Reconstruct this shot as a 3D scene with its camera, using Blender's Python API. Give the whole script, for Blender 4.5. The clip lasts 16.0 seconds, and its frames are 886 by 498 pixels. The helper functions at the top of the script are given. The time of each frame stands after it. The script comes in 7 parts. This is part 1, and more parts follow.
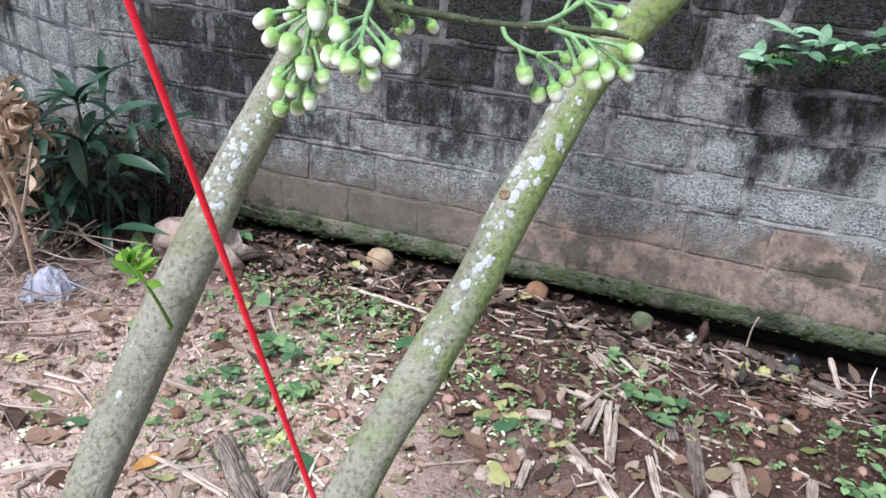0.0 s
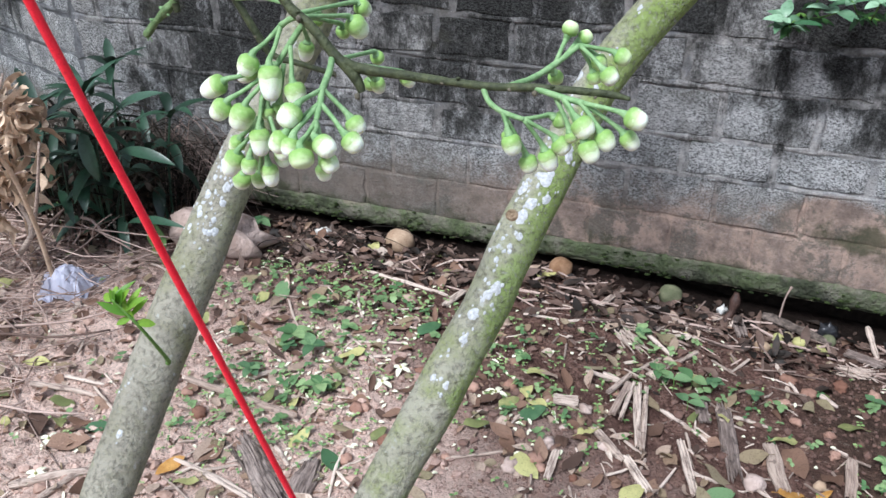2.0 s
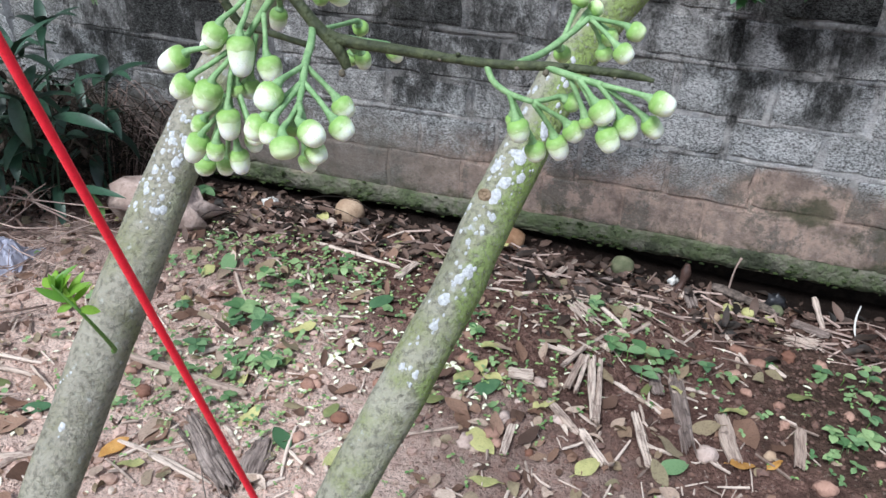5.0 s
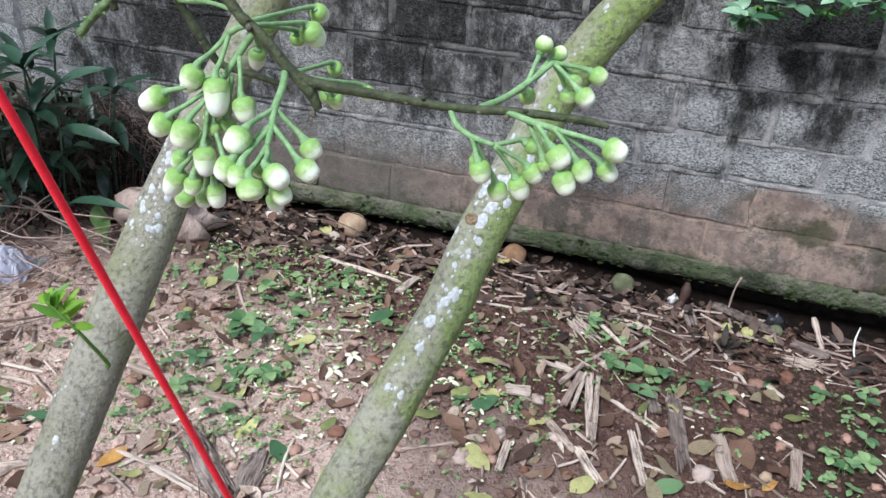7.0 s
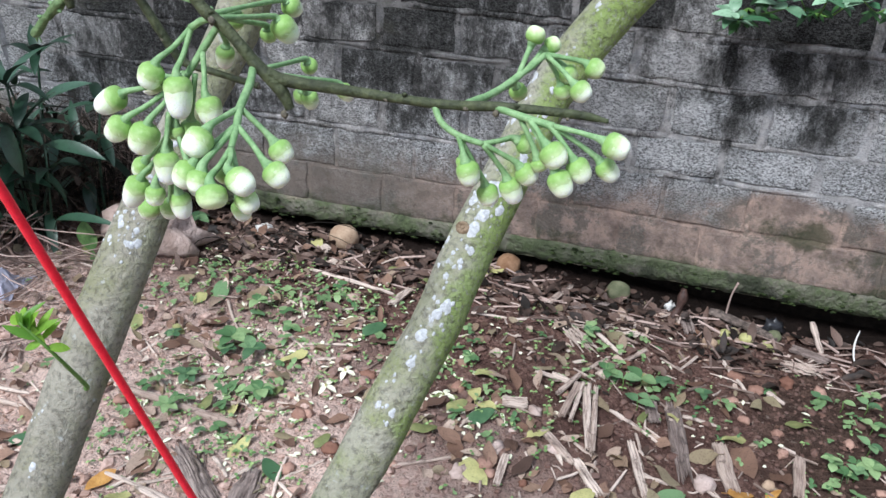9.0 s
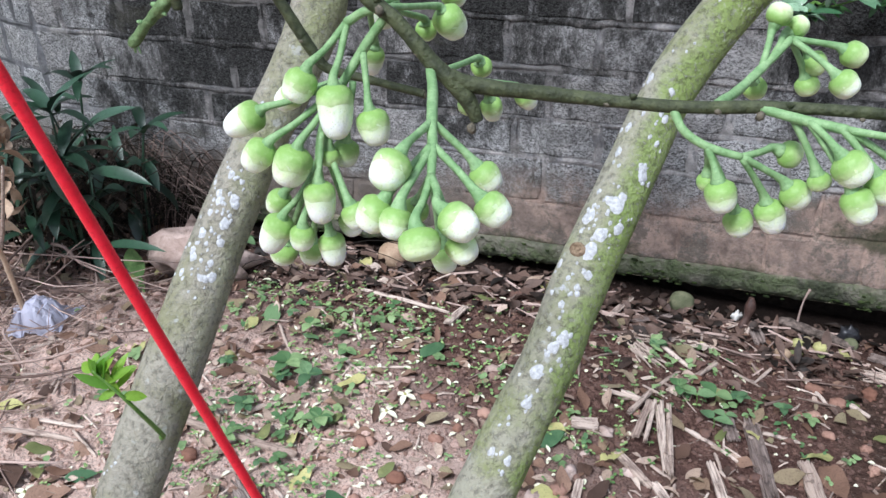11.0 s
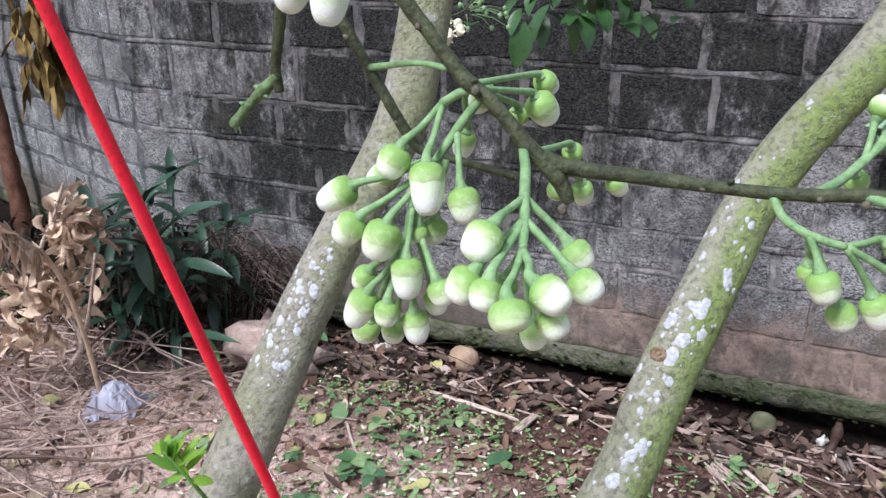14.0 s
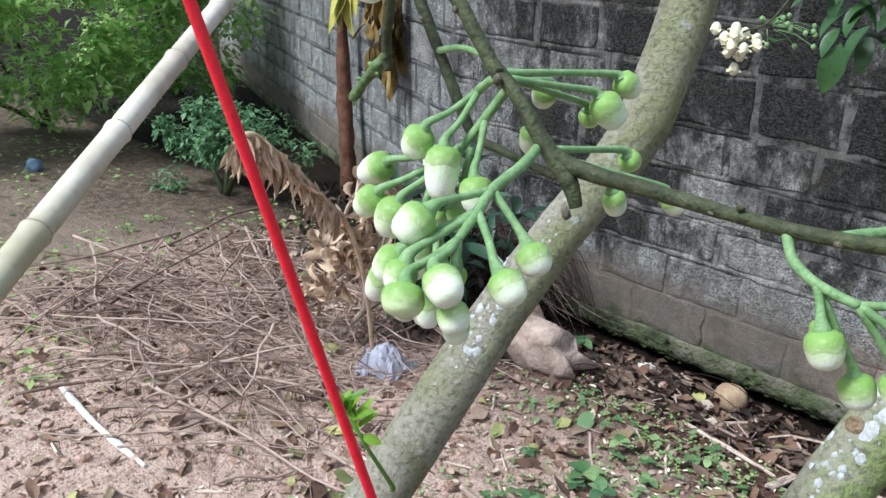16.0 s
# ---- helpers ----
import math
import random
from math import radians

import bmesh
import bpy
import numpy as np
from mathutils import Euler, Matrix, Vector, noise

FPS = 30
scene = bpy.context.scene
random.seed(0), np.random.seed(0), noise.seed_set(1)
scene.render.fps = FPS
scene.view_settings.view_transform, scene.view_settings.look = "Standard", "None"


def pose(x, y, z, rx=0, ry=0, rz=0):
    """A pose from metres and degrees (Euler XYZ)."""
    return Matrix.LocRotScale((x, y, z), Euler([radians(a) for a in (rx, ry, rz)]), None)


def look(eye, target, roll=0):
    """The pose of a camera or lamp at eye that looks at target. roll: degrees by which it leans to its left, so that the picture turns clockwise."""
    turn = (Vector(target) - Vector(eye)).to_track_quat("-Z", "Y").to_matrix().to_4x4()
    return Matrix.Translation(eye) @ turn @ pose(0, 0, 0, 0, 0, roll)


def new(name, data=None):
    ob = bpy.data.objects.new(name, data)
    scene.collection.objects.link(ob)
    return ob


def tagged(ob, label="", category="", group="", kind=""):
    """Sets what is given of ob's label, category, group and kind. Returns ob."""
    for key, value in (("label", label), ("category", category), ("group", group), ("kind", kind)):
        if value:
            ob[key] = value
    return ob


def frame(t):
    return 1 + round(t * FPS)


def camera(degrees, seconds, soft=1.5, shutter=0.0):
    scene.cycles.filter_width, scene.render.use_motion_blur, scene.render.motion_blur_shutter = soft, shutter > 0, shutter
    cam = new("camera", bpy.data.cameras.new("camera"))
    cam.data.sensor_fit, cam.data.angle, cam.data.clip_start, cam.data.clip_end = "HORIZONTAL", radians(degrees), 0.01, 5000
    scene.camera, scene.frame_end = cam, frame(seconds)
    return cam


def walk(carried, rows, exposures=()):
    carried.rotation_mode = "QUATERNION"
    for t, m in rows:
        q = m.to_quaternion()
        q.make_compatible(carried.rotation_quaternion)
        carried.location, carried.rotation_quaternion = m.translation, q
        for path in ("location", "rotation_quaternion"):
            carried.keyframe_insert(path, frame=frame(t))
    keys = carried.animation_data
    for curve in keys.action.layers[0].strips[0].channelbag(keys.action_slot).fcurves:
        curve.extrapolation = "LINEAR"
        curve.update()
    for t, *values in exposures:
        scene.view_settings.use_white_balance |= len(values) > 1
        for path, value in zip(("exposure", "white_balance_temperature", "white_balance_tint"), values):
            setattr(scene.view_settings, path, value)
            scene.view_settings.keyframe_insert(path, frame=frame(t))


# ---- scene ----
cam = camera(55.2, 16.0)
PATH = [
    (0, (0.151, 0.141, 1.539), (-0.411, 1.844, 0.652), 3.6),
    (0.5, (0.171, 0.164, 1.577), (-0.443, 1.855, 0.703), 2.4),
    (1, (0.172, 0.172, 1.572), (-0.451, 1.847, 0.673), 1.9),
    (1.5, (0.154, 0.203, 1.573), (-0.473, 1.853, 0.632), 1.4),
    (2, (0.142, 0.243, 1.579), (-0.463, 1.881, 0.603), 0.3),
    (2.5, (0.131, 0.268, 1.578), (-0.415, 1.92, 0.591), -1.1),
    (3, (0.113, 0.269, 1.572), (-0.381, 1.931, 0.574), -0.5),
    (3.5, (0.106, 0.282, 1.569), (-0.348, 1.943, 0.552), 0.8),
    (4, (0.098, 0.288, 1.567), (-0.345, 1.942, 0.533), 1.6),
    (4.2, (0.097, 0.286, 1.564), (-0.347, 1.937, 0.526), 2.0),
    (6.5, (0.11, 0.286, 1.581), (-0.377, 1.925, 0.542), 2.6),
    (7, (0.121, 0.284, 1.587), (-0.367, 1.935, 0.568), 3.0),
    (7.5, (0.123, 0.278, 1.588), (-0.364, 1.938, 0.584), 3.3),
    (8, (0.123, 0.277, 1.589), (-0.353, 1.947, 0.596), 3.5),
    (8.2, (0.123, 0.28, 1.587), (-0.346, 1.955, 0.601), 3.5),
    (10.3, (0.051, 0.374, 1.541), (-0.49, 2.011, 0.526), -0.8),
    (10.5, (0.035, 0.375, 1.544), (-0.515, 2.012, 0.534), -0.9),
    (11, (0.017, 0.379, 1.532), (-0.537, 2.037, 0.559), -1.0),
    (11.5, (0.012, 0.378, 1.528), (-0.543, 2.048, 0.578), -0.5),
    (12, (0.006, 0.373, 1.528), (-0.568, 2.044, 0.591), -0.6),
    (12.5, (0.014, 0.365, 1.522), (-0.582, 2.059, 0.641), -0.9),
    (13, (0.016, 0.361, 1.513), (-0.6, 2.086, 0.711), -1.2),
    (13.5, (0.011, 0.364, 1.516), (-0.639, 2.095, 0.752), -1.2),
    (14, (0.012, 0.376, 1.521), (-0.735, 2.076, 0.777), -0.7),
    (14.2, (0.02, 0.388, 1.52), (-0.794, 2.059, 0.782), -0.7),
    (14.5, (0.036, 0.401, 1.523), (-0.874, 2.025, 0.791), -0.2),
    (15, (0.062, 0.423, 1.522), (-1.018, 1.942, 0.796), 1.2),
    (15.5, (0.086, 0.435, 1.516), (-1.156, 1.819, 0.781), 1.4),
    (16, (0.104, 0.441, 1.513), (-1.236, 1.733, 0.781), 1.0),
]
walk(cam, [(t, look(eye, target, roll)) for t, eye, target, roll in PATH], [(0, 1.25, 5780, 9), (2, 1.18, 5780, 8.5), (4, 1.12, 5770, 7.3), (7, 1.08, 5770, 7.3), (11, 1.11, 5790, 10.5), (13.5, 1.13, 5810, 12), (14.5, 1.11, 5910, 16), (15.2, 1.11, 5920, 12), (16, 1.11, 5850, 4)])

# ---- world and light: bright overcast day ----
world = bpy.data.worlds.new("world")
scene.world = world
world.use_nodes = True
wn = world.node_tree
sky = wn.nodes.new("ShaderNodeTexSky")
sky.sky_type = "NISHITA"
sky.sun_disc = False
sky.sun_elevation, sky.sun_rotation = radians(58), radians(200)
sky.air_density, sky.dust_density, sky.ozone_density = 1.6, 4.0, 1.0
haze = wn.nodes.new("ShaderNodeMix")
haze.data_type = "RGBA"
haze.inputs[0].default_value = 0.7
haze.inputs[7].default_value = (8.7, 9.2, 10.3, 1)
wn.links.new(sky.outputs[0], haze.inputs[6])
wn.links.new(haze.outputs[2], wn.nodes["Background"].inputs[0])
wn.nodes["Background"].inputs[1].default_value = 0.044
sun = new("sun", bpy.data.lights.new("sun", "SUN"))
sun.data.energy, sun.data.angle, sun.data.color = 2.1, radians(16), (1.0, 0.98, 0.95)
sun.matrix_world = look((-2.0, -3.5, 7.5), (-0.3, 1.8, 0.3))



# ---- geometry helpers ----
class Shape:
    """Vertices and faces of one mesh."""

    def __init__(self):
        self.v, self.f, self.mi = [], [], []

    def add(self, verts, faces, mi=0):
        n = len(self.v)
        self.v += [tuple(p) for p in verts]
        self.f += [tuple(i + n for i in f) for f in faces]
        self.mi += [mi] * len(faces)

    def mesh(self, name, mats, smooth=True):
        me = bpy.data.meshes.new(name)
        me.from_pydata(self.v, [], self.f)
        for m in mats if isinstance(mats, (list, tuple)) else [mats]:
            me.materials.append(m)
        me.polygons.foreach_set("material_index", self.mi)
        me.polygons.foreach_set("use_smooth", [smooth] * len(self.f))
        me.update()
        return me


def part(name, shape, mats, parent=None, label="", smooth=True):
    ob = new(name, shape.mesh(name, mats, smooth) if isinstance(shape, Shape) else shape)
    if parent is not None:
        ob.parent = parent
    if label:
        ob["label"] = label
    return ob


def thing(name, label, category, at=(0, 0, 0), group="", kind=""):
    ob = new(name)
    ob.empty_display_size = 0.05
    ob.location = at
    return tagged(ob, label, category, group, kind)


def curve(points, n=6):
    """A smooth line through the points (and any numbers that ride along)."""
    pts = [np.array(p, float) for p in points]
    pts = [2 * pts[0] - pts[1]] + pts + [2 * pts[-1] - pts[-2]]
    out = []
    for i in range(1, len(pts) - 2):
        a, b, c, d = pts[i - 1 : i + 3]
        for k in range(n):
            t = k / n
            out.append(0.5 * (2 * b + (c - a) * t + (2 * a - 5 * b + 4 * c - d) * t * t + (3 * b - a - 3 * c + d) * t**3))
    return out + [pts[-2]]


def tube(s, rows, sides=8, rough=0.0, mi=0, seed=0.0, lump=0.0, freq=30.0):
    """A tube along rows of x, y, z, radius."""
    pts = [Vector(r[:3]) for r in rows]
    verts, faces = [], []
    side = None
    for i, p in enumerate(pts):
        d = (pts[min(i + 1, len(pts) - 1)] - pts[max(i - 1, 0)]).normalized()
        if side is None:
            side = d.orthogonal().normalized()
        side = (side - d * side.dot(d)).normalized()
        up = d.cross(side)
        for k in range(sides):
            a = 2 * math.pi * k / sides
            w = side * math.cos(a) + up * math.sin(a)
            r = rows[i][3]
            if rough or lump:
                q = p + w * r
                r *= 1 + rough * noise.noise(q * freq + Vector((seed, 0, 0))) + lump * noise.noise(q * freq * 0.25 + Vector((seed, 3, 0)))
            verts.append(p + w * r)
    for i in range(len(pts) - 1):
        for k in range(sides):
            a, b = i * sides + k, i * sides + (k + 1) % sides
            faces.append((a, b, b + sides, a + sides))
    n = len(pts) * sides
    verts += [pts[0], pts[-1]]
    for k in range(sides):
        faces.append((n, (k + 1) % sides, k))
        faces.append((n + 1, n - sides + k, n - sides + (k + 1) % sides))
    s.add(verts, faces, mi)


def leaf(s, base, d, up, length, width, droop=0.5, fold=0.25, seg=5, mi=0, curl=0.0, wide=0.45, thick=0.0):
    """A leaf blade with a folded midrib that bends along its length."""
    d, up = Vector(d).normalized(), Vector(up)
    side = d.cross(up)
    side = side.normalized() if side.length > 1e-4 else d.orthogonal().normalized()
    p = Vector(base)
    verts, faces = [], []
    for i in range(seg + 1):
        t = i / seg
        n = side.cross(d)
        w = width * 0.5 * max(0.03, math.sin(math.pi * min(1.0, t ** (math.log(0.5) / math.log(wide)))) ** 0.8)
        lift = fold * w + curl * w * math.sin(5 * t + length * 90)
        verts += [p - side * w + n * lift, p, p + side * w + n * (fold * w - curl * w * math.cos(4 * t + width * 70))]
        q = Matrix.Rotation(-droop / seg, 3, side)
        d = q @ d
        p = p + d * (length / seg)
    for i in range(seg):
        a = i * 3
        faces += [(a, a + 1, a + 4, a + 3), (a + 1, a + 2, a + 5, a + 4)]
    s.add(verts, faces, mi)


BALL = bmesh.new()
bmesh.ops.create_icosphere(BALL, subdivisions=1, radius=1)
BALL1 = ([v.co.copy() for v in BALL.verts], [tuple(v.index for v in f.verts) for f in BALL.faces])
bmesh.ops.subdivide_edges(BALL, edges=BALL.edges[:], cuts=2, use_grid_fill=True)
for v in BALL.verts:
    v.co.normalize()
BALL.verts.index_update()
BALL3 = ([v.co.copy() for v in BALL.verts], [tuple(v.index for v in f.verts) for f in BALL.faces])
BALL.free()


def lump(s, at, size, rough=0.35, fine=False, seed=0.0, freq=1.6, mi=0, turn=0.0, cut=0.0):
    """An uneven clod or stone."""
    vs, fs = BALL3 if fine else BALL1
    m = Matrix.Rotation(turn, 3, "Z")
    out = []
    for v in vs:
        k = 1 + rough * noise.noise(v * freq + Vector((seed, seed * 1.7, 0)))
        if fine:
            k += rough * 0.3 * noise.noise(v * freq * 3.5 + Vector((seed, 0, 9)))
        q = Vector((v.x * size[0], v.y * size[1], v.z * size[2])) * k
        if cut and q.z > size[2] * cut:
            q.z = size[2] * cut + (q.z - size[2] * cut) * 0.3
        out.append(Vector(at) + m @ q)
    s.add(out, fs, mi)


def ss(a, b, x):
    t = min(1.0, max(0.0, (x - a) / (b - a)))
    return t * t * (3 - 2 * t)


def gz(x, y, fine=True):
    """The height of the garden soil: a shallow ditch along the wall's foot."""
    z = 0.03 - 0.015 * ss(2.88, 3.0, y) - 0.055 * ss(-0.4, 0.4, x) - 0.07 * ss(2.3, 2.85, y) + 0.04 * ss(-1.6, -2.3, x)
    if fine:
        z += 0.012 * noise.noise(Vector((x * 5, y * 5, 0))) + 0.007 * noise.noise(Vector((x * 17, y * 17, 3))) + 0.006 * noise.noise(Vector((x * 43, y * 43, 5)))
    return z


# ---- materials ----
def node(nt, kind, **values):
    n = nt.nodes.new(kind)
    for k, v in values.items():
        n.inputs[k.replace("_", " ")].default_value = v
    return n


class Mat:
    """A principled material with small helpers for its textures."""

    def __init__(self, name, rough=0.7, spec=0.3):
        self.m = bpy.data.materials.new(name)
        self.m.use_nodes = True
        self.nt = self.m.node_tree
        self.p = self.nt.nodes["Principled BSDF"]
        self.p.inputs["Roughness"].default_value = rough
        self.p.inputs["Specular IOR Level"].default_value = spec
        self.geo = self.nt.nodes.new("ShaderNodeNewGeometry")
        self.pos = self.geo.outputs["Position"]
        self.tc = self.nt.nodes.new("ShaderNodeTexCoord")

    def link(self, a, b):
        self.nt.links.new(a, b)

    def stretch(self, x, y, z, src=None):
        n = self.nt.nodes.new("ShaderNodeMapping")
        n.inputs["Scale"].default_value = (x, y, z)
        self.link(src or self.pos, n.inputs[0])
        return n.outputs[0]

    def noise(self, scale, detail=4, rough=0.55, src=None, dist=0.0):
        n = node(self.nt, "ShaderNodeTexNoise", Scale=scale, Detail=detail, Roughness=rough, Distortion=dist)
        self.link(src or self.pos, n.inputs["Vector"])
        return n.outputs["Fac"]

    def cells(self, scale, src=None, feature="F1"):
        n = node(self.nt, "ShaderNodeTexVoronoi", Scale=scale)
        n.feature = feature
        self.link(src or self.pos, n.inputs["Vector"])
        return n.outputs["Distance"]

    def ramp(self, fac, a, b, lo=0.0, hi=1.0):
        n = self.nt.nodes.new("ShaderNodeMapRange")
        n.interpolation_type = "SMOOTHSTEP"
        for k, v in zip((1, 2, 3, 4), (a, b, lo, hi)):
            n.inputs[k].default_value = v
        self.link(fac, n.inputs[0])
        return n.outputs[0]

    def math(self, op, a, b):
        n = self.nt.nodes.new("ShaderNodeMath")
        n.operation = op
        for k, v in enumerate((a, b)):
            if isinstance(v, (int, float)):
                n.inputs[k].default_value = v
            else:
                self.link(v, n.inputs[k])
        return n.outputs[0]

    def mix(self, fac, a, b):
        n = self.nt.nodes.new("ShaderNodeMix")
        n.data_type = "RGBA"
        for k, v in ((0, fac), (6, a), (7, b)):
            if isinstance(v, (int, float)):
                n.inputs[k].default_value = v
            elif isinstance(v, tuple):
                n.inputs[k].default_value = (*v, 1)
            else:
                self.link(v, n.inputs[k])
        return n.outputs[2]

    def axis(self, k, src=None):
        n = self.nt.nodes.new("ShaderNodeSeparateXYZ")
        self.link(src or self.pos, n.inputs[0])
        return n.outputs[k]

    def any(self):
        return self.nt.nodes.new("ShaderNodeObjectInfo").outputs["Random"]

    def island(self):
        return self.geo.outputs["Random Per Island"]

    def done(self, colour, bump=None, strength=0.4, depth=0.01, rough=None, sheen=None):
        if isinstance(colour, tuple):
            self.p.inputs["Base Color"].default_value = (*colour, 1)
        else:
            self.link(colour, self.p.inputs["Base Color"])
        if bump is not None:
            b = node(self.nt, "ShaderNodeBump", Strength=strength, Distance=depth)
            self.link(bump, b.inputs["Height"])
            self.link(b.outputs[0], self.p.inputs["Normal"])
        if rough is not None:
            self.link(rough, self.p.inputs["Roughness"])
        return self.m


# the wall's large stains: x, z, half width, half height, black (+) or washed pale (-)
STAINS = [(0.21, 0.79, 0.075, 0.065, 0.38), (0.42, 0.78, 0.065, 0.07, 0.26), (0.3, 0.685, 0.11, 0.03, 0.14), (0.28, 0.62, 0.06, 0.06, 0.14), (0.275, 0.47, 0.035, 0.08, 0.24), (0.54, 0.615, 0.05, 0.04, 0.07), (0.62, 0.79, 0.12, 0.07, 0.1),
          (0.0, 0.8, 0.05, 0.1, 0.08), (0.4, 0.93, 0.4, 0.06, 0.22), (0.7, 1.02, 0.6, 0.22, 0.12), (0.1, 1.05, 0.4, 0.12, 0.1)]
# the patch at (-1.75, 0.45) paints the plants' shade onto the wall
STAINS_AND_SHADE_WEST = [(-0.85, 0.76, 0.32, 0.22, 0.05), (-0.6, 0.55, 0.2, 0.12, 0.07), (-1.5, 0.8, 0.5, 0.25, 0.05), (-0.95, 1.3, 0.8, 0.36, 0.13), (-2.0, 0.75, 0.3, 0.25, 0.08), (-1.75, 0.45, 0.45, 0.3, 0.16), (-1.1, 0.68, 0.35, 0.28, 0.07),
          (0.95, 0.75, 0.25, 0.3, 0.08), (-0.35, 0.5, 0.25, 0.1, 0.05), (-1.55, 1.05, 0.45, 0.3, 0.1)]
WASHED = [(0.08, 0.78, 0.06, 0.05, -0.07), (0.33, 0.765, 0.045, 0.045, -0.18), (0.13, 0.475, 0.14, 0.05, -0.2), (0.42, 0.63, 0.08, 0.045, -0.15), (0.15, 0.62, 0.06, 0.05, -0.13), (0.72, 0.62, 0.08, 0.06, -0.12), (0.45, 0.47, 0.13, 0.05, -0.1),
          (0.65, 0.47, 0.2, 0.1, -0.08), (-0.08, 0.6, 0.1, 0.06, -0.13), (-0.5, 0.85, 0.16, 0.12, -0.06)]
# where splashed mud climbs higher: x, z, half width, half height, rise
MUD = [(0.5, 0.3, 0.16, 0.09, 0.17), (0.72, 0.26, 0.16, 0.1, 0.1), (-0.2, 0.2, 0.3, 0.08, 0.04)]


def wall_material(name, base, mortar, stain=1.0):
    m = Mat(name, 0.92, 0.15)
    grit, fine, mid = m.noise(118, 5, 0.78, m.stretch(1, 1, 1.7)), m.noise(430, 4, 0.75), m.noise(22, 6, 0.7)
    speck = m.math("ADD", m.math("MULTIPLY", grit, 0.66), m.math("MULTIPLY", fine, 0.34))
    if mortar:
        col = m.mix(m.ramp(mid, 0.35, 0.65), tuple(c * 0.62 for c in base), tuple(c * 1.1 for c in base))
        col = m.mix(m.ramp(speck, 0.4, 0.62, 0.0, 0.35), col, tuple(c * 0.4 for c in base))
        grey = m.mix(m.ramp(speck, 0.42, 0.6), (0.24, 0.24, 0.25), (0.46, 0.46, 0.475))
        col = m.mix(m.ramp(m.noise(7, 6, 0.7), 0.48, 0.6, 0.0, 0.8), col, grey)
    else:
        col = m.mix(m.ramp(speck, 0.445, 0.545), tuple(c * 0.14 for c in base), tuple(min(0.95, c * 1.65) for c in base))
        pale = m.mix(m.ramp(speck, 0.41, 0.57), (0.15, 0.142, 0.137), (0.82, 0.79, 0.765))
        col = m.mix(m.math("MULTIPLY", m.ramp(m.any(), 0.35, 0.98, 0.0, 0.95), m.ramp(mid, 0.35, 0.6, 0.5, 1.0)), col, pale)
        col = m.mix(m.ramp(m.noise(6, 6, 0.7), 0.44, 0.64, 0.0, 0.6), col, tuple(c * 0.45 for c in base))
        col = m.mix(m.ramp(m.cells(118), 0.12, 0.36, 0.8, 0.0), col, tuple(c * 0.14 for c in base))
        col = m.mix(m.math("MULTIPLY", m.ramp(m.cells(150, m.stretch(1, 1, 1.3)), 0.1, 0.3, 0.8, 0.0), m.ramp(mid, 0.4, 0.6)), col, (0.8, 0.78, 0.76))
    col = m.mix(m.ramp(m.noise(13, 8, 0.8), 0.4, 0.6, 0.6, 0.0), col, m.mix(0.6, col, (0.02, 0.02, 0.021)))
    # black algae running down over blocks and joints alike, and shade behind the plants
    runs = m.math("ADD", m.math("MULTIPLY", m.noise(2.1, 5, 0.62, m.stretch(1.3, 1.3, 0.55)), 0.85), m.math("ADD", m.math("MULTIPLY", m.noise(14, 9, 0.85, m.stretch(1.4, 1.4, 0.8)), 0.95), -0.135))
    runs = m.math("ADD", m.math("ADD", runs, m.math("MULTIPLY", m.math("SUBTRACT", speck, 0.42), 0.8)), m.math("ADD", m.ramp(m.axis(2), 0.3, 1.05, -0.13, 0.06), m.math("ADD", m.ramp(m.axis(0), -0.6, 0.1, 0.0, -0.045), m.ramp(m.axis(0), -2.4, -1.9, -0.05, 0.0))))
    if not mortar:
        runs = m.math("ADD", runs, m.math("MULTIPLY", m.math("SUBTRACT", m.any(), 0.5), -0.14))
    ragged = m.math("MULTIPLY", m.math("SUBTRACT", m.noise(11, 7, 0.75, m.stretch(1.2, 1.2, 0.8)), 0.5), 3.4)
    if stain == 1.0:
        for x, z0, rx, rz, k in STAINS + STAINS_AND_SHADE_WEST + WASHED:
            u, v = m.math("DIVIDE", m.math("SUBTRACT", m.axis(0), x), rx), m.math("DIVIDE", m.math("SUBTRACT", m.axis(2), z0), rz)
            runs = m.math("ADD", runs, m.ramp(m.math("ADD", m.math("ADD", m.math("MULTIPLY", u, u), m.math("MULTIPLY", v, v)), ragged), -0.3, 2.2, k * 0.6, 0.0))
    if stain == 1.0:
        # rain-washed faces, whiter than the rest
        wash = 0.0
        for x, z0, rx, rz, k in WASHED:
            u, v = m.math("DIVIDE", m.math("SUBTRACT", m.axis(0), x), rx), m.math("DIVIDE", m.math("SUBTRACT", m.axis(2), z0), rz)
            wash = m.math("ADD", wash, m.ramp(m.math("ADD", m.math("ADD", m.math("MULTIPLY", u, u), m.math("MULTIPLY", v, v)), ragged), -0.2, 2.2, -k * 6, 0.0))
        wash = m.math("MULTIPLY", wash, m.ramp(m.noise(10, 7, 0.75), 0.38, 0.58, 0.35, 1.0))
        col = m.mix(m.math("MINIMUM", wash, 0.3 if mortar else 0.8), col, m.mix(m.ramp(speck, 0.43, 0.53), (0.12, 0.115, 0.115), (0.93, 0.91, 0.9)))
    grime = m.ramp(runs, 0.69 if mortar else 0.745, 0.86 if mortar else 0.955, 0.0, (1.0 if mortar else 0.97) * stain)
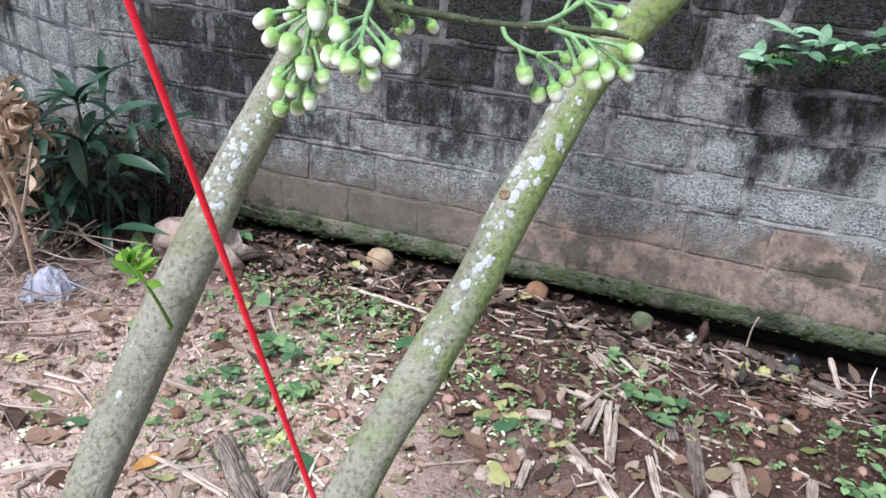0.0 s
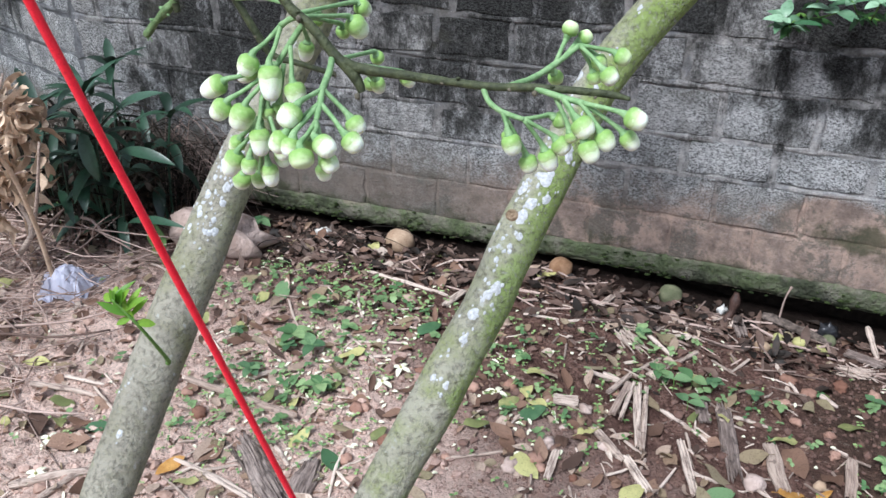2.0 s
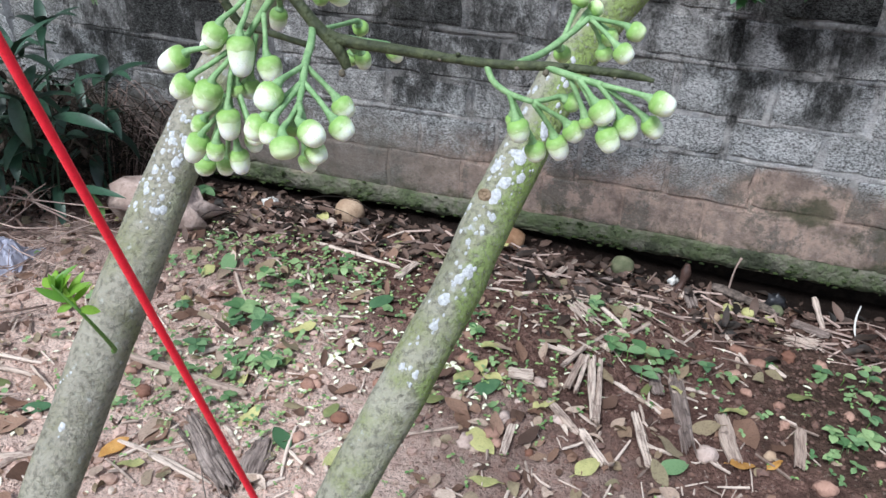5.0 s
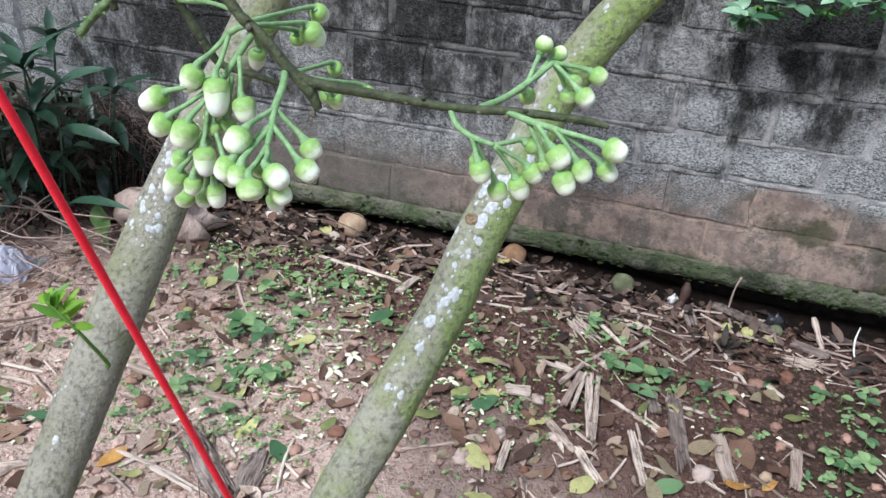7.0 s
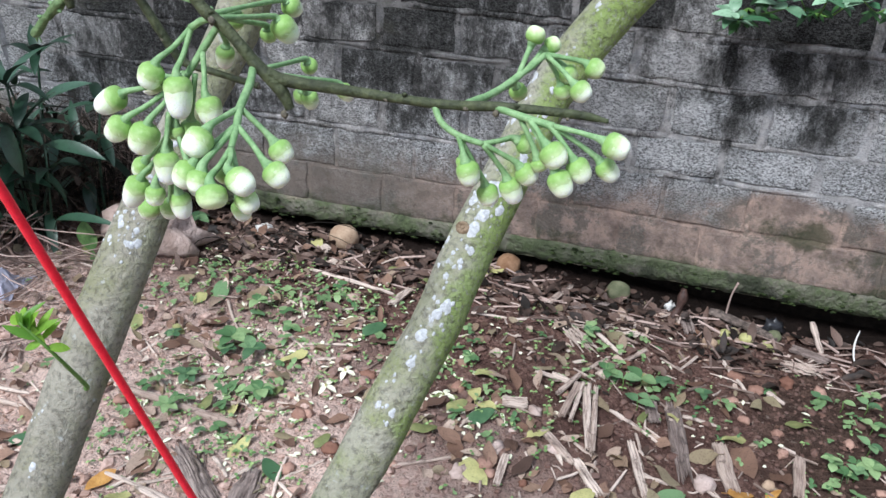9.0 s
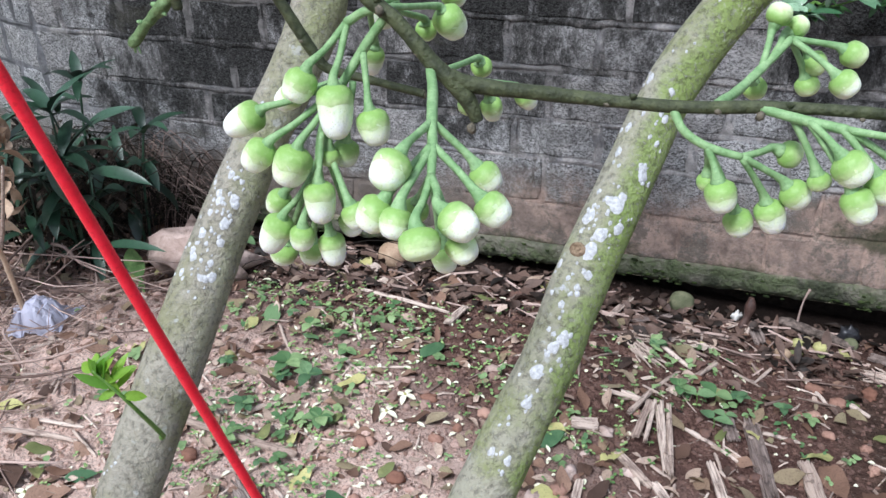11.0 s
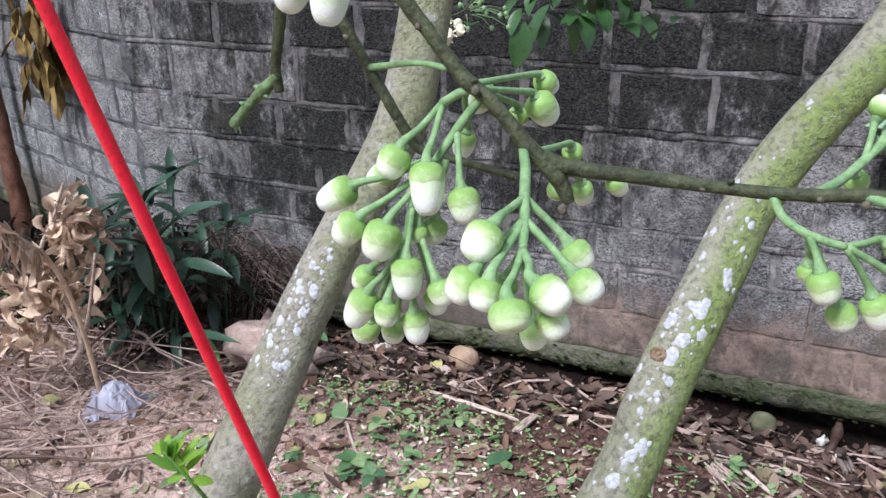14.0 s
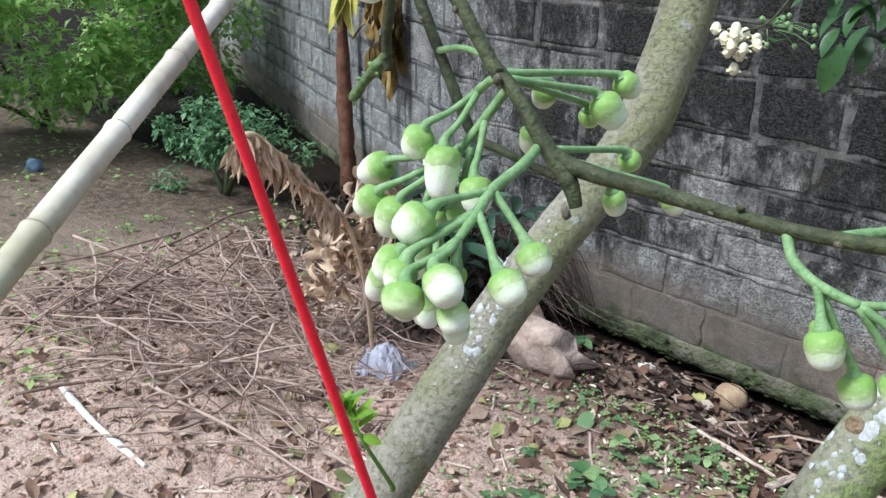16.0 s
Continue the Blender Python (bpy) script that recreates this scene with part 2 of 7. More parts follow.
    if mortar:
        grime = m.math("MULTIPLY", grime, m.math("MAXIMUM", m.ramp(m.noise(3.6, 7, 0.72), 0.45, 0.6, 0.97, 0.2), m.ramp(m.axis(0), -0.5, 0.0, 0.62, 0.0)))
    col = m.mix(grime, col, m.mix(m.ramp(speck, 0.42, 0.66), (0.007, 0.007, 0.0065), (0.12, 0.118, 0.112)))
    # splashed red earth near the ground with ragged peeling edges, brown and green films
    z = m.math("ADD", m.axis(2), m.math("MULTIPLY", m.noise(4.0, 9, 0.75), 0.4))
    for x, z0, rx, rz, k in MUD if stain == 1.0 else ():
        u, v = m.math("DIVIDE", m.math("SUBTRACT", m.axis(0), x), rx), m.math("DIVIDE", m.math("SUBTRACT", m.axis(2), z0), rz)
        z = m.math("ADD", z, m.ramp(m.math("ADD", m.math("MULTIPLY", u, u), m.math("MULTIPLY", v, v)), 0.2, 2.0, -k, 0.0))
    mud = m.mix(m.ramp(m.noise(9, 6, 0.7), 0.36, 0.64), (0.31, 0.225, 0.185), (0.72, 0.52, 0.42))
    mud = m.mix(m.ramp(m.axis(0), -1.0, -0.3, 0.85, 0.0), mud, m.mix(mid, (0.15, 0.128, 0.105), (0.27, 0.235, 0.2)))
    mud = m.mix(m.ramp(m.noise(48, 5, 0.75), 0.54, 0.66, 0.0, 0.5), mud, (0.15, 0.11, 0.09))
    mud = m.mix(m.ramp(m.noise(5.2, 9, 0.8), 0.51, 0.56, 0.0, 0.7), mud, (0.17, 0.155, 0.125))
    col = m.mix(m.ramp(z, 0.4, 0.585, 0.96 if mortar else 0.88, 0.0), col, mud)
    col = m.mix(m.ramp(m.math("ADD", z, m.math("MULTIPLY", mid, 0.1)), 0.3, 0.37, 0.75, 0.0), col, (0.07, 0.085, 0.04))
    col = m.mix(m.ramp(m.noise(5.5, 5, 0.6, m.stretch(1, 1, 2.2)), 0.56, 0.72, 0.0, 0.3), col, (0.1, 0.095, 0.065))
    bump = m.math("ADD", m.math("MULTIPLY", speck, 0.9), m.math("MULTIPLY", mid, 0.5))
    return m.done(col, bump, 1.0 if not mortar else 0.8, 0.028)


M_BLOCK = wall_material("concrete_block", (0.64, 0.605, 0.575), False)
M_MORTAR = wall_material("mortar", (0.65, 0.615, 0.595), True)
M_BLOCK_PALE = wall_material("pale_concrete_block", (0.58, 0.58, 0.6), False, 0.4)
M_MORTAR_PALE = wall_material("grey_mortar", (0.3, 0.3, 0.31), True, 0.6)


def footing_material():
    m = Mat("mossy_footing", 0.95, 0.1)
    n = m.noise(9, 6, 0.65)
    col = m.mix(m.ramp(n, 0.35, 0.6), (0.17, 0.16, 0.125), (0.085, 0.1, 0.055))
    col = m.mix(m.ramp(m.noise(22, 6, 0.75), 0.47, 0.6, 0, 0.7), col, (0.1, 0.125, 0.06))
    col = m.mix(m.ramp(m.noise(5, 5, 0.7), 0.48, 0.62, 0, 0.75), col, (0.028, 0.03, 0.022))
    z = m.math("ADD", m.axis(2), m.math("MULTIPLY", m.math("SUBTRACT", m.noise(8, 7, 0.75), 0.5), 0.13))
    col = m.mix(m.ramp(z, 0.07, 0.11, 0.0, 0.8), col, m.mix(m.ramp(m.noise(20, 5, 0.7), 0.4, 0.6), (0.17, 0.14, 0.115), (0.33, 0.26, 0.215)))
    return m.done(col, m.math("ADD", m.noise(60, 5), m.noise(14, 4)), 1.0, 0.016)


M_FOOT = footing_material()


def soil_material():
    m = Mat("red_garden_soil", 0.95, 0.1)
    a, b, c = m.noise(1.7, 5, 0.6), m.noise(24, 6, 0.7), m.noise(120, 4, 0.7)
    # soil tone by position: darker to the right and towards the wall
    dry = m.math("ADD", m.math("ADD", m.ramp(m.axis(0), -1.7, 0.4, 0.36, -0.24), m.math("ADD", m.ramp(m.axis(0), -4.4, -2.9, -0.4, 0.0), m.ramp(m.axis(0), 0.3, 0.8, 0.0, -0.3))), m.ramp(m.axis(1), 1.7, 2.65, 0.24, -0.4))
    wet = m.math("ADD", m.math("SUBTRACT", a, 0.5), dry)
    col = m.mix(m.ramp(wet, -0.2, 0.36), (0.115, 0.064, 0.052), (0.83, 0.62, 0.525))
    col = m.mix(m.ramp(b, 0.42, 0.68, 0.0, 0.65), col, (0.35, 0.21, 0.165))
    col = m.mix(m.ramp(c, 0.5, 0.68, 0.0, 0.62), col, (0.035, 0.02, 0.015))
    col = m.mix(m.ramp(m.noise(60, 3), 0.63, 0.7, 0.0, 0.6), col, (0.55, 0.43, 0.36))
    col = m.mix(m.ramp(m.axis(0), -3.9, -2.5, 0.75, 0.0), col, m.mix(m.ramp(b, 0.4, 0.65), (0.13, 0.105, 0.08), (0.27, 0.215, 0.17)))
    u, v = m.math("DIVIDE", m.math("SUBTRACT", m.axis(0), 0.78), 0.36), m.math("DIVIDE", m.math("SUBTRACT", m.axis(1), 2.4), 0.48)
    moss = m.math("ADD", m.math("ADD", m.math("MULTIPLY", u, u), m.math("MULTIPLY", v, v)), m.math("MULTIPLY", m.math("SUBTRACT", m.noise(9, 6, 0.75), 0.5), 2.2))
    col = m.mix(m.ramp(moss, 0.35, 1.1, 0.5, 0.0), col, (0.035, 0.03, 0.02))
    # near-black band along the wall paints in the shade of the ditch
    ditch_shade = m.math("ADD", m.axis(1), m.math("MULTIPLY", a, 0.5))
    col = m.mix(m.ramp(ditch_shade, 3.0, 3.25, 0, 0.95), col, (0.014, 0.01, 0.008))
    h = m.math("ADD", m.math("MULTIPLY", b, 1.0), m.math("MULTIPLY", c, 0.5))
    return m.done(col, h, 1.0, 0.03)


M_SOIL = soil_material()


def clod_material():
    m = Mat("soil_clod", 0.95, 0.1)
    # clods darken to the right for damper soil and to paint in shade there
    dry = m.math("ADD", m.ramp(m.axis(0), -1.4, 0.6, 0.45, -0.32), m.math("ADD", m.math("SUBTRACT", m.noise(1.7, 5, 0.6), 0.5), m.ramp(m.axis(1), 1.5, 2.65, 0.1, -0.35)))
    col = m.mix(m.math("MULTIPLY", m.island(), m.ramp(dry, -0.3, 0.4, 0.08, 1.0)), m.mix(m.ramp(dry, 0.0, 0.4), (0.12, 0.072, 0.06), (0.36, 0.24, 0.19)), (0.64, 0.46, 0.39))
    col = m.mix(m.ramp(m.noise(90, 4), 0.4, 0.7, 0, 0.5), col, (0.2, 0.11, 0.075))
    return m.done(col, m.noise(160, 4), 0.6, 0.004)


M_CLOD = clod_material()


def bark_material(name, green, grey, moss):
    """moss: how strongly green algae cover the damp side and the upper stem."""
    m = Mat(name, 0.85, 0.2)
    q = m.noise(16, 6, 0.65)
    col = m.mix(m.ramp(q, 0.42, 0.7), grey, green)
    col = m.mix(m.ramp(m.noise(7, 4, 0.6), 0.5, 0.66, 0, 0.55), col, tuple(c * 0.72 for c in grey))
    side = m.math("ADD", m.axis(0, m.geo.outputs["Normal"]), m.math("MULTIPLY", m.math("SUBTRACT", m.noise(20, 6, 0.7), 0.5), 2.2))
    side = m.math("ADD", side, m.ramp(m.axis(2), 0.85, 1.33, -0.45, 0.6))
    col = m.mix(m.ramp(side, 0.5 - 0.5 * moss, 1.3 - 0.5 * moss, 0, moss), col, tuple(c * k for c, k in zip(green, (0.95, 1.15, 0.75))))
    col = m.mix(m.ramp(m.noise(150, 6, 0.75), 0.48, 0.61, 0, 0.6), col, (0.055, 0.05, 0.035))
    col = m.mix(m.ramp(m.noise(300, 3, 0.6), 0.54, 0.66, 0, 0.35), col, (0.5, 0.5, 0.43))
    col = m.mix(m.ramp(m.noise(38, 5, 0.6), 0.63, 0.69, 0, 0.6), col, (0.5, 0.51, 0.48))
    bump = m.math("ADD", m.math("MULTIPLY", m.noise(210, 4, 0.7), 1.4), m.math("MULTIPLY", m.noise(60, 3), 1.2))
    return m.done(col, bump, 1.0, 0.004)


M_BARK = bark_material("pomelo_bark", (0.26, 0.26, 0.15), (0.37, 0.345, 0.28), 0.4)
M_BARK_MOSS = bark_material("mossy_pomelo_bark", (0.26, 0.295, 0.12), (0.39, 0.375, 0.29), 0.85)


def simple(name, a, b, scale, rough=0.6, spec=0.3, bump=0.3, bscale=None, src=None, trans=0.0, per=None, depth=0.003):
    """Two tones broken up by noise; per: 'any' or 'island' shifts each piece between the tones."""
    m = Mat(name, rough, spec)
    f = m.noise(scale, 5, 0.6)
    if per:
        f = m.math("ADD", m.math("MULTIPLY", f, 0.5), m.math("MULTIPLY", m.any() if per == "any" else m.island(), 0.6))
    col = m.mix(m.ramp(f, 0.25, 0.8), a, b)
    col = m.mix(m.ramp(m.noise(scale * 5.3, 4, 0.65), 0.5, 0.72, 0.0, 0.5), col, tuple(c * 0.55 for c in a))
    out = m.done(col, m.noise(bscale or scale * 4, 4), bump, depth)
    if trans:
        # thin blades let light through
        t = m.nt.nodes.new("ShaderNodeBsdfTranslucent")
        m.link(m.mix(0.5, col, tuple(c * 1.3 for c in b)), t.inputs["Color"])
        x = m.nt.nodes.new("ShaderNodeMixShader")
        x.inputs[0].default_value = trans
        m.link(m.p.outputs[0], x.inputs[1])
        m.link(t.outputs[0], x.inputs[2])
        m.link(x.outputs[0], m.nt.nodes["Material Output"].inputs["Surface"])
    return out


M_LICHEN = simple("white_lichen", (0.36, 0.37, 0.37), (0.66, 0.67, 0.69), 260, 0.9, 0.1, 0.5, 500)
M_TWIG = simple("green_brown_twig", (0.026, 0.032, 0.015), (0.09, 0.104, 0.048), 160, 0.6, 0.3, 0.5, 420)
M_TWIG_GREEN = simple("young_green_stem", (0.09, 0.2, 0.035), (0.17, 0.31, 0.07), 160, 0.5, 0.35, 0.25, 500)
M_TWIG_MID = simple("green_brown_shoot", (0.07, 0.12, 0.04), (0.2, 0.3, 0.13), 160, 0.55, 0.3, 0.6, 420)
M_PEDICEL = simple("pale_green_stalk", (0.15, 0.28, 0.11), (0.3, 0.45, 0.22), 180, 0.55, 0.3, 0.25, 600)
M_SCAR = simple("pale_leaf_scar", (0.045, 0.04, 0.028), (0.22, 0.19, 0.14), 300)


def calyx_material():
    m = Mat("green_calyx", 0.5, 0.35)
    z = m.axis(2, m.tc.outputs["Generated"])
    f = m.math("ADD", z, m.math("MULTIPLY", m.math("SUBTRACT", m.noise(260, 4), 0.5), 0.5))
    col = m.mix(m.ramp(f, 0.0, 0.7), (0.56, 0.68, 0.36), (0.23, 0.39, 0.1))
    col = m.mix(m.ramp(m.noise(420, 3), 0.5, 0.7, 0, 0.5), col, (0.32, 0.48, 0.17))
    return m.done(col, m.noise(500, 3), 0.3, 0.001)


def bud_material(name, tip, top):
    m = Mat(name, 0.42, 0.35)
    z = m.axis(2, m.tc.outputs["Generated"])
    f = m.math("ADD", z, m.math("MULTIPLY", m.math("SUBTRACT", m.noise(120, 4), 0.5), 0.35))
    col = m.mix(m.ramp(f, 0.3, 0.92), tip, top)
    col = m.mix(m.ramp(m.cells(900), 0.12, 0.3, 0.55, 0.0), col, (0.5, 0.62, 0.3))
    out = m.done(col, m.cells(900), 0.15, 0.001)
    m.p.inputs["Subsurface Weight"].default_value = 0.45
    m.p.inputs["Subsurface Radius"].default_value = (0.5, 0.5, 0.3)
    m.p.inputs["Subsurface Scale"].default_value = 0.006
    return out


M_CALYX = calyx_material()
# open white buds, half-grown ones and young green ones
M_BUD = {"w": bud_material("white_bud_petals", (0.85, 0.88, 0.8), (0.68, 0.79, 0.53)), "m": bud_material("pale_bud_petals", (0.82, 0.87, 0.72), (0.56, 0.7, 0.38)), "g": bud_material("young_bud_petals", (0.66, 0.78, 0.46), (0.42, 0.58, 0.24))}
M_SPRIG = simple("light_green_weed_leaf", (0.05, 0.13, 0.06), (0.3, 0.46, 0.3), 14, 0.26, 0.6, 0.2, 90, per="any")
M_PETAL = simple("fallen_white_petal", (0.74, 0.71, 0.48), (0.87, 0.86, 0.72), 200, 0.6)
M_CORD = simple("red_plastic_cord", (0.78, 0.012, 0.03), (0.9, 0.025, 0.055), 90, 0.36, 0.5, 0.15, 300)
M_ROCK = simple("pinkish_rock", (0.33, 0.24, 0.2), (0.68, 0.54, 0.48), 11, 0.9, 0.15, 1.0, 34, depth=0.01)
M_CLAY = simple("reddish_clay_lump", (0.2, 0.1, 0.07), (0.42, 0.26, 0.2), 26, 0.92, 0.1, 0.8, 120, per="any")
M_STONE = simple("tan_stone", (0.3, 0.2, 0.13), (0.5, 0.37, 0.26), 30, 0.85, 0.2, 0.4, 160)
M_STONE_ORANGE = simple("orange_brown_stone", (0.202, 0.108, 0.058), (0.346, 0.216, 0.13), 30, 0.85, 0.2, 0.4, 160)
M_KNOT = simple("brown_pruned_wood", (0.12, 0.08, 0.05), (0.4, 0.3, 0.2), 240, 0.85, 0.15, 0.6, 500)
M_NODE = simple("bamboo_node", (0.22, 0.17, 0.12), (0.42, 0.35, 0.27), 40, 0.7, 0.2, 0.4, 160)
M_STONE_GREEN = simple("mossy_stone", (0.1, 0.11, 0.06), (0.2, 0.2, 0.12), 30, 0.9, 0.2, 0.4, 160)
M_STICK_I = simple("pale_dry_splinter", (0.2, 0.145, 0.118), (0.64, 0.52, 0.44), 60, 0.85, 0.15, 0.6, 260, per="island")
M_BRUSH = simple("dry_brush_twig", (0.14, 0.095, 0.078), (0.52, 0.39, 0.335), 40, 0.85, 0.15, 0.6, 200, per="island")
M_BRUSH_ANY = simple("dry_twig", (0.14, 0.095, 0.078), (0.52, 0.39, 0.335), 40, 0.85, 0.15, 0.6, 200, per="any")
# darkened copy of the brush colour, painting in the thicket's shade
M_BRUSH_SHADED = simple("shaded_dry_stem", (0.012, 0.01, 0.008), (0.085, 0.066, 0.052), 40, 0.85, 0.15, 0.6, 200, per="island")
M_BARKDRY = simple("rotting_bark", (0.06, 0.048, 0.042), (0.28, 0.22, 0.185), 70, 0.92, 0.1, 0.9, 180, depth=0.006)
def litter_material(name, per):
    """Dead leaves, each piece its own tone from near-black to bleached."""
    m = Mat(name, 0.75, 0.2)
    n = m.nt.nodes.new("ShaderNodeValToRGB")
    tones = ((0.0, (0.06, 0.038, 0.03)), (0.22, (0.16, 0.09, 0.06)), (0.42, (0.3, 0.19, 0.135)), (0.58, (0.23, 0.2, 0.115)), (0.74, (0.38, 0.28, 0.215)), (0.92, (0.52, 0.4, 0.32)), (1.0, (0.66, 0.55, 0.46)))
    while len(n.color_ramp.elements) < len(tones):
        n.color_ramp.elements.new(0.5)
    for e, (at, c) in zip(n.color_ramp.elements, tones):
        e.position, e.color = at, (*c, 1)
    m.link(m.any() if per == "any" else m.island(), n.inputs[0])
    col = m.mix(m.ramp(m.noise(55, 5, 0.65), 0.35, 0.65, 0.0, 0.45), n.outputs[0], m.mix(0.5, n.outputs[0], (0.1, 0.06, 0.045)))
    col = m.mix(m.ramp(m.noise(190, 4, 0.65), 0.52, 0.68, 0.0, 0.5), col, (0.07, 0.045, 0.035))
    return m.done(col, m.noise(170, 4), 0.5, 0.004)


def stalk_material():
    m = Mat("pale_dry_stalk", 0.88, 0.12)
    f = m.noise(1.5, 6, 0.7, m.stretch(9, 95, 95, m.tc.outputs["Object"]))
    pale = m.mix(m.any(), (0.44, 0.34, 0.28), (0.72, 0.6, 0.51))
    col = m.mix(m.ramp(f, 0.32, 0.56), (0.21, 0.15, 0.125), pale)
    col = m.mix(m.ramp(m.noise(38, 5), 0.56, 0.68, 0, 0.7), col, (0.12, 0.085, 0.072))
    return m.done(col, f, 0.9, 0.005)


M_STICK = stalk_material()
M_LITTER, M_LITTER_I = litter_material("dead_leaf", "any"), litter_material("dead_leaf_litter", "island")
M_LEAF_YEL = simple("yellowing_leaf", (0.14, 0.16, 0.06), (0.48, 0.45, 0.19), 40, 0.55, 0.3, 0.3, 200, per="any")
M_LEAF_GRN = simple("fallen_green_leaf", (0.055, 0.12, 0.055), (0.16, 0.26, 0.12), 40, 0.5, 0.35, 0.3, 200, per="any")
M_ORANGE = simple("orange_dead_leaf", (0.36, 0.17, 0.04), (0.58, 0.33, 0.1), 40, 0.6, 0.3, 0.3, 200)
M_SEEDLING = simple("seedling_leaf", (0.075, 0.155, 0.06), (0.24, 0.34, 0.15), 50, 0.5, 0.35, 0.2, 200, per="any")
M_OVAL = simple("oval_green_leaf", (0.07, 0.15, 0.045), (0.17, 0.28, 0.1), 40, 0.45, 0.4, 0.2, 200)
# shade below the footing, put into the colour
M_GAP_SHADE = simple("footing_gap_shade", (0.008, 0.006, 0.005), (0.03, 0.022, 0.017), 40, 0.95, 0.1, 0.6, 160)
# dark litter colour stands in for the shade along the wall
M_LITTER_SHADED = simple("shaded_litter", (0.012, 0.009, 0.007), (0.14, 0.09, 0.07), 30, 0.6, 0.3, 0.5, 200, per="island")
M_MOSS = simple("dark_moss", (0.018, 0.026, 0.01), (0.045, 0.062, 0.022), 60, 0.95, 0.1, 0.8, 300, per="island")
M_SPROUTLET = simple("pale_green_sprout", (0.1, 0.2, 0.06), (0.32, 0.44, 0.17), 50, 0.5, 0.35, 0.2, 200, per="island")
M_STRAP = simple("dark_green_blade", (0.008, 0.024, 0.013), (0.036, 0.085, 0.048), 12, 0.4, 0.6, 0.2, 90, per="any")
M_DRYLEAF = simple("tan_withered_leaf", (0.26, 0.17, 0.11), (0.8, 0.62, 0.46), 20, 0.8, 0.2, 0.5, 120, per="any", trans=0.2)
M_CITRUS = simple("citrus_leaf", (0.012, 0.04, 0.012), (0.05, 0.125, 0.035), 14, 0.35, 0.5, 0.2, 90, per="island")
M_BUSH = simple("bush_leaf", (0.1, 0.23, 0.06), (0.56, 0.76, 0.3), 6, 0.4, 0.5, 0.2, 60, per="island", trans=0.55)
M_HERB = simple("blue_green_herb_leaf", (0.04, 0.11, 0.05), (0.2, 0.36, 0.18), 9, 0.5, 0.35, 0.2, 60, per="island", trans=0.35)
M_SPROUT = simple("bright_sprout_leaf", (0.09, 0.23, 0.02), (0.24, 0.42, 0.045), 60, 0.45, 0.4, 0.2, 200, per="any", trans=0.35)
M_HANG_YEL = simple("yellow_hanging_leaf", (0.36, 0.34, 0.06), (0.56, 0.52, 0.14), 9, 0.6, 0.3, 0.4, 60)
M_HANG_BRN = simple("brown_withered_leaf", (0.08, 0.05, 0.02), (0.35, 0.24, 0.08), 12, 0.75, 0.2, 0.6, 70)
M_STEM_BRN = simple("red_brown_stem", (0.09, 0.04, 0.025), (0.22, 0.11, 0.075), 18, 0.85, 0.15, 0.6, 90)
M_POD = simple("dark_brown_pod", (0.03, 0.015, 0.012), (0.1, 0.055, 0.042), 60, 0.6, 0.3, 0.5, 160)
M_BLACK = simple("black_plastic", (0.01, 0.01, 0.012), (0.05, 0.05, 0.055), 60, 0.35, 0.5, 0.4, 120)
M_WHITE = simple("white_scrap", (0.62, 0.6, 0.56), (0.82, 0.8, 0.76), 60, 0.7)
M_BLUE = simple("blue_plastic_scrap", (0.12, 0.19, 0.3), (0.22, 0.32, 0.44), 30, 0.5)


def bamboo_material():
    m = Mat("bleached_bamboo", 0.5, 0.4)
    f = m.noise(6, 5, 0.6)
    col = m.mix(m.ramp(f, 0.3, 0.7), (0.47, 0.4, 0.32), (0.76, 0.71, 0.63))
    col = m.mix(m.ramp(m.noise(30, 5, 0.7), 0.56, 0.7, 0, 0.4), col, (0.3, 0.25, 0.2))
    col = m.mix(m.ramp(m.axis(2), 0.95, 1.17, 0.8, 0.0), col, (0.3, 0.3, 0.12))
    return m.done(col, m.noise(60, 4), 0.2, 0.003)


def slab_material():
    m = Mat("fibrous_bark_slab", 0.92, 0.1)
    q = m.stretch(7, 70, 70, m.tc.outputs["Object"])
    f = m.noise(1.6, 6, 0.7, q)
    col = m.mix(m.ramp(f, 0.32, 0.64), (0.075, 0.056, 0.05), (0.42, 0.34, 0.3))
    col = m.mix(m.ramp(m.any(), 0, 1, 0.0, 0.5), col, (0.2, 0.15, 0.13))
    col = m.mix(m.ramp(m.noise(45, 5), 0.52, 0.68, 0, 0.6), col, (0.05, 0.04, 0.035))
    return m.done(col, f, 1.0, 0.008)


M_SLAB = slab_material()


def bag_material():
    m = Mat("clear_plastic_film", 0.35, 0.4)
    m.p.inputs["Base Color"].default_value = (0.55, 0.55, 0.66, 1)
    m.p.inputs["Alpha"].default_value = 0.66
    b = node(m.nt, "ShaderNodeBump", Strength=0.15, Distance=0.01)
    m.link(m.noise(40, 4), b.inputs["Height"])
    m.link(b.outputs[0], m.p.inputs["Normal"])
    return m.m


M_BAMBOO, M_BAG = bamboo_material(), bag_material()

# ---- ground ----
def spread(lo, a, b, hi, step):
    mid = list(np.arange(a, b + 1e-6, step))
    left, right, d = [], [], step
    x = a
    while x > lo:
        d *= 1.35
        x -= d
        left.append(x)
    x, d = b, step
    while x < hi:
        d *= 1.35
        x += d
        right.append(x)
    return left[::-1] + mid + right


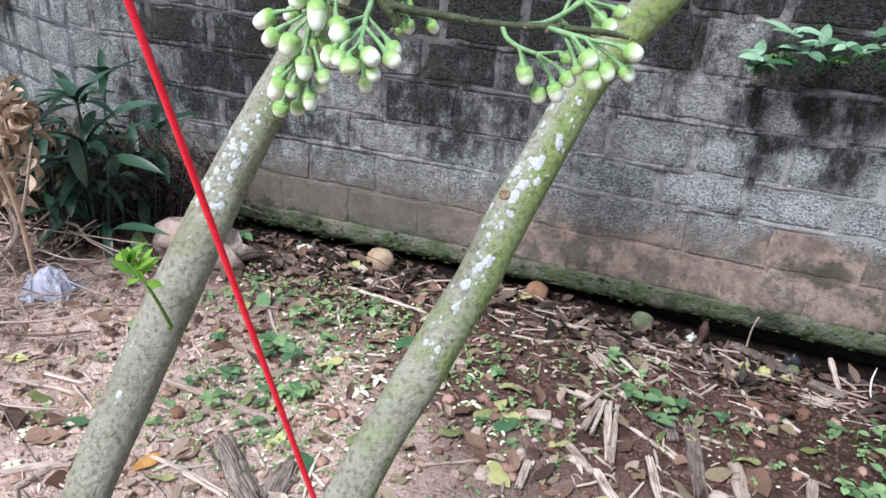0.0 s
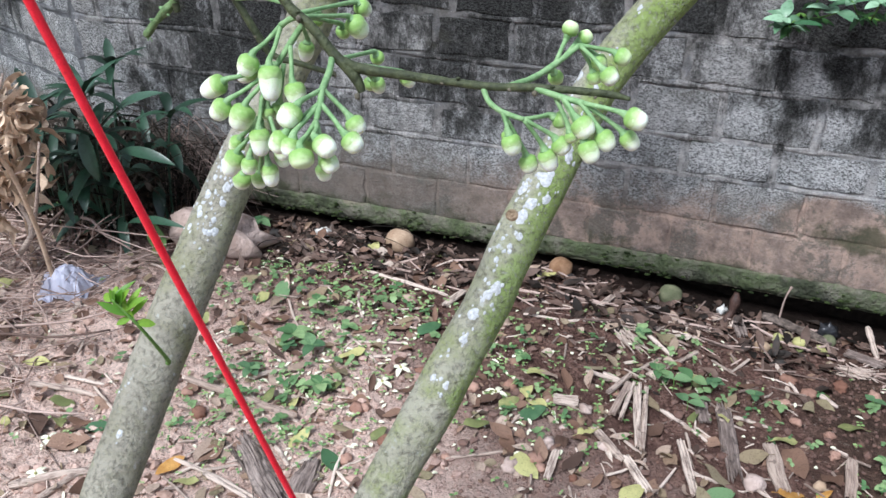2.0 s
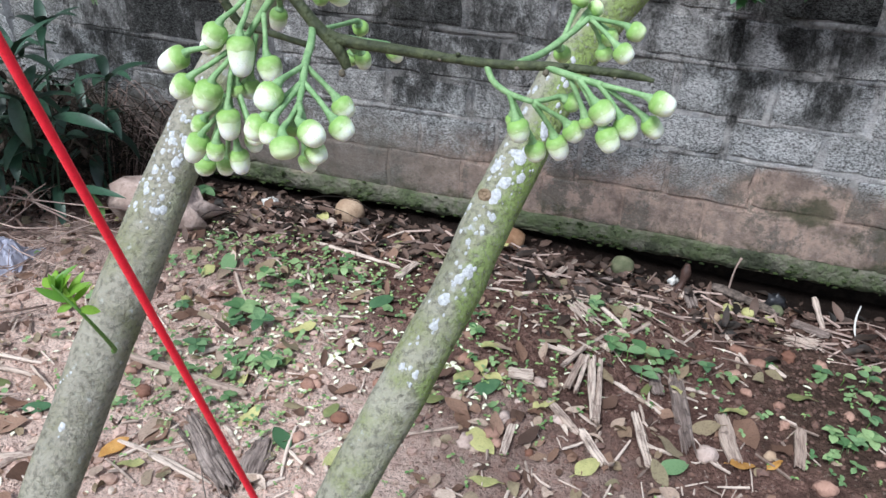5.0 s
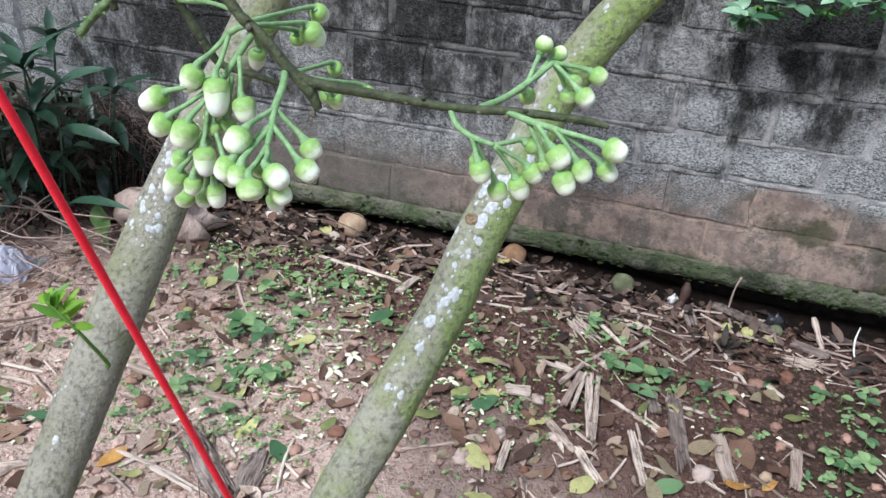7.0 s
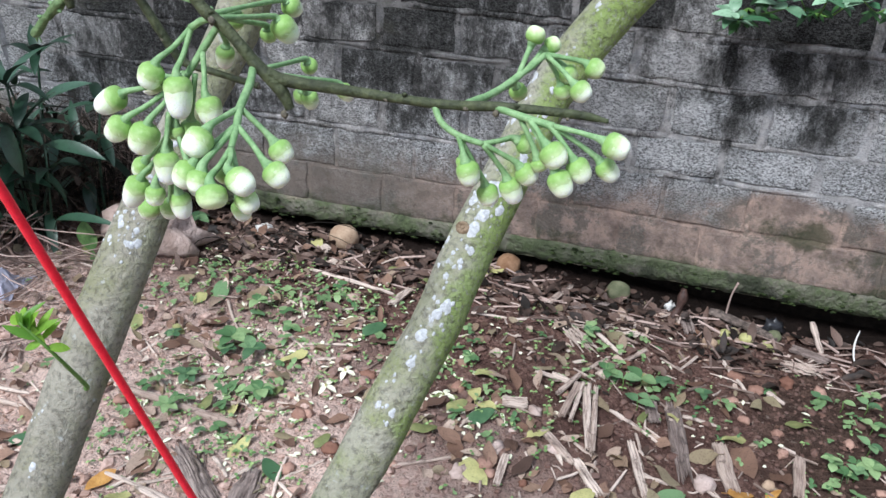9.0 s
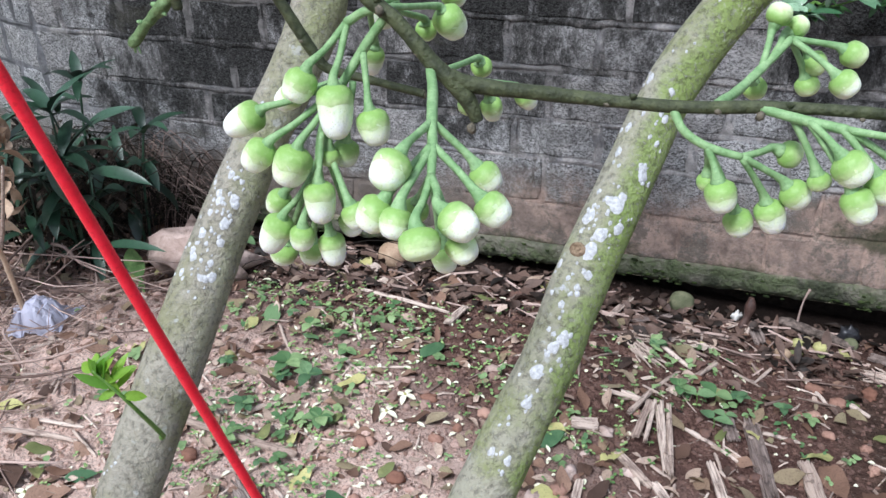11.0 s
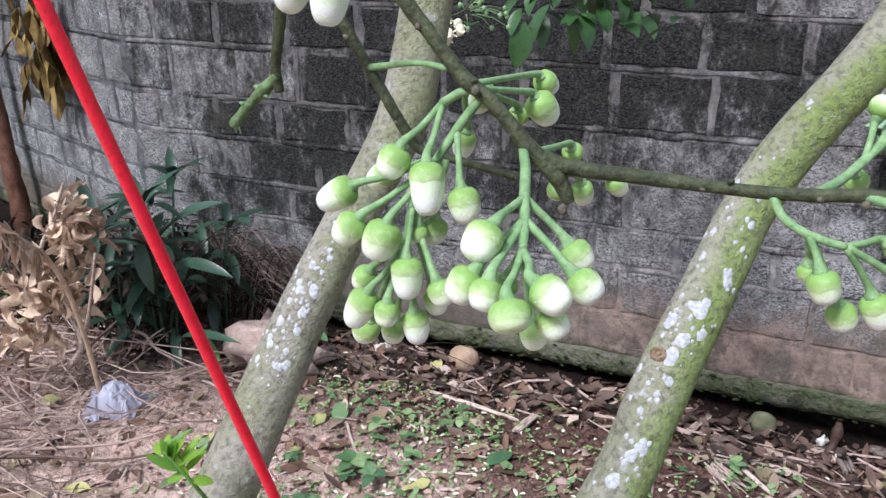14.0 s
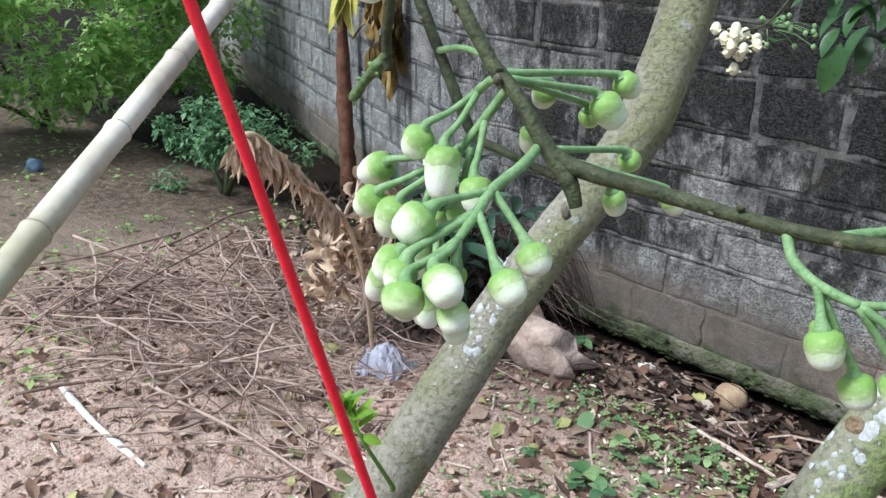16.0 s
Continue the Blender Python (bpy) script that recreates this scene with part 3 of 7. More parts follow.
def build_ground():
    xs, ys = spread(-300, -3.0, 1.15, 300, 0.014), spread(-300, 1.25, 3.05, 300, 0.014)
    s = Shape()
    n = len(ys)
    s.v = [(x, y, gz(x, y)) for x in xs for y in ys]
    s.f = [(i * n + j, (i + 1) * n + j, (i + 1) * n + j + 1, i * n + j + 1) for i in range(len(xs) - 1) for j in range(n - 1)]
    s.mi = [0] * len(s.f)
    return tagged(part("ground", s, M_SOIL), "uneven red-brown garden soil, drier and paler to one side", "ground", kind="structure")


build_ground()

# ---- walls of concrete blocks ----
COURSES = [0.075, 0.235, 0.4, 0.537, 0.71, 0.865, 1.06, 1.225, 1.39, 1.555, 1.72, 1.885, 2.05, 2.2]


def block_mesh(w, h, depth, mat, r):
    """One rough block with chipped, rounded edges; its front faces -y."""
    s = Shape()
    nx, nz = max(2, int(w / 0.04)), 4
    loop = [(k / nx, 0) for k in range(nx)] + [(1, k / nz) for k in range(nz)] + [(1 - k / nx, 1) for k in range(nx)] + [(0, 1 - k / nz) for k in range(nz)]
    n = len(loop)
    worn = [max(0.0, r.gauss(0.002, 0.004)) for _ in loop]

    def ring(inset, y, jit=0.0):
        out = []
        for (u, v), c in zip(loop, worn):
            k = inset + c
            x, z = u * w, v * h
            out.append((min(max(x, k), w - k) + r.uniform(-jit, jit), y + r.uniform(-jit, jit) * 0.4, min(max(z, k), h - k) + r.uniform(-jit, jit)))
        return out

    s.add(ring(0.012, 0.0, 0.0015) + [(w * 0.5, -0.001, h * 0.5)] + ring(0.003, 0.0006, 0.0006) + ring(0.0, 0.004) + ring(0.0, depth), [])
    s.f += [(k, (k + 1) % n, n) for k in range(n)]
    for a, b in ((0, n + 1), (n + 1, 2 * n + 1), (2 * n + 1, 3 * n + 1)):
        s.f += [(b + k, b + (k + 1) % n, a + (k + 1) % n, a + k) for k in range(n)]
    s.mi = [0] * len(s.f)
    return s.mesh("block", mat, smooth=False)


def smear(rows, seed):
    """Mortar squeezed out of a joint: a ribbon of uneven width that laps over the block edges in places."""
    s = Shape()
    n = len(rows)
    for i, (x, z) in enumerate(rows):
        (x0, z0), (x1, z1) = rows[max(0, i - 1)], rows[min(n - 1, i + 1)]
        d = Vector((x1 - x0, z1 - z0)).normalized()
        q = Vector((x * 6, z * 6, seed * 1.7))
        lap = noise.noise(q * 0.9 + Vector((0, 0, 13)))
        up = 0.008 + 0.03 * max(0.0, noise.noise(q * 1.3) - 0.02) + 0.005 * noise.noise(q * 6) + 0.003 * noise.noise(q * 17)
        down = 0.008 + 0.026 * max(0.0, noise.noise(q * 1.3 + Vector((0, 0, 40))) - 0.06) + 0.005 * noise.noise(q * 6 + Vector((9, 0, 0))) + 0.003 * noise.noise(q * 17 + Vector((9, 0, 0)))
        h = 0.0008 + 0.008 * max(-0.4, lap - 0.05) + 0.0015 * noise.noise(q * 8)
        for k, e in ((-down, 0.006), (-down * 0.86, -h), (0.0, -h * 0.9), (up * 0.86, -h), (up, 0.006)):
            s.v.append((x - d.y * k, e, z + d.x * k))
    for i in range(n - 1):
        for k in range(4):
            a = i * 5 + k
            s.f.append((a, a + 5, a + 6, a + 1))
            s.mi.append(0)
    return s


def build_wall(name, label, at, angle, length, phases, mat, seed, joint):
    r = random.Random(seed)
    top = COURSES[-1]
    s = Shape()
    # the mortar body, uneven between the blocks
    nx, nz = int(length / 0.06), int((top - 0.0) / 0.05)
    front = [(length * i / nx, 0.0015 + 0.0045 * noise.noise(Vector((i * 0.9, k * 0.9, seed))), top * k / nz) for i in range(nx + 1) for k in range(nz + 1)]
    faces = [(i * (nz + 1) + k, (i + 1) * (nz + 1) + k, (i + 1) * (nz + 1) + k + 1, i * (nz + 1) + k + 1) for i in range(nx) for k in range(nz)]
    s.add(front, faces)
    s.add([(0, 0.006, 0), (length, 0.006, 0), (length, 0.006, top), (0, 0.006, top), (0, 0.15, 0), (length, 0.15, 0), (length, 0.15, top), (0, 0.15, top)],
          [(5, 4, 7, 6), (4, 0, 3, 7), (1, 5, 6, 2), (3, 2, 6, 7), (4, 5, 1, 0)])
    wall = part(name, s, joint)
    wall.matrix_world = pose(*at, 0, 0, angle)
    tagged(wall, label, "wall", kind="structure")
    # the foundation, set back below the footing, near-black to paint in the gap's shade
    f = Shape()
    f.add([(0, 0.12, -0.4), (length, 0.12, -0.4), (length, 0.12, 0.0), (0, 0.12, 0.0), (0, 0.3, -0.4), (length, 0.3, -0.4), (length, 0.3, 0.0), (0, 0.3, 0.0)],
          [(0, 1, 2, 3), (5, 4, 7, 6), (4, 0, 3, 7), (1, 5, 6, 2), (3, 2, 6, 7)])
    part("foundation", f, M_GAP_SHADE, wall, "set-back foundation coloured near-black for the shade under the footing")
    # the footing, a mossy cast strip that stands proud
    g = Shape()
    n = int(length / 0.022)
    ring = [(0.03, -0.004), (-0.001, 0.0), (-0.006, 0.02), (-0.007, 0.042), (-0.0065, 0.064), (-0.005, 0.078), (0.01, 0.084), (0.12, 0.084), (0.12, -0.004)]
    for i in range(n + 1):
        x = length * i / n
        for k, (y, z) in enumerate(ring):
            q = Vector((x * 9, k * 0.7, seed))
            low = max(0.0, 1 - z / 0.04)
            g.v.append((x, y + 0.006 * noise.noise(q * 1.3) + 0.006 * noise.noise(q * 4.5), z + 0.007 * noise.noise(q * 0.8 + Vector((5, 0, 0))) + (0.006 + 0.005 * low) * noise.noise(q * 3.1 + Vector((5, 0, 0)))))
    for i in range(n):
        for k in range(len(ring)):
            a, b = i * len(ring) + k, i * len(ring) + (k + 1) % len(ring)
            g.f.append((a, b, b + len(ring), a + len(ring)))
            g.mi.append(0)
    part("footing", g, M_FOOT, wall, "mossy cast footing strip")
    for c in range(len(COURSES) - 1):
        gap = 0.0015 if c == 0 else (0.004 if c == 1 else 0.009)
        z0, z1 = COURSES[c] + gap, COURSES[c + 1] - (0.003 if c == 0 else (0.005 if c == 1 else 0.009))
        x = (phases[c % len(phases)] % 0.29) - 0.29
        ends = []
        while x < length:
            w = 0.29 + r.uniform(-0.012, 0.012)
            a, b = max(0.0, x + gap * 1.3 + r.uniform(-0.002, 0.004)), min(length, x + w - gap * 1.3 - r.uniform(-0.002, 0.004))
            if b - a > 0.05:
                ob = part("block", block_mesh(b - a, z1 - z0 + r.uniform(-0.008, 0.004), 0.05, mat, r), None, wall)
                ob.location = (a, r.uniform(-0.006, -0.0025), z0 + r.uniform(-0.002, 0.004))
                k = 0.2 if c == 0 else 1
                ob.rotation_euler = (radians(r.uniform(-0.5, 0.5)) * k, radians(r.uniform(-0.9, 0.9)) * k, radians(r.uniform(-0.25, 0.25)) * k)
            x += w
            ends.append(x)
        if c > 1:
            for name, rows in [("bed_joint", [(length * i / int(length / 0.018), COURSES[c] + 0.004 * noise.noise(Vector((i * 0.13, c * 5.0, seed)))) for i in range(int(length / 0.018) + 1)])] + [("head_joint", [(e + 0.006 * noise.noise(Vector((i * 0.5, e * 7, seed))), COURSES[c] + (COURSES[c + 1] - COURSES[c]) * i / 9) for i in range(10)]) for e in ends if 0.03 < e < length - 0.03]:
                part(name, smear(rows, seed + c), joint, wall)
    return wall


PHASE = [2.5 + p for p in (0.25, 0.084, 0.261, 0.09, -0.055, 0.048, -0.028, 0.1)]
build_wall("wall_north", "weathered grey concrete-block wall with black algae stains and pale mortar", (-2.5, 3.0, 0), 0, 6.2, PHASE, M_BLOCK, 3, M_MORTAR)
build_wall("wall_west", "pale grey concrete-block wall running back at an angle", (-2.5 - 0.94 * 6, 3.0 + 0.342 * 6, 0), -20, 6.0, [0.1, 0.25, 0.05, 0.2], M_BLOCK_PALE, 8, M_MORTAR_PALE)


# mortar smeared down the corner of the two walls
def build_corner():
    s = Shape()
    rows = []
    for i in range(30):
        z = 0.08 + 2.1 * i / 29
        rows.append((-2.5 + 0.012 * noise.noise(Vector((0, 0, z * 4))), 3.0 + 0.026, z, 0.028 + 0.016 * noise.noise(Vector((4, 0, z * 7)))))
    tube(s, rows, 14, 0.5, freq=30, lump=0.4)
    return tagged(part("corner_mortar", s, M_MORTAR_PALE), "pale mortar smeared down the wall corner", "mortar", kind="structure")


build_corner()


# ---- pomelo tree with two leaning stems ----
R_AXIS = [(-0.6, 0.2, -0.06, 0.06), (-0.53, 0.26, 0.12, 0.044), (-0.42, 0.45, 0.25, 0.036), (-0.3, 0.66, 0.5, 0.031), (-0.215, 0.807, 0.72, 0.0287), (-0.188, 0.856, 0.8, 0.0282), (-0.161, 0.905, 0.88, 0.0276), (-0.137, 0.951, 0.94, 0.0278), (-0.114, 0.996, 1.0, 0.0279),
          (-0.094, 1.04, 1.05, 0.0271), (-0.081, 1.081, 1.1, 0.0268), (-0.064, 1.123, 1.15, 0.0264), (-0.046, 1.166, 1.2, 0.0262), (-0.028, 1.207, 1.25, 0.026), (0.0, 1.244, 1.3, 0.0259), (0.045, 1.277, 1.36, 0.0262), (0.084, 1.31, 1.42, 0.0265), (0.125, 1.344, 1.5, 0.0269), (0.165, 1.381, 1.58, 0.0272), (0.27, 1.48, 1.8, 0.026), (0.38, 1.6, 2.1, 0.02)]
L_AXIS = [(-0.62, 0.2, -0.06, 0.06), (-0.64, 0.32, 0.1, 0.045), (-0.62, 0.52, 0.3, 0.036), (-0.585, 0.69, 0.5, 0.032), (-0.569, 0.772, 0.62, 0.031), (-0.558, 0.835, 0.72, 0.0321), (-0.546, 0.896, 0.8, 0.0333), (-0.533, 0.956, 0.88, 0.0342), (-0.517, 1.013, 0.96, 0.0339), (-0.503, 1.066, 1.03, 0.0322),
          (-0.487, 1.12, 1.1, 0.0303), (-0.468, 1.174, 1.17, 0.029), (-0.447, 1.223, 1.23, 0.0294), (-0.429, 1.265, 1.29, 0.031), (-0.424, 1.3, 1.36, 0.031), (-0.421, 1.336, 1.45, 0.0304), (-0.414, 1.371, 1.55, 0.0306), (-0.4, 1.45, 1.8, 0.027), (-0.38, 1.5, 2.05, 0.02)]
tree = thing("pomelo_tree", "leaning grey-green pomelo tree with two lichen-spotted stems", "tree")


def stem_point(rows, z):
    for a, b in zip(rows, rows[1:]):
        if a[2] <= z <= b[2]:
            t = (z - a[2]) / (b[2] - a[2])
            p = [a[k] + (b[k] - a[k]) * t for k in range(4)]
            return Vector(p[:3]), (Vector(b[:3]) - Vector(a[:3])).normalized(), p[3]
    return Vector(rows[-1][:3]), Vector((0, 0, 1)), rows[-1][3]


# a camera position; lichen and knot are placed on the side facing it
CAMERA_SIDE = Vector((0.1, 0.28, 1.57))
stems = []
for rows, mat in ((R_AXIS, M_BARK_MOSS), (L_AXIS, M_BARK)):
    s = Shape()
    fine = [tuple(p) for p in curve(rows, 9)]
    tube(s, fine, 40, 0.035, freq=38, lump=0.07, seed=rows[0][0] * 9)
    stems.append((part("trunk", s, mat, tree), fine))


def lichen(stem, rows, z, f, size, r):
    """A crusty pale patch that hugs the bark."""
    c, d, rad = stem_point(rows, z)
    face = (CAMERA_SIDE - c)
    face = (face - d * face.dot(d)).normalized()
    side = d.cross(face)
    if side.dot(Vector((1, 0, 0))) < 0:
        side = -side
    mid = math.asin(max(-0.98, min(0.98, f)))
    s = Shape()
    verts, faces = [], []
    n = 20
    shape = [r.uniform(0.5, 1.15) for _ in range(n)]
    shape = [0.5 * shape[k] + 0.25 * (shape[k - 1] + shape[(k + 1) % n]) for k in range(n)]
    for ring, k in enumerate((0.0, 0.55, 1.0)):
        for i in range(n if ring else 1):
            a = 2 * math.pi * i / n
            rr = size * k * shape[i]
            u, v = rr * math.cos(a) * 1.25, rr * math.sin(a)
            ang = mid + v / rad
            w = face * math.cos(ang) + side * math.sin(ang)
            q0, d0, rad0 = stem_point(rows, z + u * d.z)
            q = c + d * u + w * rad
            bulge = 1 + 0.035 * noise.noise(q * 38 + Vector((rows[0][0] * 9, 0, 0))) + 0.07 * noise.noise(q * 9.5 + Vector((rows[0][0] * 9, 3, 0)))
            verts.append(q0 + w * (rad0 * bulge + (0.0009 if ring < 2 else -0.0004)))
    faces += [(0, 1 + i, 1 + (i + 1) % n) for i in range(n)]
    faces += [(1 + i, 1 + n + i, 1 + n + (i + 1) % n, 1 + (i + 1) % n) for i in range(n)]
    s.add(verts, faces)
    part("lichen_patch", s, M_LICHEN, stem)


R_SPOTS = [(1.218, -0.81, 0.0044), (1.198, -0.75, 0.0044), (1.232, 0.33, 0.0045), (1.213, 0.42, 0.0033), (1.192, 0.29, 0.0061), (1.187, 0.43, 0.0055), (1.162, -0.33, 0.0044), (1.161, 0.0, 0.0077), (1.168, 0.09, 0.0044), (1.147, -0.74, 0.0077), (1.137, -0.06, 0.0082), (1.147, 0.42, 0.006),
           (1.123, -0.17, 0.0077), (1.109, -0.93, 0.0049), (1.108, 0.11, 0.0044), (1.097, -0.08, 0.0033), (1.082, -0.38, 0.0038), (1.101, -0.49, 0.0027), (1.06, 0.11, 0.0076), (1.051, -0.12, 0.0065), (1.045, -0.21, 0.0032), (1.032, -0.29, 0.0075), (1.01, -0.1, 0.0059), (0.993, -0.34, 0.0021),
           (0.971, -0.42, 0.0043), (0.97, 0.17, 0.0048), (0.961, 0.19, 0.0027), (1.042, 0.38, 0.0022), (1.258, -0.88, 0.0045), (1.254, -0.89, 0.0033), (1.33, -0.67, 0.0039), (0.989, -0.58, 0.0016)]
L_SPOTS = [(1.151, -0.11, 0.0039), (1.145, 0.0, 0.0039), (1.134, -0.48, 0.0045), (1.115, -0.05, 0.0058), (1.11, 0.06, 0.0052), (1.115, -0.64, 0.0052), (1.109, -0.53, 0.0052), (1.092, -0.02, 0.0064), (1.075, 0.06, 0.0045), (1.045, 0.19, 0.0058), (1.042, -0.12, 0.0038), (1.061, -0.74, 0.0051),
           (1.056, -0.64, 0.0051), (1.078, -0.66, 0.0058), (1.04, -0.82, 0.0045), (1.097, -0.67, 0.0039), (1.131, -0.02, 0.0032), (1.123, -0.93, 0.0032), (0.817, -0.37, 0.005), (0.855, -0.93, 0.0022), (1.056, 0.0, 0.0044), (1.042, 0.04, 0.0044), (0.868, -0.72, 0.0022)]
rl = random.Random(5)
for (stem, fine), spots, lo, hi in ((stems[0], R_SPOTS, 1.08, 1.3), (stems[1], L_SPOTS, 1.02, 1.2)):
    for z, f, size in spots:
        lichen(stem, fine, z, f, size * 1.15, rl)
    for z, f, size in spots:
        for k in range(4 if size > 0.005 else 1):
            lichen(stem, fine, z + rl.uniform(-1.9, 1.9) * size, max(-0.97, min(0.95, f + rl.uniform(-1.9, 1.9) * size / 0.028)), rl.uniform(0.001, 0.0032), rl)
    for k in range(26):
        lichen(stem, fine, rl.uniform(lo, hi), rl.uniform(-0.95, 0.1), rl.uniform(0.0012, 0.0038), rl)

# a knot on one stem
knot = Shape()
c, d, rad = stem_point(stems[0][1], 1.122)
w = (CAMERA_SIDE - c)
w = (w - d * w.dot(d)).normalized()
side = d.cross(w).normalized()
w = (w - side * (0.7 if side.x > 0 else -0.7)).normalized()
q = w.to_track_quat("Z", "Y")
for ring, (rr, h) in enumerate(((0.0082, -0.004), (0.0064, 0.0012), (0.0046, 0.002), (0.0034, -0.0012), (0.0015, 0.0006))):
    for i in range(12):
        a = 2 * math.pi * i / 12
        knot.v.append(tuple(c + w * (rad * 1.04 + 0.0012) + q @ Vector((rr * math.cos(a) * 1.2, rr * math.sin(a), h))))
for ring in range(4):
    for i in range(12):
        a, b = ring * 12 + i, ring * 12 + (i + 1) % 12
        knot.f.append((a, b, b + 12, a + 12))
        knot.mi.append(0)
knot.f.append(tuple(range(48, 60)))
knot.mi.append(0)
part("knot", knot, M_KNOT, stems[0][0], "brown pruned knot")

# a young sprout on the other stem
sprout = Shape()
tube(sprout, curve([(-0.496, 0.948, 0.915, 0.0036), (-0.49, 0.941, 0.928, 0.0028), (-0.482, 0.904, 0.994, 0.0022), (-0.496, 0.892, 1.031, 0.0017), (-0.506, 0.888, 1.046, 0.001)], 5), 8)
part("sprout_stem", sprout, M_TWIG_GREEN, stems[1][0])
rs = random.Random(2)
for k in range(17):
    t = k / 16
    base = Vector((-0.487, 0.898, 1.012)).lerp(Vector((-0.506, 0.888, 1.046)), t)
    s = Shape()
    d = Vector((rs.uniform(-1.0, 0.35) if k % 4 else rs.uniform(0.2, 0.6), rs.uniform(-0.4, 0.4), rs.uniform(-0.2, 1.0)))
    leaf(s, base, d, (0, -0.7, 0.7), rs.uniform(0.022, 0.039), rs.uniform(0.007, 0.0115), rs.uniform(0.1, 0.6), 0.3, 6)
    part("sprout_leaf", s, M_SPROUT, stems[1][0])

# ---- flowering branch ----
branch = thing("flowering_branch", "thin green-brown pomelo branch with clusters of white-green flower buds", "branch")


def twig(rows, mat=M_TWIG, name="twig", sides=12, label="", n=8, rough=0.12):
    s = Shape()
    tube(s, [(p[0], p[1], p[2], p[3] * 0.92) for p in curve(rows, n)], sides, rough, freq=160, lump=0.1)
    return part(name, s, mat, branch, label)


twig([(0.33, 1.55, 1.84, 0.012), (0.12, 1.2, 1.95, 0.01), (-0.12, 0.85, 1.86, 0.008), (-0.2, 0.69, 1.66, 0.0055), (-0.17, 0.668, 1.55, 0.0038), (-0.134, 0.668, 1.495, 0.0032), (-0.12, 0.668, 1.478, 0.0031), (-0.107, 0.668, 1.463, 0.0033),
      (-0.096, 0.668, 1.455, 0.0031), (-0.083, 0.668, 1.441, 0.0035), (-0.072, 0.668, 1.431, 0.0039), (-0.067, 0.668, 1.424, 0.0032), (-0.065, 0.668, 1.4195, 0.0026)], n=10)
twig([(-0.076, 0.668, 1.436, 0.0036), (-0.066, 0.67, 1.4325, 0.0034), (-0.035, 0.676, 1.4295, 0.0028), (0.005, 0.679, 1.428, 0.0026), (0.04, 0.682, 1.43, 0.0025), (0.072, 0.684, 1.43, 0.0022), (0.085, 0.685, 1.4285, 0.0012)])
twig([(-0.19, 0.685, 1.62, 0.0034), (-0.2, 0.688, 1.53, 0.003), (-0.173, 0.69, 1.483, 0.0027), (-0.158, 0.69, 1.459, 0.0026), (-0.142, 0.69, 1.434, 0.0025), (-0.135, 0.69, 1.427, 0.0024), (-0.12, 0.69, 1.4245, 0.002), (-0.096, 0.69, 1.4205, 0.0019), (-0.094, 0.69, 1.42, 0.0012)])
twig([(-0.19, 0.69, 1.64, 0.003), (-0.205, 0.7, 1.55, 0.0024), (-0.211, 0.708, 1.49, 0.003), (-0.2205, 0.713, 1.4555, 0.003), (-0.2215, 0.714, 1.448, 0.0031), (-0.221, 0.7145, 1.441, 0.0026)])
twig([(-0.2205, 0.7135, 1.4495, 0.0026), (-0.2245, 0.714, 1.4455, 0.003), (-0.229, 0.714, 1.442, 0.0037), (-0.233, 0.714, 1.4385, 0.003), (-0.2395, 0.714, 1.433, 0.0028), (-0.243, 0.714, 1.4295, 0.0033), (-0.2475, 0.714, 1.4248, 0.0032), (-0.2495, 0.714, 1.4228, 0.0027)], M_TWIG_MID, "broken_twig", label="broken green twig end", rough=0.4)
for p, d, r in (((-0.2285, 0.713, 1.4395), (0.0022, -0.001, -0.0008), 0.0011), ((-0.2315, 0.713, 1.4425), (-0.002, -0.001, 0.001), 0.0012), ((-0.241, 0.713, 1.434), (-0.001, -0.002, 0.001), 0.001), ((-0.2478, 0.7135, 1.4235), (-0.0002, 0, -0.0045), 0.0009), ((-0.2465, 0.7135, 1.4232), (0.0015, 0, -0.0045), 0.0005)):
    s = Shape()
    tube(s, [(*p, r * 1.4), (*(Vector(p) + Vector(d) * 0.6), r), (*(Vector(p) + Vector(d)), r * 0.6)], 6, 0.3, freq=200)
    part("broken_stalk", s, M_PEDICEL, branch, "pale torn stalk end")
twig([(-0.1575, 0.689, 1.4605, 0.0016), (-0.13, 0.675, 1.466, 0.0013), (-0.114, 0.669, 1.466, 0.0014)], M_PEDICEL, "stalk")
for p, r in (((-0.1005, 0.6635, 1.4595), 0.0022), ((-0.124, 0.665, 1.481), 0.002), ((0.034, 0.679, 1.4275), 0.0022), ((-0.066, 0.664, 1.418), 0.0026), ((-0.094, 0.69, 1.42), 0.002)):
    s = Shape()
    lump(s, p, (r * 0.8, r * 0.8, r), 0.5, seed=p[0] * 50)
    part("leaf_scar", s, M_SCAR, branch)

rn = random.Random(12)
for a, b, n in (((-0.12, 0.668, 1.478), (-0.083, 0.668, 1.441), 3), ((-0.035, 0.676, 1.4295), (0.072, 0.684, 1.43), 5), ((-0.173, 0.69, 1.483), (-0.142, 0.69, 1.434), 3), ((-0.17, 0.668, 1.55), (-0.134, 0.668, 1.495), 3)):
    for k in range(n):
        p = Vector(a).lerp(Vector(b), (k + rn.uniform(0.2, 0.8)) / n)
        s = Shape()
        r = rn.uniform(0.0008, 0.0014)
        lump(s, p + Vector((rn.uniform(-1, 1), -1.2, rn.choice((-1.3, 1.3)))) * 0.0014, (r * 1.3, r, r), 0.5, seed=k * 7.1)
        part("leaf_scar", s, M_TWIG if k % 2 else M_SCAR, branch)

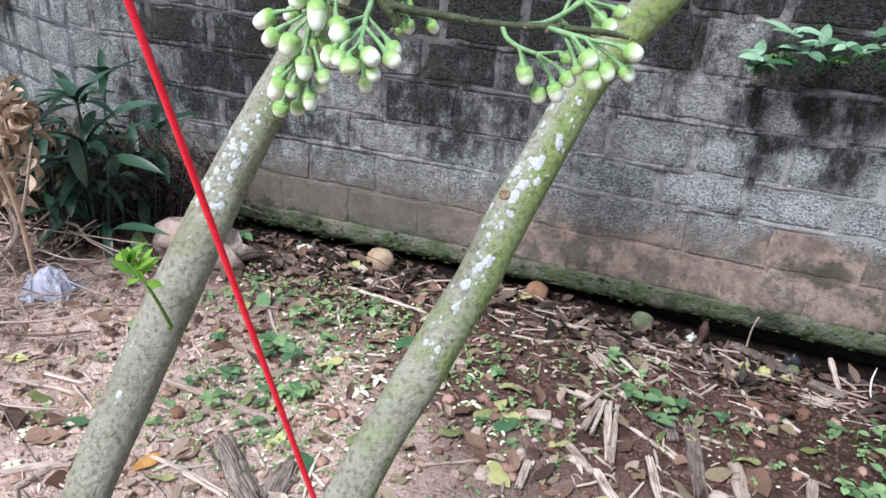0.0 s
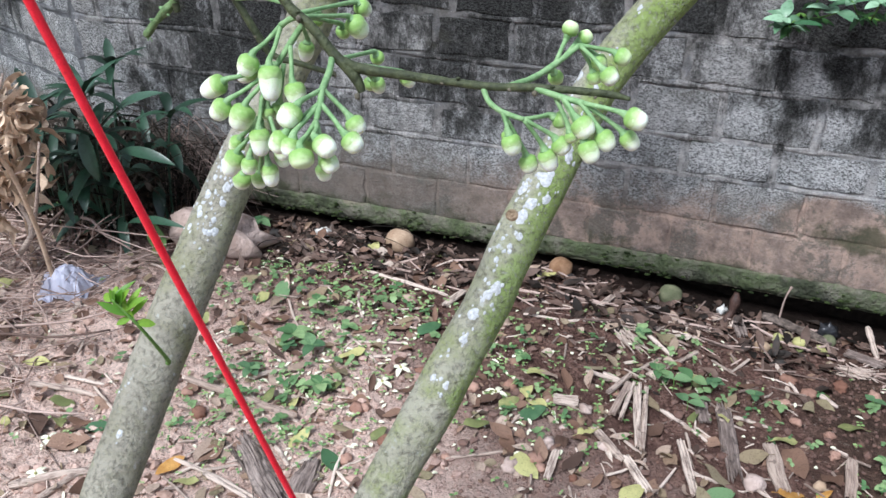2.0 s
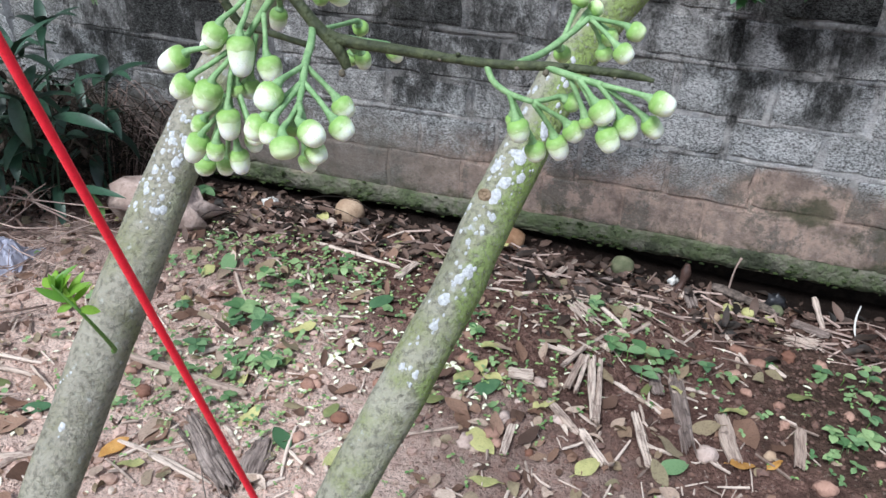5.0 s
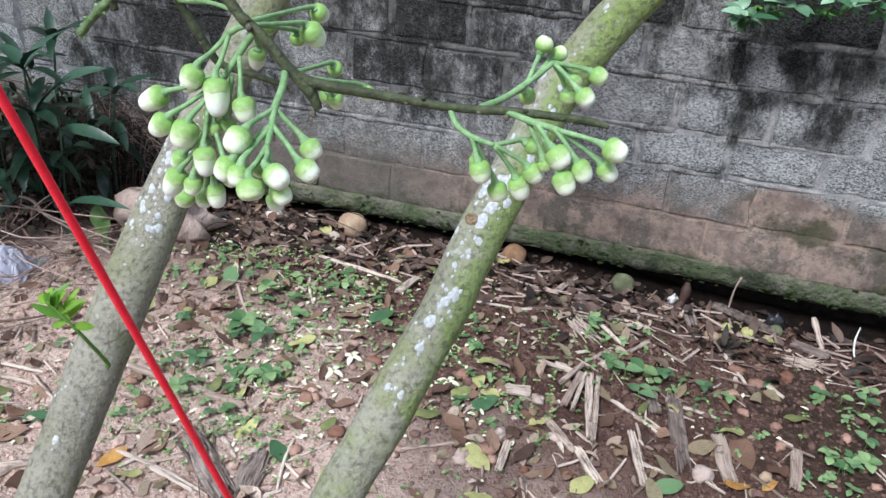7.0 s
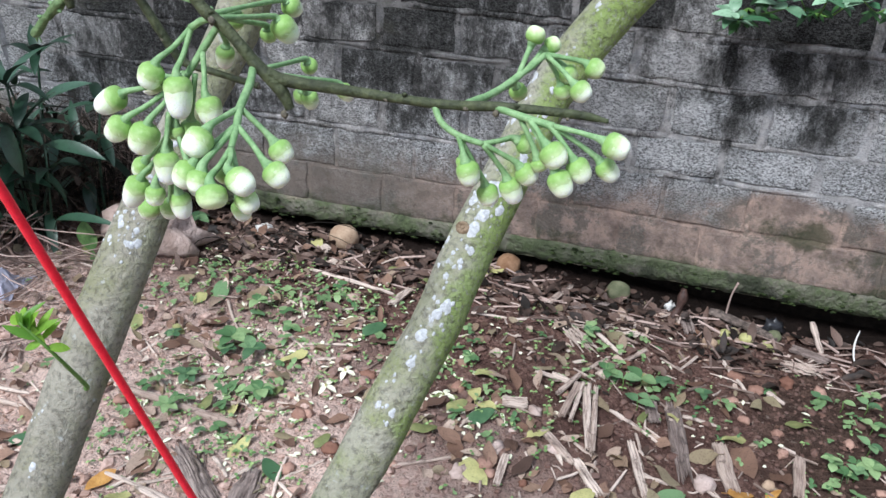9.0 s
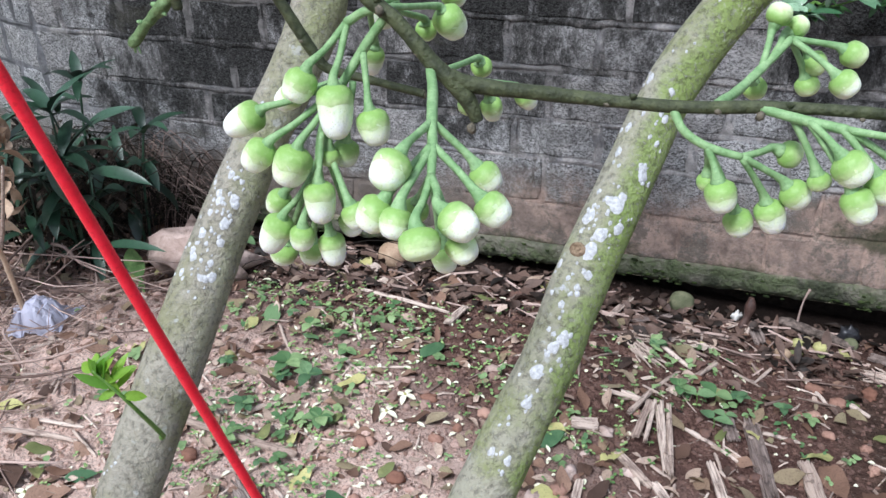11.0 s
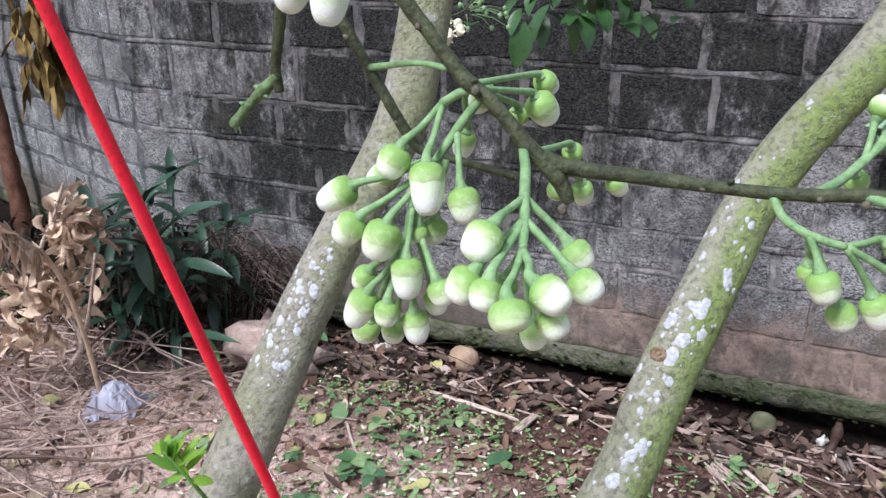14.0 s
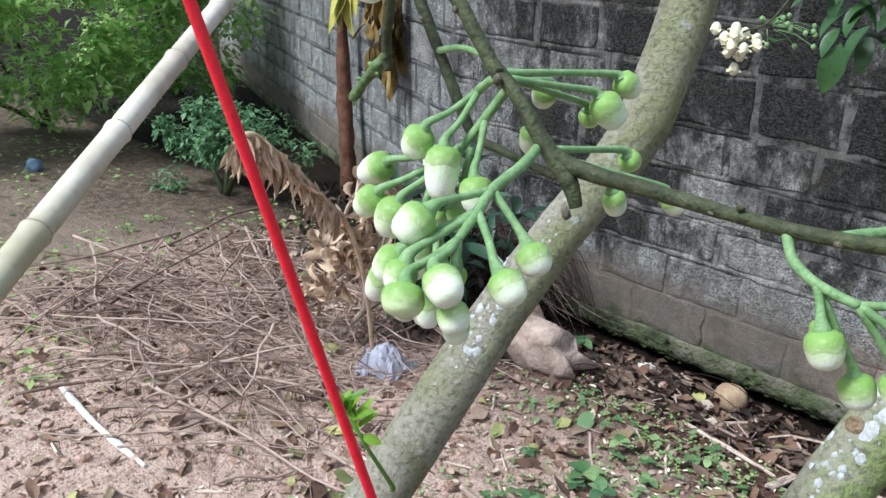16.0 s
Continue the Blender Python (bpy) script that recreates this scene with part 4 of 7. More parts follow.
# bud and calyx shapes, tip down the -z axis, one unit wide
def bud_shapes(kind, white, seed, hem=0.0):
    """white: how far the petals push out of the calyx, in radii."""
    r = random.Random(seed)
    body, cup = Shape(), Shape()
    n, rings = 20, 9
    for i in range(rings + 1):
        t = i / rings
        a = t * math.pi / 2
        for k in range(n):
            b = 2 * math.pi * k / n
            rr = 0.99 * math.cos(a) ** 0.62 * (1 + 0.018 * math.cos(5 * b) + (0.02 * math.sin(math.pi * t)))
            body.v.append((rr * math.cos(b), rr * math.sin(b), 0.15 - (white + 0.15) * math.sin(a) ** 1.1))
    for i in range(rings):
        for k in range(n):
            a, b = i * n + k, i * n + (k + 1) % n
            body.f.append((a, a + n, b + n, b))
            body.mi.append(0)
    prof = [(0.2, 1.0), (0.36, 0.93), (0.68, 0.82), (0.93, 0.58), (1.02, 0.26), (1.02, 0.0), (0.975, -0.13)]
    ph = r.random() * 6
    for i, (rr, z) in enumerate(prof):
        for k in range(n):
            b = 2 * math.pi * k / n
            edge = max(0.0, (i - 3) / 3)
            zz = z - hem * edge * edge + edge * (0.06 * math.cos(5 * b + ph) + 0.03 * math.cos(3 * b + ph * 2) + 0.015 * r.uniform(-1, 1))
            q = rr * (1 + 0.03 * math.cos(5 * b + ph) * (i > 1))
            if i > 3:
                sink = min(1.0, max(0.0, (0.15 - zz) / (white + 0.15))) ** (1 / 1.1)
                skin = 0.99 * math.cos(math.asin(sink)) ** 0.62
                q = min(q, skin + (0.035, 0.025, -0.02)[i - 4])
            cup.v.append((q * math.cos(b), q * math.sin(b), zz))
    for i in range(len(prof) - 1):
        for k in range(n):
            a, b = i * n + k, i * n + (k + 1) % n
            cup.f.append((a, a + n, b + n, b))
            cup.mi.append(0)
    return body.mesh("bud", M_BUD[kind]), cup.mesh("calyx", M_CALYX)


KINDS = {"w": [bud_shapes("w", v, k) for k, v in enumerate((1.95, 1.75, 1.6))], "m": [bud_shapes("m", v, k + 5, 0.16) for k, v in enumerate((1.1, 1.25, 0.98))], "g": [bud_shapes("g", v, k + 9, 0.2) for k, v in enumerate((0.62, 0.8, 0.7))]}
rb = random.Random(4)


def bud(at, kind, hub, r=0.0066, bow=(0, 0, -0.001), thick=0.0013):
    """A bud whose middle is at a point, nodding on a bent stalk from its hub."""
    at, hub = Vector(at), Vector(hub)
    way = at - hub
    far = way.length
    axis = Vector((way.x, way.y * 0.3, way.z)).normalized()
    axis = (axis + Vector((0, 0, -0.2))).normalized()
    shift = {"w": 0.38, "m": 0.08, "g": -0.12}[kind]
    me, cup = KINDS[kind][rb.randrange(3)]
    r *= 0.95
    top = at - axis * (shift * r)
    ob = part("bud", me, None, branch)
    q = (-axis).to_track_quat("Z", "Y") @ Euler((0, 0, rb.uniform(0, 6.3))).to_quaternion()
    k = r * rb.uniform(0.97, 1.04)
    ob.matrix_basis = Matrix.LocRotScale(top, q, (k, k * rb.uniform(0.96, 1.04), k * rb.uniform(0.95, 1.05)))
    part("calyx", cup, None, ob)
    end = top - axis * (0.95 * k)
    s = Shape()
    mid = hub.lerp(end - axis * (0.03 * far), 0.55) + Vector(bow) * 0.6
    rows = curve([(*hub, thick * 1.15), (*mid, thick), (*(end - axis * 0.003), thick * 1.3), (*(end + axis * 0.001), thick * 2.3)], 4)
    tube(s, [tuple(p) for p in rows], 8)
    part("pedicel", s, M_PEDICEL, branch)


H1, H1B = (-0.1175, 0.672, 1.452), (-0.1235, 0.655, 1.414)
twig([(-0.1, 0.668, 1.459, 0.0016), (-0.108, 0.669, 1.4575, 0.0018), (-0.1175, 0.672, 1.452, 0.0019)], M_PEDICEL, "peduncle")
twig([(-0.1, 0.67, 1.457, 0.0018), (-0.11, 0.668, 1.443, 0.002), (-0.12, 0.66, 1.425, 0.0019), (-0.1235, 0.655, 1.414, 0.0018), (-0.126, 0.653, 1.398, 0.0015)], M_PEDICEL, "peduncle")
for at, kind, hub, r in (
    ((-0.154, 0.651, 1.417), "w", (-0.122, 0.662, 1.43), 0.0064), ((-0.129, 0.651, 1.433), "m", H1, 0.0062), ((-0.115, 0.651, 1.425), "w", H1, 0.0072), ((-0.102, 0.656, 1.418), "m", (-0.11, 0.668, 1.443), 0.0062),
    ((-0.142, 0.638, 1.409), "m", (-0.12, 0.658, 1.428), 0.0063), ((-0.129, 0.639, 1.406), "m", (-0.117, 0.662, 1.432), 0.0074), ((-0.12, 0.652, 1.405), "g", (-0.118, 0.66, 1.43), 0.0046), ((-0.1165, 0.66, 1.4035), "m", (-0.113, 0.664, 1.432), 0.0058),
):
    bud(at, kind, hub, r)
for at, kind, hub, r in (
    ((-0.1195, 0.641, 1.391), "w", (-0.121, 0.65, 1.416), 0.0064), ((-0.142, 0.643, 1.373), "w", (-0.127, 0.652, 1.397), 0.0067), ((-0.129, 0.641, 1.374), "m", (-0.126, 0.653, 1.399), 0.0052), ((-0.12, 0.649, 1.366), "w", (-0.125, 0.653, 1.398), 0.0058),
    ((-0.149, 0.66, 1.378), "m", (-0.128, 0.655, 1.4), 0.0056), ((-0.153, 0.666, 1.35), "m", (-0.128, 0.655, 1.4), 0.0064), ((-0.138, 0.664, 1.354), "m", (-0.126, 0.655, 1.398), 0.0058), ((-0.106, 0.643, 1.386), "m", H1B, 0.0056),
    ((-0.151, 0.682, 1.416), "w", (-0.122, 0.668, 1.43), 0.0056), ((-0.114, 0.655, 1.376), "m", (-0.122, 0.655, 1.405), 0.005),
):
    bud(at, kind, hub, r)
# the cluster on the next stalk
twig([(-0.0835, 0.669, 1.438, 0.0022), (-0.077, 0.652, 1.435, 0.0021), (-0.07, 0.63, 1.4325, 0.002), (-0.0665, 0.62, 1.4285, 0.0019), (-0.063, 0.608, 1.423, 0.0015)], M_PEDICEL, "peduncle")
K1, K2, K3 = (-0.07, 0.63, 1.4325), (-0.0665, 0.62, 1.4285), (-0.063, 0.608, 1.423)
for at, kind, hub, r in (
    ((-0.0735, 0.6, 1.4275), "m", K1, 0.0062), ((-0.051, 0.63, 1.414), "m", K1, 0.0058), ((-0.043, 0.609, 1.4135), "m", K2, 0.006), ((-0.048, 0.588, 1.419), "m", K3, 0.0058), ((-0.058, 0.582, 1.413), "g", K3, 0.0067),
    ((-0.048, 0.592, 1.408), "m", K3, 0.005), ((-0.077, 0.594, 1.4145), "m", K2, 0.006), ((-0.0685, 0.59, 1.4145), "m", K2, 0.0054), ((-0.057, 0.602, 1.398), "m", K3, 0.0045), ((-0.071, 0.614, 1.407), "g", K3, 0.005),
):
    bud(at, kind, hub, r, (0, 0, 0.001))
# buds on short stalks along the twig
for at, kind, hub, r in (
    ((-0.096, 0.738, 1.449), "m", (-0.1045, 0.669, 1.4605), 0.0058), ((-0.092, 0.72, 1.442), "m", (-0.1025, 0.669, 1.459), 0.0068), ((-0.105, 0.726, 1.436), "g", (-0.1035, 0.669, 1.4595), 0.005), ((-0.116, 0.709, 1.446), "w", (-0.1, 0.669, 1.4585), 0.0054),
    ((-0.126, 0.714, 1.4245), "w", (-0.114, 0.685, 1.4585), 0.0053), ((-0.084, 0.719, 1.4065), "g", (-0.0705, 0.67, 1.4325), 0.0047), ((-0.066, 0.692, 1.416), "m", (-0.069, 0.67, 1.4325), 0.0047), ((-0.077, 0.716, 1.425), "g", (-0.0785, 0.668, 1.4375), 0.0048), ((-0.058, 0.719, 1.412), "m", (-0.076, 0.668, 1.4355), 0.0048),
    ((-0.172, 0.658, 1.494), "w", (-0.155, 0.668, 1.525), 0.0078), ((-0.15, 0.647, 1.493), "w", (-0.145, 0.66, 1.525), 0.0078),
):
    bud(at, kind, hub, r, (0, 0, 0.001))
# the drooping and the upright cluster further along
twig([(0.004, 0.679, 1.428, 0.0018), (0.009, 0.675, 1.421, 0.0018), (0.018, 0.673, 1.4165, 0.0018), (0.03, 0.674, 1.4135, 0.0015)], M_PEDICEL, "peduncle")
twig([(0.034, 0.681, 1.4295, 0.002), (0.048, 0.678, 1.4275, 0.002), (0.062, 0.675, 1.4265, 0.0018)], M_PEDICEL, "peduncle")
P1, P2, P3 = (0.018, 0.673, 1.4165), (0.03, 0.674, 1.4135), (0.05, 0.677, 1.4275)
for at, kind, hub, r in (
    ((0.025, 0.669, 1.4), "m", P1, 0.0066), ((0.033, 0.679, 1.385), "m", P1, 0.0062), ((0.044, 0.681, 1.388), "w", P2, 0.0066), ((0.051, 0.681, 1.398), "m", P2, 0.0064), ((0.047, 0.69, 1.41), "g", P2, 0.0062),
    ((0.065, 0.666, 1.416), "m", P3, 0.0074), ((0.069, 0.665, 1.404), "m", P3, 0.0066), ((0.076, 0.671, 1.409), "m", (0.06, 0.675, 1.427), 0.0062), ((0.091, 0.67, 1.423), "m", (0.062, 0.675, 1.4265), 0.0066), ((0.088, 0.678, 1.408), "m", (0.062, 0.675, 1.4265), 0.0058),
    ((0.057, 0.677, 1.406), "g", (0.045, 0.68, 1.427), 0.005), ((0.02, 0.68, 1.4), "g", P1, 0.0052),
):
    bud(at, kind, hub, r * 0.88, (0, 0, 0.001))
twig([(0.018, 0.68, 1.4285, 0.0022), (0.027, 0.708, 1.4275, 0.002), (0.037, 0.73, 1.433, 0.002), (0.044, 0.742, 1.4385, 0.0017)], M_PEDICEL, "peduncle")
Q1, Q2 = (0.037, 0.73, 1.433), (0.044, 0.742, 1.4385)
for at, kind, hub, r in (
    ((0.038, 0.741, 1.448), "g", (0.034, 0.725, 1.431), 0.006), ((0.069, 0.749, 1.432), "g", Q2, 0.0064), ((0.066, 0.73, 1.425), "m", Q2, 0.0066), ((0.033, 0.733, 1.42), "g", (0.03, 0.715, 1.428), 0.0056), ((0.046, 0.748, 1.442), "g", Q1, 0.0055), ((0.055, 0.75, 1.427), "g", Q2, 0.0064), ((0.054, 0.748, 1.418), "g", Q2, 0.006),
):
    bud(at, kind, hub, r * 0.88, (0, 0, 0.001))

# ---- red cord ----
def build_cord():
    s = Shape()
    a, b = Vector((-0.354, 0.486, 2.1)), Vector((-0.0897, 0.994, 0.02))
    rows = [(*(a.lerp(b, t / 60)), 0.0032) for t in range(61)]
    tube(s, rows, 14, 0.05, freq=60)
    return tagged(part("red_cord", s, M_CORD), "taut bright red plastic cord", "cord")


build_cord()


# ---- bamboo pole ----
def build_bamboo():
    s = Shape()
    a, d = Vector((-1.156, 0.798, 1.048)), Vector((-0.503, 0.546, 0.185))
    rows = []
    k = -5.55
    while k < 3.3:
        for off, rr in ((0, 0.0245), (0.012, 0.026), (0.024, 0.0235), (0.03, 0.022), (0.05, 0.023), (0.4, 0.023)):
            rows.append((*(a + d * (k + off)), rr))
        k += 0.43
    tube(s, rows, 20)
    pole = thing("bamboo_pole", "long bleached bamboo pole leaning across the garden", "pole")
    part("culm", s, M_BAMBOO, pole)
    k = -5.55
    while k < 3.3:
        s = Shape()
        tube(s, [(*(a + d * (k + off)), rr) for off, rr in ((0.009, 0.0252), (0.0125, 0.0265), (0.016, 0.0252))], 20)
        part("node_ring", s, M_NODE, pole, "brown node ring")
        k += 0.43


build_bamboo()

# ---- stones, rock and scraps at the wall's foot ----
def stone(name, label, category, x, y, size, mat, seed, rough=0.2, sink=0.25, turn=0.0, cut=0.0, freq=1.6):
    s = Shape()
    z = gz(x, y) + size[2] * (1 - sink * 2)
    lump(s, (0, 0, 0), size, rough, True, seed, freq, 0, turn, cut)
    ob = part(name, s, mat)
    ob.location = (x, y, z)
    return tagged(ob, label, category)


stone("rock", "pale pinkish broken rock behind the stem", "rock", -1.625, 2.58, (0.165, 0.1, 0.12), M_ROCK, 3.0, 0.85, 0.18, 0.15, 0.8, 2.6)
stone("round_stone", "round tan stone at the foot of the wall", "stone", -1.03, 2.93, (0.06, 0.055, 0.052), M_STONE, 7.0, 0.12, 0.2)
stone("round_stone", "round orange-brown stone at the foot of the wall", "stone", -0.39, 2.95, (0.046, 0.042, 0.043), M_STONE_ORANGE, 9.0, 0.12, 0.2)
stone("mossy_stone", "round green-grey stone in the litter", "stone", 0.014, 2.95, (0.042, 0.03, 0.042), M_STONE_GREEN, 4.0, 0.15, 0.2)
stone("pebble", "small pinkish stone among wood splinters", "stone", 0.34, 2.04, (0.029, 0.026, 0.022), M_ROCK, 5.0, 0.3)
for k, (x, y, r) in enumerate([(0.48, 2.53, 0.02), (-0.35, 2.15, 0.019), (0.44, 2.34, 0.014), (-0.88, 1.81, 0.013), (-0.72, 1.89, 0.02), (-0.59, 1.8, 0.02), (-0.06, 2.24, 0.013), (-0.42, 1.8, 0.012), (0.09, 2.48, 0.014), (-1.12, 1.72, 0.02), (-1.2, 1.78, 0.014), (-0.66, 1.7, 0.016), (-0.78, 1.96, 0.012), (-0.5, 2.02, 0.012)]):
    stone("pebble", "small reddish-brown clod of stone on soil", "stone", x, y, (r * 1.2, r, r * 0.75), M_CLAY, 20.0 + k, 0.45, 0.25, k * 1.3)
gp = random.Random(57)
for k in range(26):
    x, y = (gp.uniform(-0.75, 0.2), gp.uniform(1.7, 2.3)) if k < 14 else (gp.uniform(0.35, 0.85), gp.uniform(2.15, 2.65))
    r = gp.uniform(0.009, 0.02)
    stone("pebble", "small rough pinkish clod on soil" if k < 14 else "small rough red-brown clod on soil", "stone", x, y, (r * gp.uniform(1, 1.5), r, r * 0.75), M_ROCK if k < 7 else M_CLAY, 60.0 + k, 0.6, 0.3, gp.uniform(0, 3), 0.0, 2.2)
stone("pebble", "rough pinkish clod beside leaves", "stone", 0.63, 2.02, (0.03, 0.022, 0.018), M_CLAY, 6.0, 0.4)
stone("pebble", "small orange-brown stone on soil", "stone", 0.5, 2.1, (0.016, 0.014, 0.014), M_STONE, 8.0, 0.3)
stone("fallen_fruit", "small yellow-green fallen pomelo fruitlet", "fruit", 0.46, 2.86, (0.024, 0.022, 0.02), M_LEAF_YEL, 1.0, 0.1)
stone("fallen_fruit", "small yellow-green fallen pomelo fruitlet", "fruit", 0.39, 2.86, (0.02, 0.018, 0.018), M_LEAF_YEL, 2.0, 0.1)
stone("fallen_fruit", "brown rotting fallen fruitlet", "fruit", 0.34, 2.77, (0.026, 0.024, 0.02), M_STONE, 3.0, 0.15)
stone("fallen_fruit", "dull green fallen fruitlet", "fruit", 0.55, 2.9, (0.026, 0.024, 0.022), M_STONE_GREEN, 3.5, 0.12)
stone("white_scrap", "crumpled white scrap in the litter", "litter", -1.35, 2.9, (0.03, 0.02, 0.02), M_WHITE, 2.0, 0.8, 0.2, 0.4, 0.0, 3.0)
stone("white_scrap", "white scrap lying on soil", "litter", -1.52, 1.32, (0.045, 0.014, 0.01), M_WHITE, 5.0, 0.5, 0.2, 0.5, 0.0, 3.0)
stone("blue_scrap", "blue plastic scrap on far soil", "litter", -5.04, 2.04, (0.04, 0.045, 0.05), M_BLUE, 5.0, 0.5, 0.2)


def build_bag():
    """A crumpled film bag: a pinched, folded sheet."""
    s = Shape()
    n = 26
    for i in range(n + 1):
        for k in range(n + 1):
            u, v = i / n - 0.5, k / n - 0.5
            q = Vector((u * 5, v * 5, 1.3))
            dome = max(0.0, 1 - 3.6 * (u * u + v * v))
            h = 0.055 * dome + 0.13 * dome * abs(noise.noise(q * 0.55)) + 0.03 * abs(noise.noise(q * 1.3)) + 0.01 * abs(noise.noise(q * 3.1))
            s.v.append((u * 0.19 + 0.035 * noise.noise(q * 0.6), v * 0.17 + 0.035 * noise.noise(q * 0.6 + Vector((9, 0, 0))), h))
    for i in range(n):
        for k in range(n):
            a = i * (n + 1) + k
            s.f.append((a, a + n + 1, a + n + 2, a + 1))
            s.mi.append(0)
    ob = part("plastic_bag", s, M_BAG, smooth=False)
    ob.modifiers.new("thick", "SOLIDIFY").thickness = 0.0015
    ob.location = (-1.9, 2.1, gz(-1.9, 2.1) - 0.004)
    ob.rotation_euler = (0, 0, 0.4)
    return tagged(ob, "crumpled clear plastic bag lying on soil", "bag")


build_bag()


# ---- sticks and bark ----
def stick(name, x0, y0, x1, y1, r, mat, label, category, seed, lift=0.0, flat=1.0):
    g = random.Random(seed)
    s = Shape()
    a, b = Vector((x0, y0, gz(x0, y0) + r * 0.6 + lift)), Vector((x1, y1, gz(x1, y1) + r * 0.6))
    side = (b - a).cross(Vector((0, 0, 1))).normalized()
    bow = g.uniform(-0.04, 0.04) * (b - a).length
    rows = []
    for k in range(9):
        t = k / 8
        p = a.lerp(b, t) + side * bow * math.sin(math.pi * t)
        p.z = max(p.z, gz(p.x, p.y) + r * 0.6)
        rows.append((*p, r * (1 - 0.25 * t) * (0.7 if k in (0, 8) else 1)))
    tube(s, rows, 8, 0.35, freq=90, lump=0.3, seed=seed)
    if flat < 1:
        c = (a + b) / 2
        s.v = [(x, y, c.z + (z - c.z) * flat) for x, y, z in s.v]
    m = Matrix.Translation(a) @ (b - a).to_track_quat("X", "Z").to_matrix().to_4x4()
    back = m.inverted()
    s.v = [tuple(back @ Vector(p)) for p in s.v]
    ob = part(name, s, mat, smooth=False)
    ob.matrix_basis = m
    return tagged(ob, label, category)


def slab(x0, y0, x1, y1, w, seed, name="bark_piece", mat=None, label="rotting grey-brown fibrous strip of bark", category="bark", lift=0.006, torn=0.34):
    """A rotting strip of bark or wood: a bowed plate with fibres and torn ends."""
    g = random.Random(seed)
    n, cols = 16, 14
    dx, dy = x1 - x0, y1 - y0
    long = math.hypot(dx, dy)
    s = Shape()
    tears = [(g.uniform(0, torn), g.uniform(0, torn)) for _ in range(cols + 1)]
    for top in (1, 0):
        for i in range(n + 1):
            for k in range(cols + 1):
                u, v = i / n, k / cols - 0.5
                lo, hi = tears[k]
                x = (lo * 0.5 + u * (1 - 0.5 * lo - 0.5 * hi) - 0.5) * long
                wide = w * (0.88 + 0.12 * math.sin(math.pi * u)) * (1 + 0.22 * noise.noise(Vector((u * 3, seed, 0))))
                z = 0.16 * w * (1 - 4 * v * v) + 0.11 * w * noise.noise(Vector((u * 1.6, v * 15, seed))) + 0.06 * w * noise.noise(Vector((u * 4, v * 34, seed)))
                s.v.append((x, v * wide + 0.1 * w * noise.noise(Vector((u * 2.5, seed, 5))), z + 0.006 if top else z - 0.002))
    m = (n + 1) * (cols + 1)
    for i in range(n):
        for k in range(cols):
            a = i * (cols + 1) + k
            s.f += [(a, a + cols + 1, a + cols + 2, a + 1), (m + a, m + a + 1, m + a + cols + 2, m + a + cols + 1)]
    rim = [i * (cols + 1) for i in range(n + 1)] + [n * (cols + 1) + k for k in range(1, cols + 1)] + [i * (cols + 1) + cols for i in range(n - 1, -1, -1)] + list(range(cols - 1, 0, -1))
    s.f += [(a, b, b + m, a + m) for a, b in zip(rim, rim[1:] + rim[:1])]
    s.mi = [0] * len(s.f)
    ob = part(name, s, mat or M_SLAB, smooth=False)
    x, y = (x0 + x1) / 2, (y0 + y1) / 2
    ob.matrix_basis = Matrix.LocRotScale((x, y, gz(x, y) + lift), Euler((g.uniform(-0.15, 0.15), -math.atan2(gz(x1, y1) - gz(x0, y0), long), math.atan2(dy, dx))), (1, 1, 1))
    return tagged(ob, label, category)


def frayed(x0, y0, x1, y1, w, seed, label, mat):
    """A rotten strip that has come apart into long slivers."""
    g = random.Random(seed)
    a, b = Vector((x0, y0, 0)), Vector((x1, y1, 0))
    c = (a + b) / 2
    pile = thing("frayed_bark", label, "bark", (c.x, c.y, gz(c.x, c.y)))
    side = (b - a).cross(Vector((0, 0, 1))).normalized()
    for k in range(int(9 + w * 200)):
        lo, hi = g.uniform(-0.12, 0.35), g.uniform(0.6, 1.15)
        off, tilt = g.uniform(-0.5, 0.5) * w, g.gauss(0, 0.16) * w
        h, r = g.uniform(0.0, 0.016), g.uniform(0.0014, 0.004)
        rows = []
        for j in range(6):
            u = lo + (hi - lo) * j / 5
            q = a.lerp(b, u) + side * (off + tilt * (2 * u - 1) * 2 + 0.006 * noise.noise(Vector((u * 4, k * 3.1, seed))))
            rows.append((q.x - c.x, q.y - c.y, gz(q.x, q.y) - gz(c.x, c.y) + r + h * (0.6 + 0.4 * math.sin(3 * u + k)), r * (1 - 0.3 * u)))
        s = Shape()
        tube(s, rows, 5, 0.5, freq=110)
        part("sliver", s, mat, pile, smooth=False)


SLATS = [(-0.03, 2.28, -0.05, 2.11, 0.02), (-0.01, 2.28, 0.04, 2.02, 0.018), (0.02, 2.3, 0.05, 2.02, 0.016), (-0.03, 2.33, -0.08, 2.2, 0.014), (-0.015, 2.29, -0.025, 2.1, 0.012), (0.0, 2.3, 0.03, 2.08, 0.011), (-0.09, 2.06, 0.01, 1.97, 0.024), (0.01, 1.99, 0.09, 1.89, 0.024), (0.14, 2.12, 0.2, 1.93, 0.022),
         (0.37, 2.2, 0.41, 2.03, 0.042), (0.58, 2.22, 0.57, 2.07, 0.03), (-0.16, 1.82, -0.16, 1.93, 0.021), (-0.68, 2.48, -0.66, 2.63, 0.025), (-0.21, 2.75, -0.15, 2.93, 0.022), (-0.22, 2.13, -0.15, 2.15, 0.038), (-1.235, 1.823, -0.856, 1.796, 0.02)]
